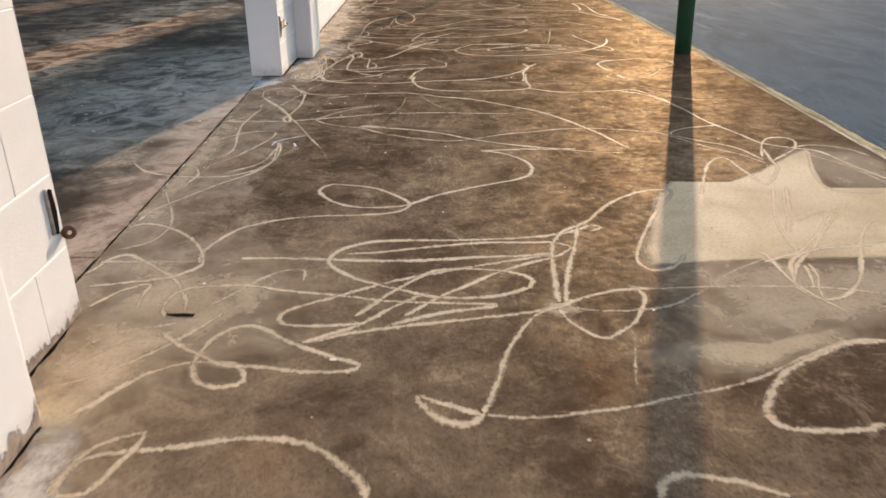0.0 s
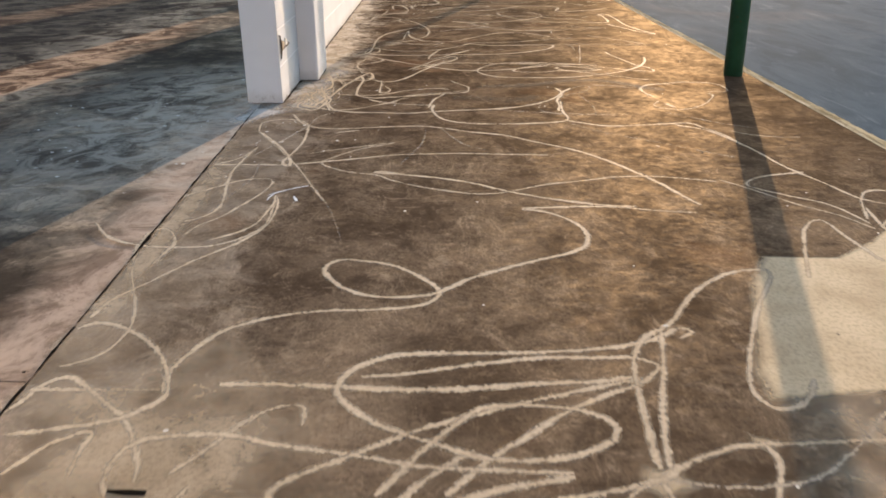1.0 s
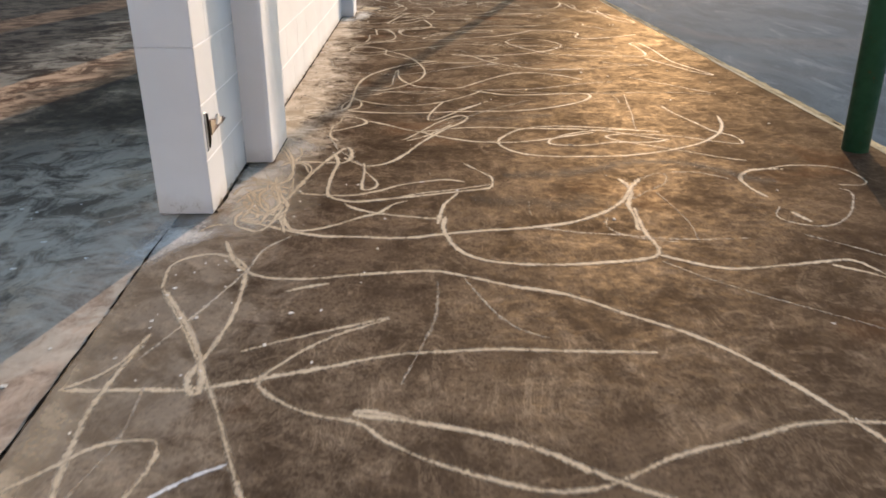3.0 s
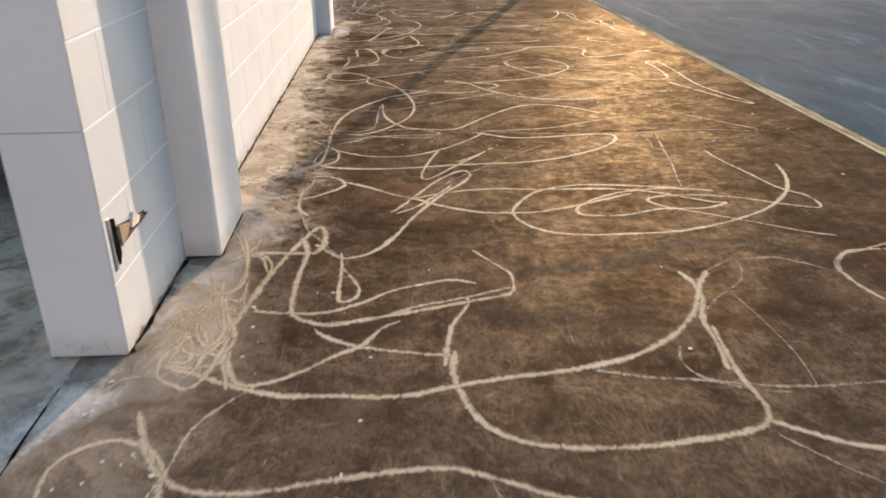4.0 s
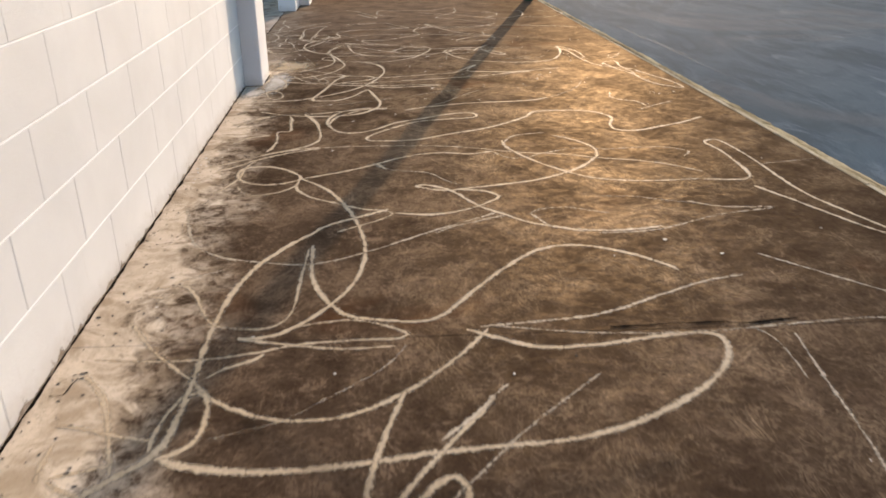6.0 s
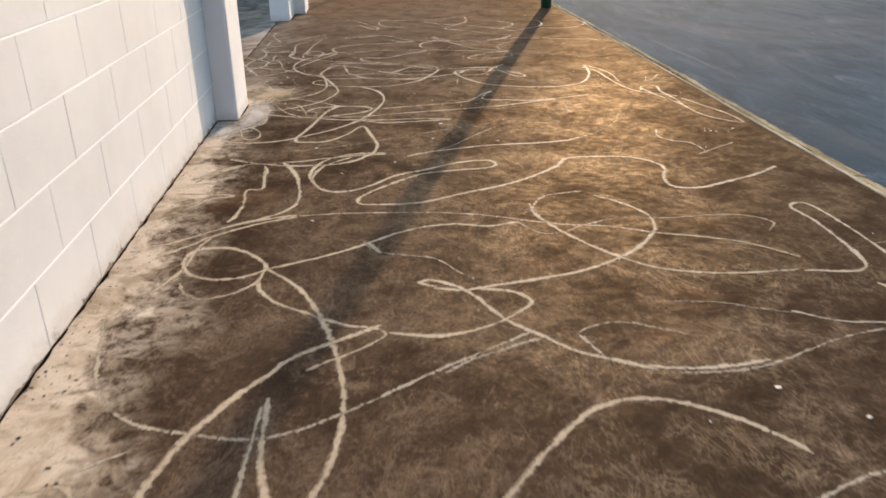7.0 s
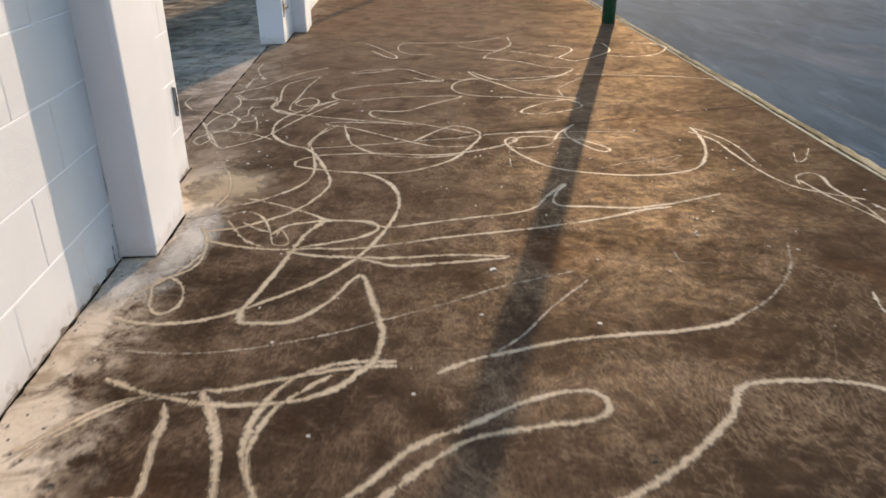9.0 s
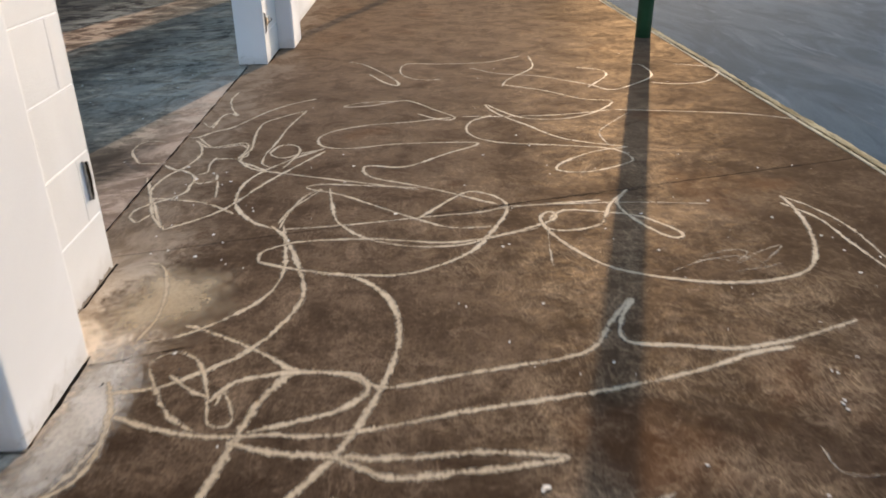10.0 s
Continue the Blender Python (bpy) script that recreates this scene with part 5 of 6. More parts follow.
washed_line(12, 0.2, [(0.21, 6.79), (0.48, 6.73), (0.76, 6.71), (1.06, 6.73), (1.30, 6.74), (1.57, 6.69)], M_FAINT)
washed_line(14, 0.15, [(0.94, 9.49), (1.01, 9.54), (1.10, 9.63), (1.20, 9.77), (1.27, 9.94)], M_FAINT)
washed_line(12, 0.25, [(0.76, 8.72), (0.70, 8.71), (0.60, 8.68), (0.54, 8.60), (0.52, 8.52), (0.54, 8.43), (0.56, 8.37)], M_FAINT)
washed_line(13, 0.5, [(-0.51, 12.87), (-0.60, 12.80), (-0.68, 12.71), (-0.75, 12.60), (-0.81, 12.46), (-0.87, 12.34), (-0.94, 12.28), (-0.99, 12.20), (-1.03, 12.19)])
washed_line(13, 0.4, [(-0.97, 13.06), (-0.98, 12.89), (-0.95, 12.75), (-0.92, 12.65), (-0.88, 12.56), (-0.92, 12.60), (-0.95, 12.58), (-0.96, 12.50), (-0.96, 12.34)])
washed_line(12, 0.4, [(-1.03, 12.45), (-0.98, 12.36), (-0.97, 12.40), (-0.96, 12.50)])
washed_line(13, 0.5, [(-0.98, 12.14), (-0.94, 12.04), (-0.92, 11.93), (-0.93, 11.84), (-0.95, 11.76), (-0.99, 11.68), (-1.01, 11.56), (-1.01, 11.49)])
washed_line(13, 0.5, [(-1.04, 11.80), (-0.99, 11.75), (-0.95, 11.73), (-0.91, 11.70), (-0.87, 11.63), (-0.87, 11.55), (-0.87, 11.48), (-0.90, 11.43), (-0.94, 11.39), (-0.98, 11.35), (-1.01, 11.30), (-1.01, 11.24)])
washed_line(14, 0.5, [(-1.07, 11.65), (-1.02, 11.52), (-0.97, 11.37), (-0.93, 11.25), (-0.89, 11.18), (-0.87, 11.14)])
washed_line(12, 0.4, [(-0.99, 11.42), (-0.92, 11.41), (-0.85, 11.39), (-0.79, 11.37), (-0.74, 11.34), (-0.69, 11.30), (-0.64, 11.25)])
washed_line(13, 0.5, [(-0.99, 12.14), (-0.94, 12.07), (-0.91, 12.04), (-0.85, 12.05), (-0.80, 12.08), (-0.75, 12.09), (-0.73, 12.04), (-0.73, 11.96), (-0.74, 11.88), (-0.72, 11.82), (-0.67, 11.78), (-0.62, 11.73), (-0.59, 11.70)])
washed_line(13, 0.5, [(-0.53, 12.63), (-0.60, 12.57), (-0.67, 12.49), (-0.72, 12.41), (-0.73, 12.27), (-0.72, 12.13), (-0.71, 12.00), (-0.73, 11.90), (-0.73, 11.84)])
washed_line(12, 0.4, [(-0.53, 12.63), (-0.56, 12.49), (-0.59, 12.31), (-0.61, 12.08), (-0.63, 11.94), (-0.63, 11.82), (-0.61, 11.77), (-0.58, 11.75)])
washed_line(13, 0.5, [(-0.41, 11.96), (-0.48, 11.92), (-0.53, 11.87), (-0.58, 11.88), (-0.61, 11.92), (-0.61, 11.97), (-0.58, 12.04), (-0.53, 12.05), (-0.49, 11.99), (-0.49, 11.91), (-0.51, 11.80), (-0.53, 11.73)])
washed_line(12, 0.4, [(-0.84, 11.89), (-0.85, 11.81), (-0.84, 11.74), (-0.84, 11.70), (-0.87, 11.67)])
washed_line(11, 0.35, [(-0.84, 11.87), (-0.77, 11.87), (-0.72, 11.85)])
washed_line(12, 0.45, [(-0.86, 11.59), (-0.84, 11.57), (-0.80, 11.59), (-0.78, 11.61), (-0.79, 11.67)])
washed_line(12, 0.4, [(-0.77, 11.59), (-0.75, 11.48), (-0.74, 11.41)])
washed_line(12, 0.35, [(-1.12, 12.13), (-1.20, 12.15), (-1.24, 12.11), (-1.24, 12.00), (-1.20, 11.91), (-1.16, 11.84), (-1.10, 11.83), (-1.05, 11.82)])
washed_line(13, 0.4, [(-1.01, 11.24), (-0.97, 11.19), (-0.95, 11.23), (-0.93, 11.28)])
washed_line(13, 0.35, [(-0.41, 6.70), (-0.44, 6.67), (-0.50, 6.64), (-0.54, 6.60)])
washed_line(13, 0.35, [(-0.84, 6.44), (-0.77, 6.42), (-0.70, 6.39), (-0.63, 6.37), (-0.61, 6.37)])
washed_line(13, 0.35, [(-0.82, 6.37), (-0.82, 6.33), (-0.82, 6.28), (-0.81, 6.25)])
washed_line(14, 0.4, [(-0.79, 6.26), (-0.76, 6.27), (-0.72, 6.28), (-0.67, 6.29)])
washed_line(13, 0.35, [(-0.79, 6.25), (-0.75, 6.22), (-0.70, 6.20)])
washed_line(12, 0.35, [(-0.80, 7.06), (-0.74, 7.04), (-0.72, 7.07)])
washed_line(11, 0.25, [(-0.72, 7.15), (-0.67, 7.18), (-0.60, 7.22)], M_FAINT)
washed_line(12, 0.30, [(-0.65, 1.73), (-0.71, 1.71), (-0.80, 1.68), (-0.85, 1.62)], M_FAINT)
washed_line(12, 0.25, [(-0.66, 1.68), (-0.74, 1.65), (-0.81, 1.58), (-0.85, 1.51)], M_FAINT)
washed_line(15, 0.45, [(1.43, 2.47), (1.35, 2.49), (1.25, 2.43)], M_BRIGHT)
washed_line(15, 0.45, [(1.43, 2.47), (1.31, 2.32), (1.21, 2.18), (1.13, 2.09), (1.07, 2.00), (1.04, 1.91), (1.07, 1.84), (1.14, 1.85), (1.23, 1.94), (1.30, 2.06), (1.38, 2.22), (1.45, 2.33), (1.52, 2.40), (1.55, 2.37)], M_BRIGHT)
washed_line(22, 0.35, [(1.36, 2.74), (1.27, 2.50), (1.18, 2.30)], M_BRIGHT)
washed_line(14, 0.40, [(1.04, 2.12), (1.04, 2.01), (1.04, 1.95)], M_BRIGHT)
washed_line(14, 0.30, [(1.14, 2.06), (1.13, 1.98), (1.10, 1.91), (1.08, 1.83)], M_BRIGHT)
washed_line(13, 0.35, [(-0.69, 3.35), (-0.68, 3.27), (-0.69, 3.17), (-0.70, 3.09), (-0.73, 3.02), (-0.78, 2.97), (-0.83, 2.93)])
washed_line(14, 0.35, [(-0.89, 3.96), (-0.92, 3.83), (-0.97, 3.76), (-1.02, 3.72)])
washed_line(13, 0.35, [(-0.88, 5.20), (-0.81, 5.17), (-0.77, 5.12), (-0.76, 5.05), (-0.78, 4.97), (-0.79, 4.90), (-0.74, 4.83), (-0.70, 4.80)])
washed_line(13, 0.35, [(-0.84, 4.90), (-0.78, 4.83), (-0.71, 4.79), (-0.68, 4.82), (-0.68, 4.89), (-0.71, 4.97), (-0.73, 5.03), (-0.75, 5.12)])
washed_line(12, 0.30, [(-0.90, 4.99), (-0.89, 5.07), (-0.84, 5.11), (-0.77, 5.10), (-0.67, 5.05), (-0.64, 5.01)])
washed_line(12, 0.30, [(-0.88, 4.82), (-0.84, 4.87), (-0.83, 4.90), (-0.85, 4.96), (-0.84, 5.02), (-0.81, 5.06), (-0.77, 5.07)])
washed_line(12, 0.30, [(-0.70, 5.19), (-0.69, 5.09), (-0.68, 5.03)])
washed_line(11, 0.20, [(-0.78, 5.67), (-0.73, 5.57), (-0.71, 5.52), (-0.71, 5.41)], M_FAINT)
washed_line(9, 0.15, [(0.92, 6.72), (0.95, 6.66), (0.95, 6.56), (0.94, 6.47)], M_FAINT)
washed_line(12, 0.30, [(1.11, 7.69), (1.23, 7.62), (1.42, 7.60)], M_FAINT)
washed_line(13, 0.30, [(0.02, 6.31), (0.07, 6.36), (0.11, 6.40), (0.17, 6.48), (0.20, 6.51)], M_FAINT)
washed_line(8, 0.20, [(1.62, 8.12), (1.78, 8.15), (1.96, 8.18)], M_FAINT)
washed_line(15, 0.35, [(0.61, 7.45), (0.69, 7.43), (0.81, 7.43), (0.93, 7.45)], M_FAINT)
washed_line(16, 0.20, [(0.10, 7.46), (0.18, 7.52), (0.27, 7.56), (0.33, 7.59), (0.39, 7.61)], M_FAINT)
washed_line(8, 0.30, [(0.33, 11.26), (0.58, 11.27), (0.84, 11.27), (1.11, 11.24)], M_FAINT)
washed_line(8, 0.20, [(0.48, 11.05), (0.46, 10.89), (0.45, 10.77)], M_FAINT)
washed_line(13, 0.35, [(-0.46, 11.15), (-0.44, 11.26), (-0.39, 11.37), (-0.34, 11.47)])
washed_line(14, 0.35, [(-0.59, 10.24), (-0.52, 10.17), (-0.47, 10.14)])
washed_line(14, 0.35, [(-0.83, 8.96), (-0.80, 9.03), (-0.74, 9.10), (-0.68, 9.16), (-0.63, 9.20)])

# ---- washed rectangle, worn marks and cracks on the walkway ----
def washed_patch(ring, fade, lift, soft=0.86, material=None, outer=1.10):
    """A cleaned area with ragged borders: a fan of quads whose rim carries the wear."""
    pts = [Vector((x, y, 0)) for x, y in ring]
    dense = []
    for a, b in zip(pts, pts[1:] + pts[:1]):
        n = max(2, int((b - a).length / 0.05))
        dense += [a.lerp(b, i / n) for i in range(n)]
    mid = sum(dense, Vector()) / len(dense)
    verts, faces, uvs = [(mid.x, mid.y, lift)], [], [(0, 0)]
    for k, v in ((soft, 0.0), (outer, 1.0)):
        for p in dense:
            q = mid.lerp(p, k)
            verts.append((q.x, q.y, lift))
            uvs.append((0, v))
    n = len(dense)
    for i in range(n):
        j = (i + 1) % n
        faces.append((0, 1 + i, 1 + j))
        faces.append((1 + i, 1 + n + i, 1 + n + j, 1 + j))
    data = bpy.data.meshes.new("washed_patch")
    data.from_pydata(verts, [], faces)
    layer = data.uv_layers.new(name="UVMap")
    for loop in data.loops:
        layer.data[loop.index].uv = uvs[loop.vertex_index]
    item = data.attributes.new("fade", "FLOAT", "POINT")
    for it in item.data:
        it.value = fade
    data.materials.append(material or M_PATCH)
    ob = new("washed_patch", data)
    ob.parent = floor
    return ob


washed_patch([(0.93, 2.81), (1.16, 2.80), (1.34, 2.93), (1.56, 3.16), (1.67, 3.24), (1.57, 2.95), (1.51, 2.73), (1.92, 2.73), (1.92, 2.12), (0.92, 2.09), (0.66, 2.06), (0.67, 2.18), (0.75, 2.41), (0.83, 2.63)], 0.45, 0.00015, 0.93, None, 1.025)
washed_patch([(1.50, 3.28), (1.92, 3.22), (1.92, 2.66), (1.54, 2.70)], 0.15, 0.00012, 0.6, M_HAZE, 1.1)
washed_patch([(0.68, 2.16), (1.92, 2.15), (1.92, 1.95), (1.16, 1.66), (0.74, 1.47), (0.50, 1.53)], 0.25, 0.0001, 0.3, M_HAZE, 1.15)
washed_patch([(-0.86, 10.42), (-0.60, 10.38), (-0.50, 10.55), (-0.55, 10.78), (-0.80, 10.86)], 0.4, 0.00012, 0.1, M_CREAM, 1.25)

# half-washed haze and lime dust at the foot of the first pilaster
washed_patch([(-0.925, 1.34), (-0.80, 1.32), (-0.66, 1.36), (-0.60, 1.50), (-0.58, 1.70), (-0.70, 1.80), (-0.925, 1.78)], 0.45, 0.00014, 0.2, M_HAZE, 1.25)
washed_patch([(-0.925, 1.30), (-0.78, 1.26), (-0.70, 1.32), (-0.74, 1.42), (-0.86, 1.46)], 0.5, 0.00016, 0.2, M_CREAM, 1.3)
washed_patch([(-0.815, 0.90), (-0.70, 0.92), (-0.68, 1.10), (-0.72, 1.28), (-0.815, 1.30)], 0.45, 0.00018, 0.1, M_LIME, 1.25)
washed_patch([(-1.04, 2.0), (-0.92, 2.1), (-0.90, 2.9), (-0.93, 3.8), (-1.04, 4.3)], 0.3, 0.00017, 0.1, M_HAZE, 1.15)
washed_patch([(-0.90, 1.36), (-0.45, 1.42), (-0.25, 1.70), (-0.32, 2.10), (-0.60, 2.35), (-1.02, 2.25)], 0.30, 0.00011, 0.05, M_HAZE, 1.15)
# lime dust beside the pilasters and the wall end
washed_patch([(-0.925, 4.72), (-0.80, 4.58), (-0.62, 4.62), (-0.58, 4.90), (-0.62, 5.20), (-0.72, 5.36), (-0.925, 5.30)], 0.12, 0.00021, 0.25, M_HAZE, 1.2)
washed_patch([(-0.81, 9.70), (-0.72, 9.74), (-0.66, 9.95), (-0.64, 10.20), (-0.70, 10.38), (-0.81, 10.40)], 0.30, 0.00022, 0.3, M_LIME, 1.2)
washed_patch([(-1.16, 4.40), (-1.05, 4.30), (-0.86, 4.62), (-0.90, 4.775), (-1.08, 4.775)], 0.40, 0.00013, 0.05, M_LIME, 1.1)
washed_patch([(-0.925, 4.85), (-0.86, 4.92), (-0.74, 5.16), (-0.74, 5.35), (-0.925, 5.35)], 0.95, 0.00019, 0.05, M_LIME, 1.1)
washed_patch([(-0.81, 5.36), (-0.70, 5.40), (-0.60, 5.62), (-0.70, 5.80), (-0.81, 5.78)], 0.18, 0.00019, 0.05, M_LIME, 1.15)
washed_patch([(-0.925, 9.55), (-0.86, 9.60), (-0.74, 9.82), (-0.78, 9.96), (-0.925, 9.96)], 0.50, 0.00019, 0.05, M_LIME, 1.1)
washed_patch([(-0.81, 9.98), (-0.68, 10.02), (-0.62, 10.18), (-0.70, 10.36), (-0.81, 10.38)], 0.40, 0.00019, 0.05, M_LIME, 1.15)
washed_patch([(0.56, 1.60), (0.70, 1.64), (0.82, 1.62), (0.97, 1.68), (1.15, 1.72), (1.12, 1.64), (0.92, 1.56), (0.80, 1.50), (0.73, 1.47), (0.64, 1.49), (0.54, 1.53)], 0.30, 0.00012, 0.30, M_CREAM, 1.2)
washed_patch([(0.71, 1.73), (0.80, 1.68), (0.95, 1.71), (1.10, 1.76), (1.0, 1.79), (0.85, 1.75)], 0.15, 0.00013, 0.2, M_HAZE, 1.2)
# spots where the lines meet
washed_patch([(0.29, 1.78), (0.34, 1.75), (0.41, 1.78), (0.39, 1.83), (0.32, 1.84)], 0.45, 0.0002, 0.2, M_CREAM, 1.3)
washed_patch([(0.55, 1.90), (0.58, 1.88), (0.62, 1.90), (0.60, 1.93), (0.56, 1.94)], 0.45, 0.0002, 0.2, M_CREAM, 1.3)
washed_patch([(0.34, 2.12), (0.37, 2.11), (0.40, 2.12), (0.39, 2.15), (0.36, 2.15)], 0.45, 0.0002, 0.2, M_CREAM, 1.3)


def dark_line(name, points, half, lift=0.0016, seed=1):
    """A dirt-filled crack or gap, uneven in width."""
    run = spline(points, 0.012)
    verts, faces = [], []
    for i, p in enumerate(run):
        a, b = run[max(i - 1, 0)], run[min(i + 1, len(run) - 1)]
        side = (b - a).normalized().cross(Vector((0, 0, 1)))
        w = half * max(0.12, 0.75 + 1.2 * noise.noise(Vector((i * 0.13, seed * 7.7, 0))) + 0.6 * noise.noise(Vector((i * 0.47, seed * 5.1, 3))))
        wob = side * half * 0.8 * noise.noise(Vector((i * 0.17, seed * 3.1, 5)))
        for v in (-1, 1):
            q = p + wob + side * w * v
            verts.append((q.x, q.y, lift))
    for i in range(len(run) - 1):
        j = i * 2
        faces.append((j, j + 1, j + 3, j + 2))
    data = bpy.data.meshes.new(name)
    data.from_pydata(verts, [], faces)
    data.materials.append(M_DARK)
    ob = new(name, data)
    ob.parent = floor
    return ob


WF = WX + 0.004
PF = WX + 0.114
dark_line("wall_gap", [(WF, 1.42), (WF, 1.5), (WF, 1.78)], 0.008, seed=2)
dark_line("wall_gap", [(PF, 0.90), (PF, 1.1), (PF, 1.30)], 0.009, seed=3)
dark_line("wall_gap", [(WF, 4.81), (WF, 5.0), (WF, 5.365)], 0.008, seed=4)
dark_line("wall_gap", [(WF, 5.380), (-0.87, 5.382), (PF, 5.382)], 0.005, seed=5)
dark_line("wall_gap", [(PF, 5.395), (PF, 5.57), (PF, 5.755)], 0.005, seed=6)
dark_line("wall_gap", [(WF, 5.80), (WF, 7.0), (WF, 8.5), (WF, 9.95)], 0.0055, seed=7)
dark_line("wall_gap", [(WF, 9.966), (-0.87, 9.968), (PF, 9.966)], 0.005, seed=8)
dark_line("wall_gap", [(PF, 9.98), (PF, 10.2), (PF, 10.33)], 0.005, seed=9)
dark_line("wall_gap", [(WF, 10.58), (WF, 10.7), (WF, 10.86)], 0.006, seed=10)
dark_line("wall_gap", [(WF, 13.83), (WF, 14.1), (WF, 14.30)], 0.006, seed=11)
dark_line("wall_gap", [(-1.118, 4.802), (-1.03, 4.801), (WX, 4.802)], 0.005, seed=15)
dark_line("wall_gap", [(-1.118, 13.807), (-1.03, 13.806), (WX, 13.807)], 0.006, seed=16)
dark_line("crack", [(-0.815, 10.29), (-0.75, 10.30), (-0.70, 10.32), (-0.58, 10.36)], 0.003, seed=12)
dark_line("crack", [(-0.898, 6.556), (-0.866, 6.562), (-0.863, 6.597), (-0.854, 6.628)], 0.004, seed=17)
dark_line("crack", [(0.526, 6.754), (0.688, 6.758), (0.818, 6.758), (0.927, 6.745), (1.066, 6.758)], 0.004, seed=18)
dark_line("crack", [(-0.70, 1.774), (-0.66, 1.769), (-0.625, 1.767)], 0.0055, seed=13)
dark_line("crack", [(-1.13, 2.133), (-1.08, 2.131), (-1.02, 2.128)], 0.0022, seed=19)
dark_line("crack", [(-1.052, 2.168), (-1.043, 2.172), (-1.036, 2.168)], 0.006, seed=33)
dark_line("crack", [(0.10, 11.17), (0.42, 11.29), (0.78, 11.375), (0.95, 11.42)], 0.0025, seed=14)
for k, ya in enumerate((1.82, 2.4, 2.95, 3.5, 4.1)):
    dark_line("seam_dirt", [(seam(y) - 0.003, y) for y in (ya, ya + 0.15, ya + 0.3, ya + 0.45, ya + 0.56)], 0.0042, seed=20 + k)
dark_line("seam_dirt", [(SLAB_L - 0.004, 10.9), (SLAB_L - 0.004, 12.0), (SLAB_L - 0.004, 13.75)], 0.0042, seed=31)

# lines that cross on the washed patch
for half, run in ((15, [(1.00, 2.17), (1.036, 2.127), (1.037, 2.015), (1.044, 1.927), (1.07, 1.85), (1.11, 1.77)]),
                  (14, [(1.056, 1.98), (1.085, 2.06), (1.129, 2.117), (1.18, 2.15), (1.25, 2.175), (1.40, 2.19)]),
                  (13, [(1.301, 2.717), (1.192, 2.43), (1.157, 2.268), (1.143, 2.142)]),
                  (12, [(1.329, 2.69), (1.255, 2.49), (1.246, 2.407), (1.354, 2.471), (1.45, 2.51)]),
                  (13, [(1.013, 2.078), (1.089, 2.117), (1.143, 2.142), (1.223, 2.229), (1.312, 2.344), (1.391, 2.47)]),
                  (11, [(1.123, 2.052), (1.109, 1.983), (1.089, 1.919)])):
    washed_line(half, 0.5, run, M_BRIGHT)

# long narrow loop and thin strokes on the open side
washed_line(12, 0.5, [(1.74, 10.26), (1.80, 10.06), (1.86, 9.87), (1.87, 9.69), (1.79, 9.74), (1.71, 9.88), (1.68, 10.14), (1.62, 10.34), (1.59, 10.53)])
washed_line(12, 0.3, [(1.36, 9.59), (1.33, 9.47), (1.37, 9.39), (1.45, 9.34), (1.47, 9.21)], M_FAINT)
washed_line(11, 0.2, [(1.41, 9.15), (1.50, 9.22), (1.67, 9.34)], M_FAINT)

# the tangle of loops beside the first pilaster
washed_line(14, 0.50, [(-0.80, 5.62), (-0.75, 5.47), (-0.72, 5.31), (-0.71, 5.19), (-0.73, 5.14), (-0.77, 5.12), (-0.82, 5.15), (-0.88, 5.19)])
washed_line(12, 0.40, [(-0.72, 5.40), (-0.67, 5.37), (-0.64, 5.29), (-0.65, 5.21)])
washed_line(10, 0.20, [(-0.71, 5.61), (-0.71, 5.49), (-0.71, 5.39)])
washed_line(13, 0.45, [(-0.77, 5.20), (-0.76, 5.12), (-0.73, 4.99), (-0.71, 4.90), (-0.72, 4.85), (-0.74, 4.83), (-0.77, 4.87), (-0.79, 4.93), (-0.80, 5.01), (-0.78, 5.06), (-0.74, 5.04), (-0.70, 5.01)])
washed_line(12, 0.40, [(-0.87, 4.91), (-0.85, 5.00), (-0.82, 5.04), (-0.79, 5.07)])
washed_line(12, 0.40, [(-0.85, 4.91), (-0.82, 4.93), (-0.80, 4.99), (-0.79, 5.04)])
washed_line(13, 0.45, [(-0.83, 4.88), (-0.80, 4.82), (-0.76, 4.79), (-0.73, 4.80), (-0.71, 4.84), (-0.69, 4.87)])
washed_line(13, 0.40, [(-0.83, 4.82), (-0.84, 4.77), (-0.83, 4.70), (-0.80, 4.67), (-0.75, 4.64), (-0.72, 4.67), (-0.71, 4.71), (-0.70, 4.78), (-0.69, 4.87)])
washed_line(12, 0.35, [(-0.94, 4.63), (-0.91, 4.69), (-0.86, 4.70), (-0.83, 4.70)])
washed_line(11, 0.30, [(-0.87, 5.21), (-0.84, 5.14), (-0.81, 5.11), (-0.78, 5.12)])
washed_line(11, 0.30, [(-0.82, 5.24), (-0.80, 5.18), (-0.79, 5.11), (-0.78, 5.04)])
washed_line(11, 0.20, [(-0.70, 5.12), (-0.69, 5.05), (-0.69, 4.96)])
washed_line(13, 0.40, [(-0.85, 5.00), (-0.81, 4.90), (-0.81, 4.83), (-0.82, 4.76)])
washed_patch([(-0.90, 4.65), (-0.89, 4.77), (-0.90, 5.00), (-0.88, 5.19), (-0.80, 5.38), (-0.73, 5.31), (-0.71, 5.12), (-0.69, 4.89), (-0.70, 4.76), (-0.79, 4.64)], 0.55, 0.00015, 0.35, M_LIME, 1.2)

# pale scuffs on the asphalt
washed_line(70, 0.2, [(2.36, 12.76), (2.37, 12.17), (2.39, 11.66), (2.43, 11.21), (2.46, 10.90)], M_SCUFF, "pale_scuff", -0.0448, ground)
washed_line(55, 0.2, [(2.40, 11.84), (2.39, 11.12), (2.40, 10.48), (2.45, 9.92)], M_SCUFF, "pale_scuff", -0.0448, ground)

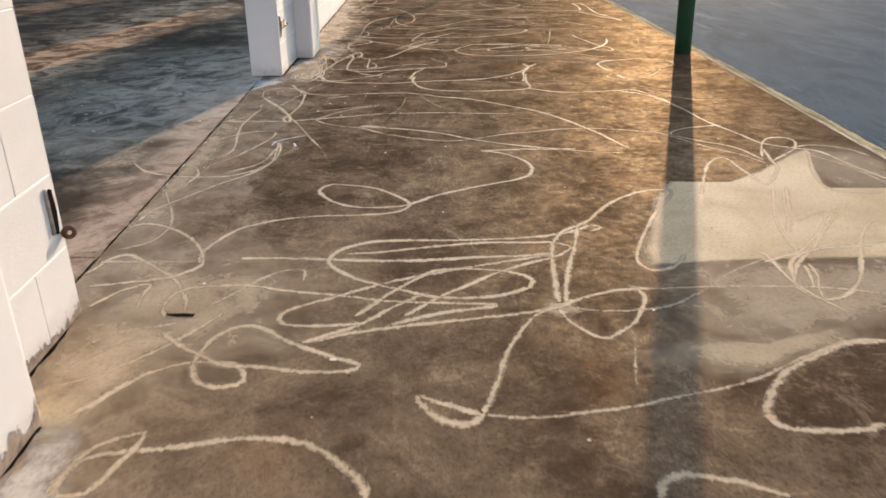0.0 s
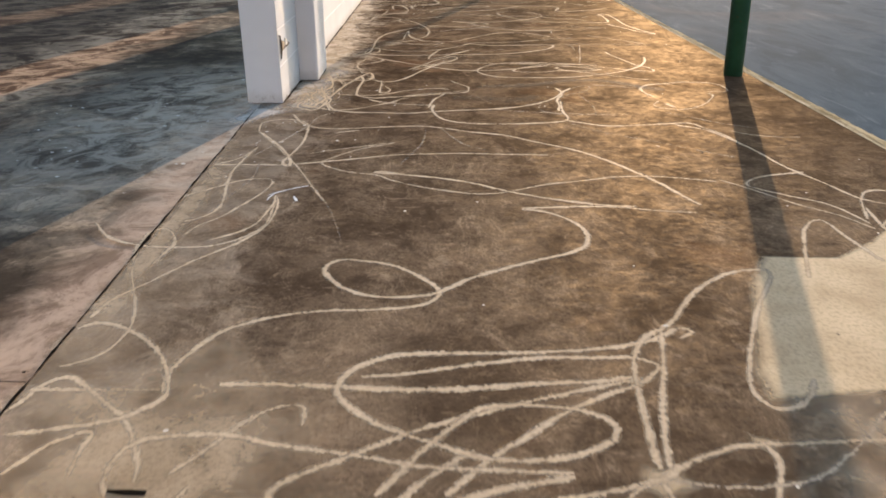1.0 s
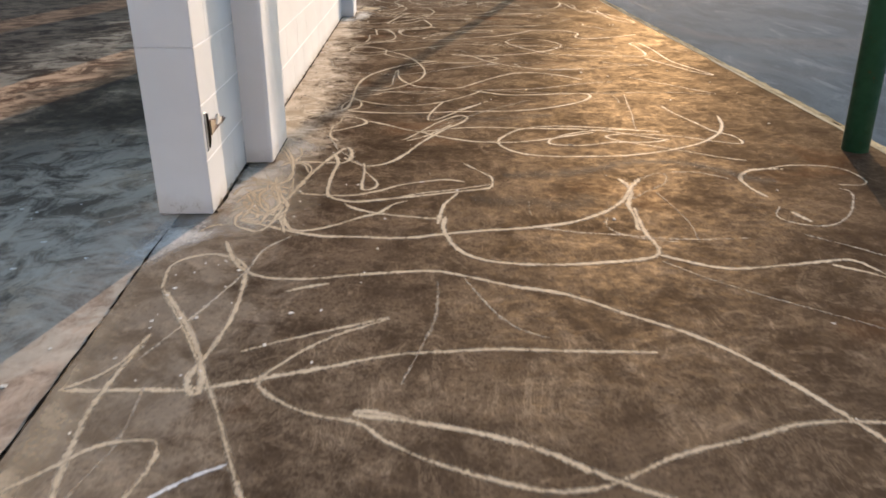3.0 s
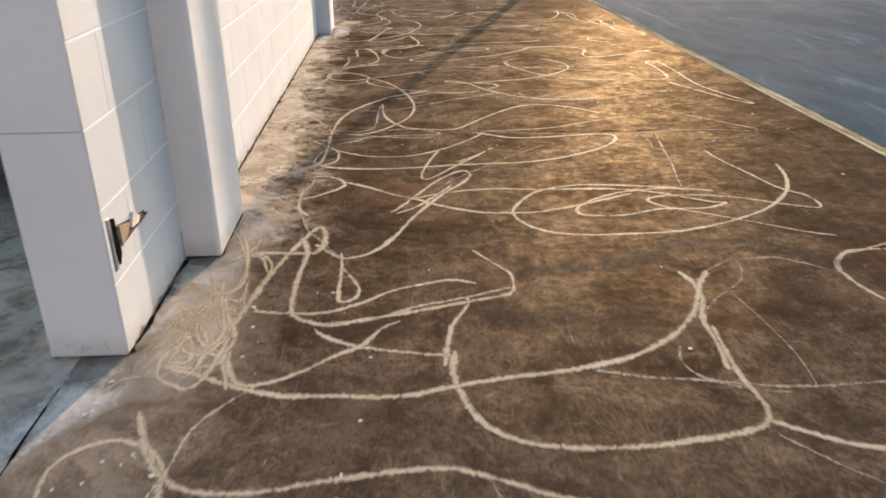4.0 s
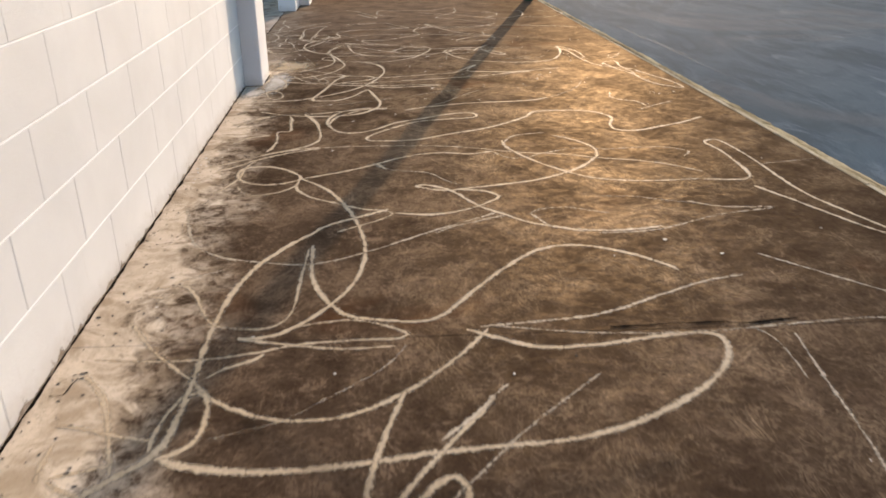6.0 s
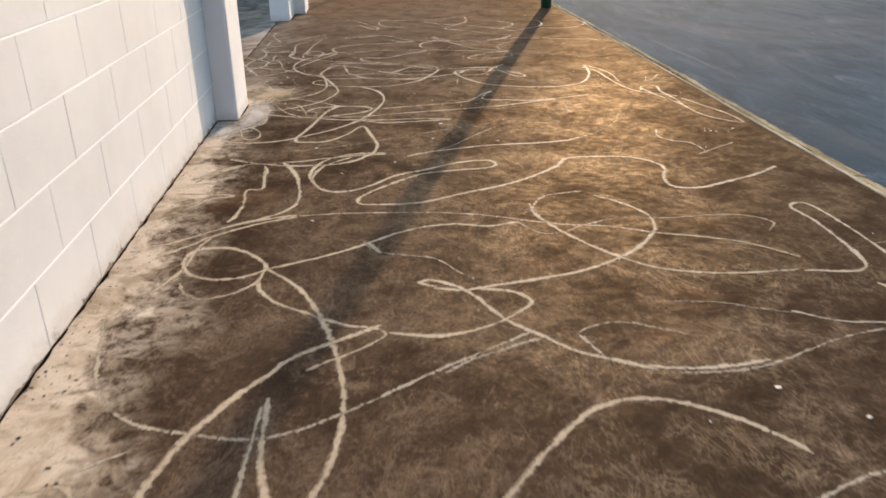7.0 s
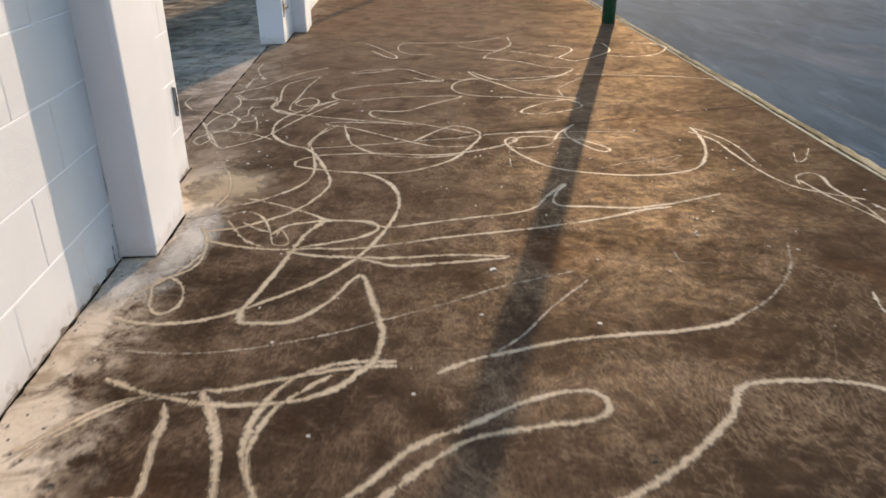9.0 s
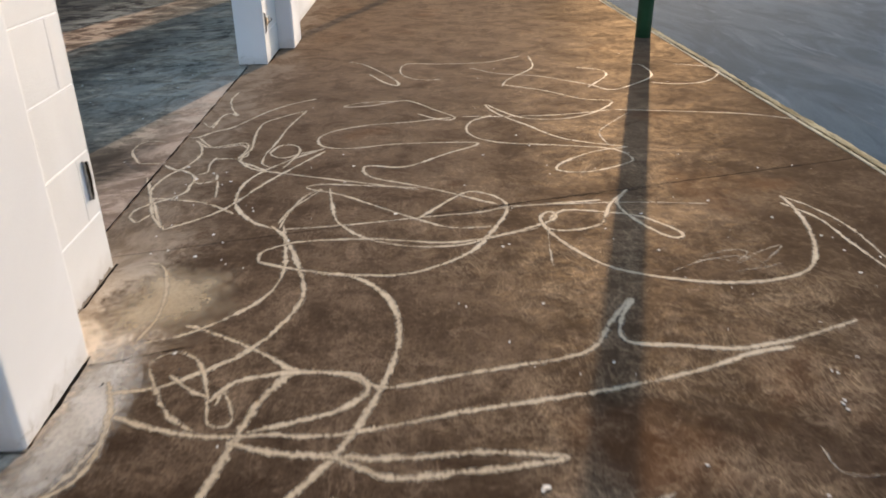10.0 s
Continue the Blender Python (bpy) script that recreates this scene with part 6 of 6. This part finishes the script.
# white paint mark beside the first gateway, damp stains, teal smear on the wall foot
washed_line(11, 0.3, [(-0.72, 3.35), (-0.67, 3.40), (-0.63, 3.43), (-0.58, 3.46)], M_CHALK, "paint_mark")
washed_line(11, 0.3, [(-0.71, 3.30), (-0.71, 3.33), (-0.70, 3.36)], M_CHALK, "paint_mark")
washed_line(12, 0.4, [(-0.62, 3.34), (-0.60, 3.29)], M_CHALK, "paint_mark")
washed_line(85, 0.3, [(0.15, 5.22), (0.43, 5.25), (0.69, 5.38), (0.89, 5.40), (1.05, 5.32), (1.16, 5.19), (1.26, 5.14)], M_DAMP, "damp_stain")
washed_line(120, 0.2, [(-0.00, 4.94), (0.21, 4.92), (0.36, 4.88), (0.48, 4.97)], M_DAMP, "damp_stain")
washed_line(90, 0.2, [(-0.43, 6.42), (-0.10, 6.15), (0.19, 6.12), (0.51, 6.20)], M_DAMP, "damp_stain")
bm = bmesh.new()
lay = bm.loops.layers.uv.new("UVMap")
fd = bm.verts.layers.float.new("fade")
grid = [[bm.verts.new((WX + 0.0018, 6.04 + 0.065 * j, 0.004 + 0.022 * i * (1 - 0.12 * j))) for j in range(5)] for i in range(5)]
for row in grid:
    for v in row:
        v[fd] = 0.35
for i in range(4):
    for j in range(4):
        f = bm.faces.new((grid[i][j], grid[i][j + 1], grid[i + 1][j + 1], grid[i + 1][j]))
        for lp, (a, b) in zip(f.loops, ((i, j), (i, j + 1), (i + 1, j + 1), (i + 1, j))):
            lp[lay].uv = (0, max(a / 4, abs(b / 2 - 1)))
smear = part("paint_smear", bm, M_TEAL, bpy.data.objects["wall_2"])
smear.matrix_parent_inverse = bpy.data.objects["wall_2"].matrix_basis.inverted()


# mildew in the corners between wall and pilasters
def mildew(y, z0, z1, half, seed):
    verts, faces, uvs = [], [], []
    n = int((z1 - z0) / 0.02)
    for i in range(n + 1):
        z = z0 + (z1 - z0) * i / n
        mid = y - half + 0.5 * half * noise.noise(Vector((z * 9, seed, 0)))
        w = half * max(0.15, 0.6 + 1.2 * noise.noise(Vector((z * 14, seed, 7))))
        for v in (-1, 0, 1):
            verts.append((WX + 0.0012, mid + w * v, z))
            uvs.append((z, v))
    for i in range(n):
        for k in (0, 1):
            j = i * 3 + k
            faces.append((j, j + 1, j + 4, j + 3))
    data = bpy.data.meshes.new("mildew")
    data.from_pydata(verts, [], faces)
    layer = data.uv_layers.new(name="UVMap")
    for loop in data.loops:
        layer.data[loop.index].uv = uvs[loop.vertex_index]
    item = data.attributes.new("fade", "FLOAT", "POINT")
    for it in item.data:
        it.value = 0.35
    data.materials.append(M_MILDEW)
    ob = new("mildew", data)
    ob.parent = bpy.data.objects["wall_2"]
    ob.matrix_parent_inverse = bpy.data.objects["wall_2"].matrix_basis.inverted()
    return ob


M_MILDEW = film("black_mildew", (0.05, 0.047, 0.043), (0.11, 0.105, 0.10), 1.0, 0.25, 0.95, 0.8)
mildew(9.965, 0.01, 0.13, 0.016, 3)
mildew(9.965, 0.22, 0.40, 0.008, 4)
mildew(9.965, 0.48, 0.70, 0.006, 5)
mildew(9.93, 0.005, 0.07, 0.014, 6)
mildew(5.377, 0.01, 0.10, 0.010, 7)
mildew(5.377, 0.45, 0.62, 0.006, 8)


# paint torn off along the wall foot
def peel(wall, x, y0, y1, height, seed):
    verts, faces, uvs = [], [], []
    n = int((y1 - y0) / 0.012)
    for i in range(n + 1):
        y = y0 + (y1 - y0) * i / n
        h = height * max(0.1, 0.6 + 1.3 * noise.noise(Vector((y * 17, seed, 0))) + 0.6 * noise.noise(Vector((y * 60, seed, 2))))
        for k, v in ((0.0, 0.0), (0.5, 0.3), (1.0, 1.0)):
            verts.append((x, y, 0.001 + h * k))
            uvs.append((y, v))
    for i in range(n):
        for k in (0, 1):
            j = i * 3 + k
            faces.append((j, j + 3, j + 4, j + 1))
    data = bpy.data.meshes.new("peeled_foot")
    data.from_pydata(verts, [], faces)
    layer = data.uv_layers.new(name="UVMap")
    for loop in data.loops:
        layer.data[loop.index].uv = uvs[loop.vertex_index]
    item = data.attributes.new("fade", "FLOAT", "POINT")
    for it in item.data:
        it.value = 0.45
    data.materials.append(M_PEEL)
    ob = new("peeled_foot", data)
    ob.parent = bpy.data.objects[wall]
    ob.matrix_parent_inverse = bpy.data.objects[wall].matrix_basis.inverted()
    return ob


peel("wall_1", WX + 0.0014, 1.42, 1.785, 0.055, 2)
peel("wall_1", WX + 0.1134, 0.935, 1.315, 0.075, 3)
peel("wall_2", WX + 0.0014, 4.83, 5.33, 0.018, 4)
peel("wall_2", WX + 0.0014, 5.90, 7.6, 0.022, 5)
peel("wall_2", WX + 0.0014, 7.9, 9.9, 0.018, 6)
peel("wall_2", WX + 0.0014, 10.45, 10.82, 0.022, 7)


# ---- gate hinges on the wall ends ----
def broken_plate(outline, proud):
    """A ragged flat piece on the face of the wall; outline in y and z."""
    bm = bmesh.new()
    ring = []
    for (y0, z0), (y1, z1) in zip(outline, outline[1:] + outline[:1]):
        for k in range(4):
            u = k / 4
            off = 0.0018 * noise.noise(Vector((y0 * 300 + k * 1.9, z0 * 300, 4.0))) if k else 0.0
            ring.append((y0 + (y1 - y0) * u + off, z0 + (z1 - z0) * u + off))
    top = [bm.verts.new((proud, y, z)) for y, z in ring]
    low = [bm.verts.new((-0.004, y, z)) for y, z in ring]
    bm.faces.new(top)
    for i in range(len(ring)):
        bm.faces.new((low[i], low[(i + 1) % len(ring)], top[(i + 1) % len(ring)], top[i]))
    bmesh.ops.recalc_face_normals(bm, faces=bm.faces)
    return bm


def gate_hinge(y, z, label, tip_material):
    """A hinge strap half buried in a broken-out corner of the wall end."""
    ob = new("gate_hinge")
    ob.location = (WX, y, z)
    tagged(ob, label, "hinge", "gate hinges")
    part("plate", box(-0.03, 0.003, -0.008, 0.010, -0.075, 0.062, 0.002), M_GALV, ob, "dull steel plate let into the corner")
    # the slot is not cut: a flat dark piece paints its shade
    part("slot", broken_plate(SLOT, 0.0045), M_DARK, ob, "flat dark piece standing in for the shaded slot")
    part("recess", broken_plate(RECESS, 0.0012), M_RUST, ob, "broken-out brown recess")
    part("strap", broken_plate(STRAP, 0.006), M_STRAP, ob, "bare beige strap")
    part("collar", broken_plate(COLLAR, 0.009), M_COLLAR, ob, "paint-splashed collar")
    part("bolt", broken_plate(TIP, 0.008), tip_material, ob, "rusty bolt end")
    return ob


M_COLLAR = plain("cream_paint", (0.70, 0.62, 0.52), 0.7, 0.0, 0.3)
M_TIP = plain("dark_red_rust", (0.055, 0.016, 0.013), 0.65, 0.1, 0.5)
M_STRAP = plain("bare_strap_steel", (0.34, 0.24, 0.15), 0.7, 0.2, 0.4)
SLOT = [(0.010, 0.057), (0.032, 0.050), (0.042, -0.044), (0.022, -0.069), (0.010, -0.02)]
RECESS = [(0.046, 0.026), (0.142, 0.005), (0.248, -0.012), (0.249, -0.029), (0.062, -0.036)]
STRAP = [(0.051, 0.021), (0.123, 0.003), (0.104, -0.017), (0.055, -0.033)]
COLLAR = [(0.151, 0.02), (0.193, -0.006), (0.171, -0.019), (0.124, -0.013)]
TIP = [(0.187, 0.001), (0.258, -0.022), (0.19, -0.027), (0.167, -0.018)]
gate_hinge(4.835, 0.298, "rusty gate hinge set into a white wall end", M_TIP)
gate_hinge(13.85, 0.265, "dark gate hinge set into a white wall end", M_DARK)


def hoop(centre, axis, radius, thick):
    """A ring of round bar."""
    bm = bmesh.new()
    turn = Vector(axis).normalized().to_track_quat("Z", "Y")
    rings = []
    for i in range(18):
        a = i * math.tau / 18
        out = turn @ Vector((math.cos(a), math.sin(a), 0))
        up = turn @ Vector((0, 0, 1))
        rings.append([bm.verts.new(Vector(centre) + out * (radius + thick * math.cos(k * math.tau / 8)) + up * thick * math.sin(k * math.tau / 8)) for k in range(8)])
    for r0, r1 in zip(rings, rings[1:] + rings[:1]):
        for k in range(8):
            bm.faces.new((r0[k], r0[(k + 1) % 8], r1[(k + 1) % 8], r1[k]))
    return bm


def ragged_slot(depth, rise, wide):
    """The broken-out hole round a latch, a shallow uneven plate coloured dark for its shade."""
    bm = bmesh.new()
    ring = []
    for i in range(14):
        a = i * math.tau / 14
        q = 1 + 0.28 * noise.noise(Vector((i * 1.7, rise * 40, 2.0)))
        ring.append((wide * math.cos(a) * q, rise * math.sin(a) * q))
    top = [bm.verts.new((depth, y - 0.022, z)) for y, z in ring]
    low = [bm.verts.new((depth - 0.02, y - 0.022, z)) for y, z in ring]
    bm.faces.new(top)
    for i in range(14):
        bm.faces.new((low[i], low[(i + 1) % 14], top[(i + 1) % 14], top[i]))
    return bm


def keeper(y, z, label, ring):
    """A latch keeper let into the far corner of a wall end."""
    ob = new("latch_keeper")
    ob.location = (WX, y, z)
    tagged(ob, label, "latch", "latch keepers")
    part("slot_plate", ragged_slot(0.0035, 0.062, 0.016), M_DARK, ob)
    part("lip", box(-0.02, 0.007, -0.047, -0.037, -0.055, 0.065, 0.003), M_GALV, ob)
    if ring:
        part("eye", hoop((0.016, 0.004, -0.066), (0.55, -0.8, 0.15), 0.012, 0.0065), M_RUST, ob, "rusty eye of a bolt", True)
        part("shank", rod((0.016, 0.008, -0.066), (-0.02, 0.012, -0.064), 0.006, 10), M_RUST, ob, "", True)
        part("pin", rod((0.012, 0.010, -0.066), (0.019, 0.001, -0.066), 0.006, 10), M_COLLAR, ob, "paint-splashed pin")
    return ob


keeper(1.78, 0.30, "dark latch keeper with rusty bolt in a wall end", True)
keeper(10.825, 0.305, "dark slotted latch keeper in a wall end", False)

# ---- loose bits on the walkway ----
rng = random.Random(21)


def ground_height(x):
    """0 on the walkway; behind the wall, the height of the falling floor."""
    for (xa, za), (xb, zb) in zip(fall[1:], fall[2:]):
        if xb < x <= xa:
            return za + (zb - za) * (x - xa) / (xb - xa)
    return 0.0


def flecks(name, label, material, count, x_of, y_of, low, high, flat, single=False):
    bm = bmesh.new()
    for _ in range(count):
        x, y = x_of(), y_of()
        z = ground_height(x)
        r = rng.uniform(low, high)
        turn = rng.uniform(0, 6.3)
        long = rng.uniform(0.6, 1.6)
        n = rng.randint(4, 6)
        ring = []
        for i in range(n):
            a = turn + i * 6.283 / n
            q = r * rng.uniform(0.6, 1.2)
            ring.append((x + math.cos(a) * q * long, y + math.sin(a) * q))
        top = [bm.verts.new((px, py, z + 0.0008 + flat * r * rng.uniform(0.5, 1.0))) for px, py in ring]
        foot = [bm.verts.new((px, py, z + 0.0005)) for px, py in ring]
        bm.faces.new(top)
        for i in range(n):
            bm.faces.new((foot[i], foot[(i + 1) % n], top[(i + 1) % n], top[i]))
    ob = part(name, bm, material)
    if single:
        return tagged(ob, label, name.replace("_", " "), name.replace("_", " ") + "s on the walkway")
    return tagged(ob, label, "debris", kind="stuff")


M_FLECK = plain("white_paint_chip", (0.70, 0.63, 0.53), 0.8, 0.0, 0.25)
M_GRIT = plain("dark_grit", (0.045, 0.035, 0.028), 0.9, 0.0, 0.5)
flecks("paint_flecks", "small white paint chips scattered over the walkway", M_FLECK, 75, lambda: rng.uniform(-0.85, 1.8), lambda: rng.uniform(1.0, 14.0), 0.002, 0.006, 0.15)
flecks("paint_flecks", "small white paint chips gathered by the wall ends", M_FLECK, 80, lambda: -0.95 + abs(rng.gauss(0, 0.3)), lambda: rng.choice((4.3, 4.6, 5.0, 11.2, 11.6, 3.9)) + rng.gauss(0, 0.25), 0.002, 0.007, 0.15)
flecks("paint_flecks", "white paint chips on the dark floor behind the gateways", M_FLECK, 70, lambda: rng.uniform(-2.2, -1.12), lambda: rng.choice((3.6, 4.2, 4.8, 12.6, 13.4)) + rng.gauss(0, 0.35), 0.003, 0.009, 0.15)
flecks("paint_flecks", "white chips scattered on the open side", M_FLECK, 45, lambda: rng.uniform(0.3, 1.75), lambda: rng.gauss(10.6, 0.8), 0.002, 0.006, 0.15)
CHIPS = [(0.85, 10.37), (1.03, 10.17), (0.99, 10.04), (0.55, 10.18), (0.26, 10.34), (0.14, 10.55), (0.16, 10.53), (0.26, 9.80), (0.27, 9.81), (-0.79, 10.95), (-0.69, 10.90), (-0.60, 10.87), (-0.58, 10.84), (-0.52, 10.81), (-0.84, 10.93), (-0.57, 11.27), (0.51, 12.13), (0.55, 11.97), (0.33, 11.85), (1.29, 11.10), (1.39, 10.94), (0.50, 4.74), (0.89, 7.33), (1.04, 7.20), (0.01, 9.17), (-0.36, 9.42), (0.99, 10.02), (1.04, 10.16), (-0.22, 9.03), (1.60, 9.54), (1.63, 9.54), (1.65, 9.52), (1.71, 9.52), (1.76, 9.57), (1.62, 9.59), (1.74, 10.23), (1.79, 10.40), (1.61, 11.63), (1.67, 11.59)]
for x, y in CHIPS:
    flecks("paint_chip", "curled white paint chip lying on the walkway", M_FLECK, 1, lambda: x, lambda: y, 0.003, 0.0075, 0.25, True)
CRUMBS = [(0.52, 5.65), (0.51, 5.66), (-0.74, 10.21), (0.51, 8.91), (1.09, 3.90)]
for x, y in CRUMBS:
    flecks("dirt_crumb", "dark lump of dirt lying on the walkway", M_GRIT, 1, lambda: x, lambda: y, 0.005, 0.008, 0.3, True)
flecks("paint_flecks", "white paint crumbs fallen at the wall foot", M_FLECK, 22, lambda: -0.90 + abs(rng.gauss(0, 0.03)), lambda: 8.35 + rng.gauss(0, 0.11), 0.002, 0.006, 0.2)
flecks("grit", "dark grit and dirt crumbs along the wall foot", M_GRIT, 230, lambda: -0.915 + abs(rng.gauss(0, 0.10)), lambda: rng.choice((6.2, 6.9, 7.6, 8.1, 9.0, 9.6)) + rng.gauss(0, 0.22), 0.0015, 0.0055, 0.12)
flecks("grit", "dark grit scattered over the walkway", M_GRIT, 120, lambda: rng.uniform(-0.8, 1.9), lambda: rng.uniform(1.0, 15.0), 0.0012, 0.0035, 0.15)
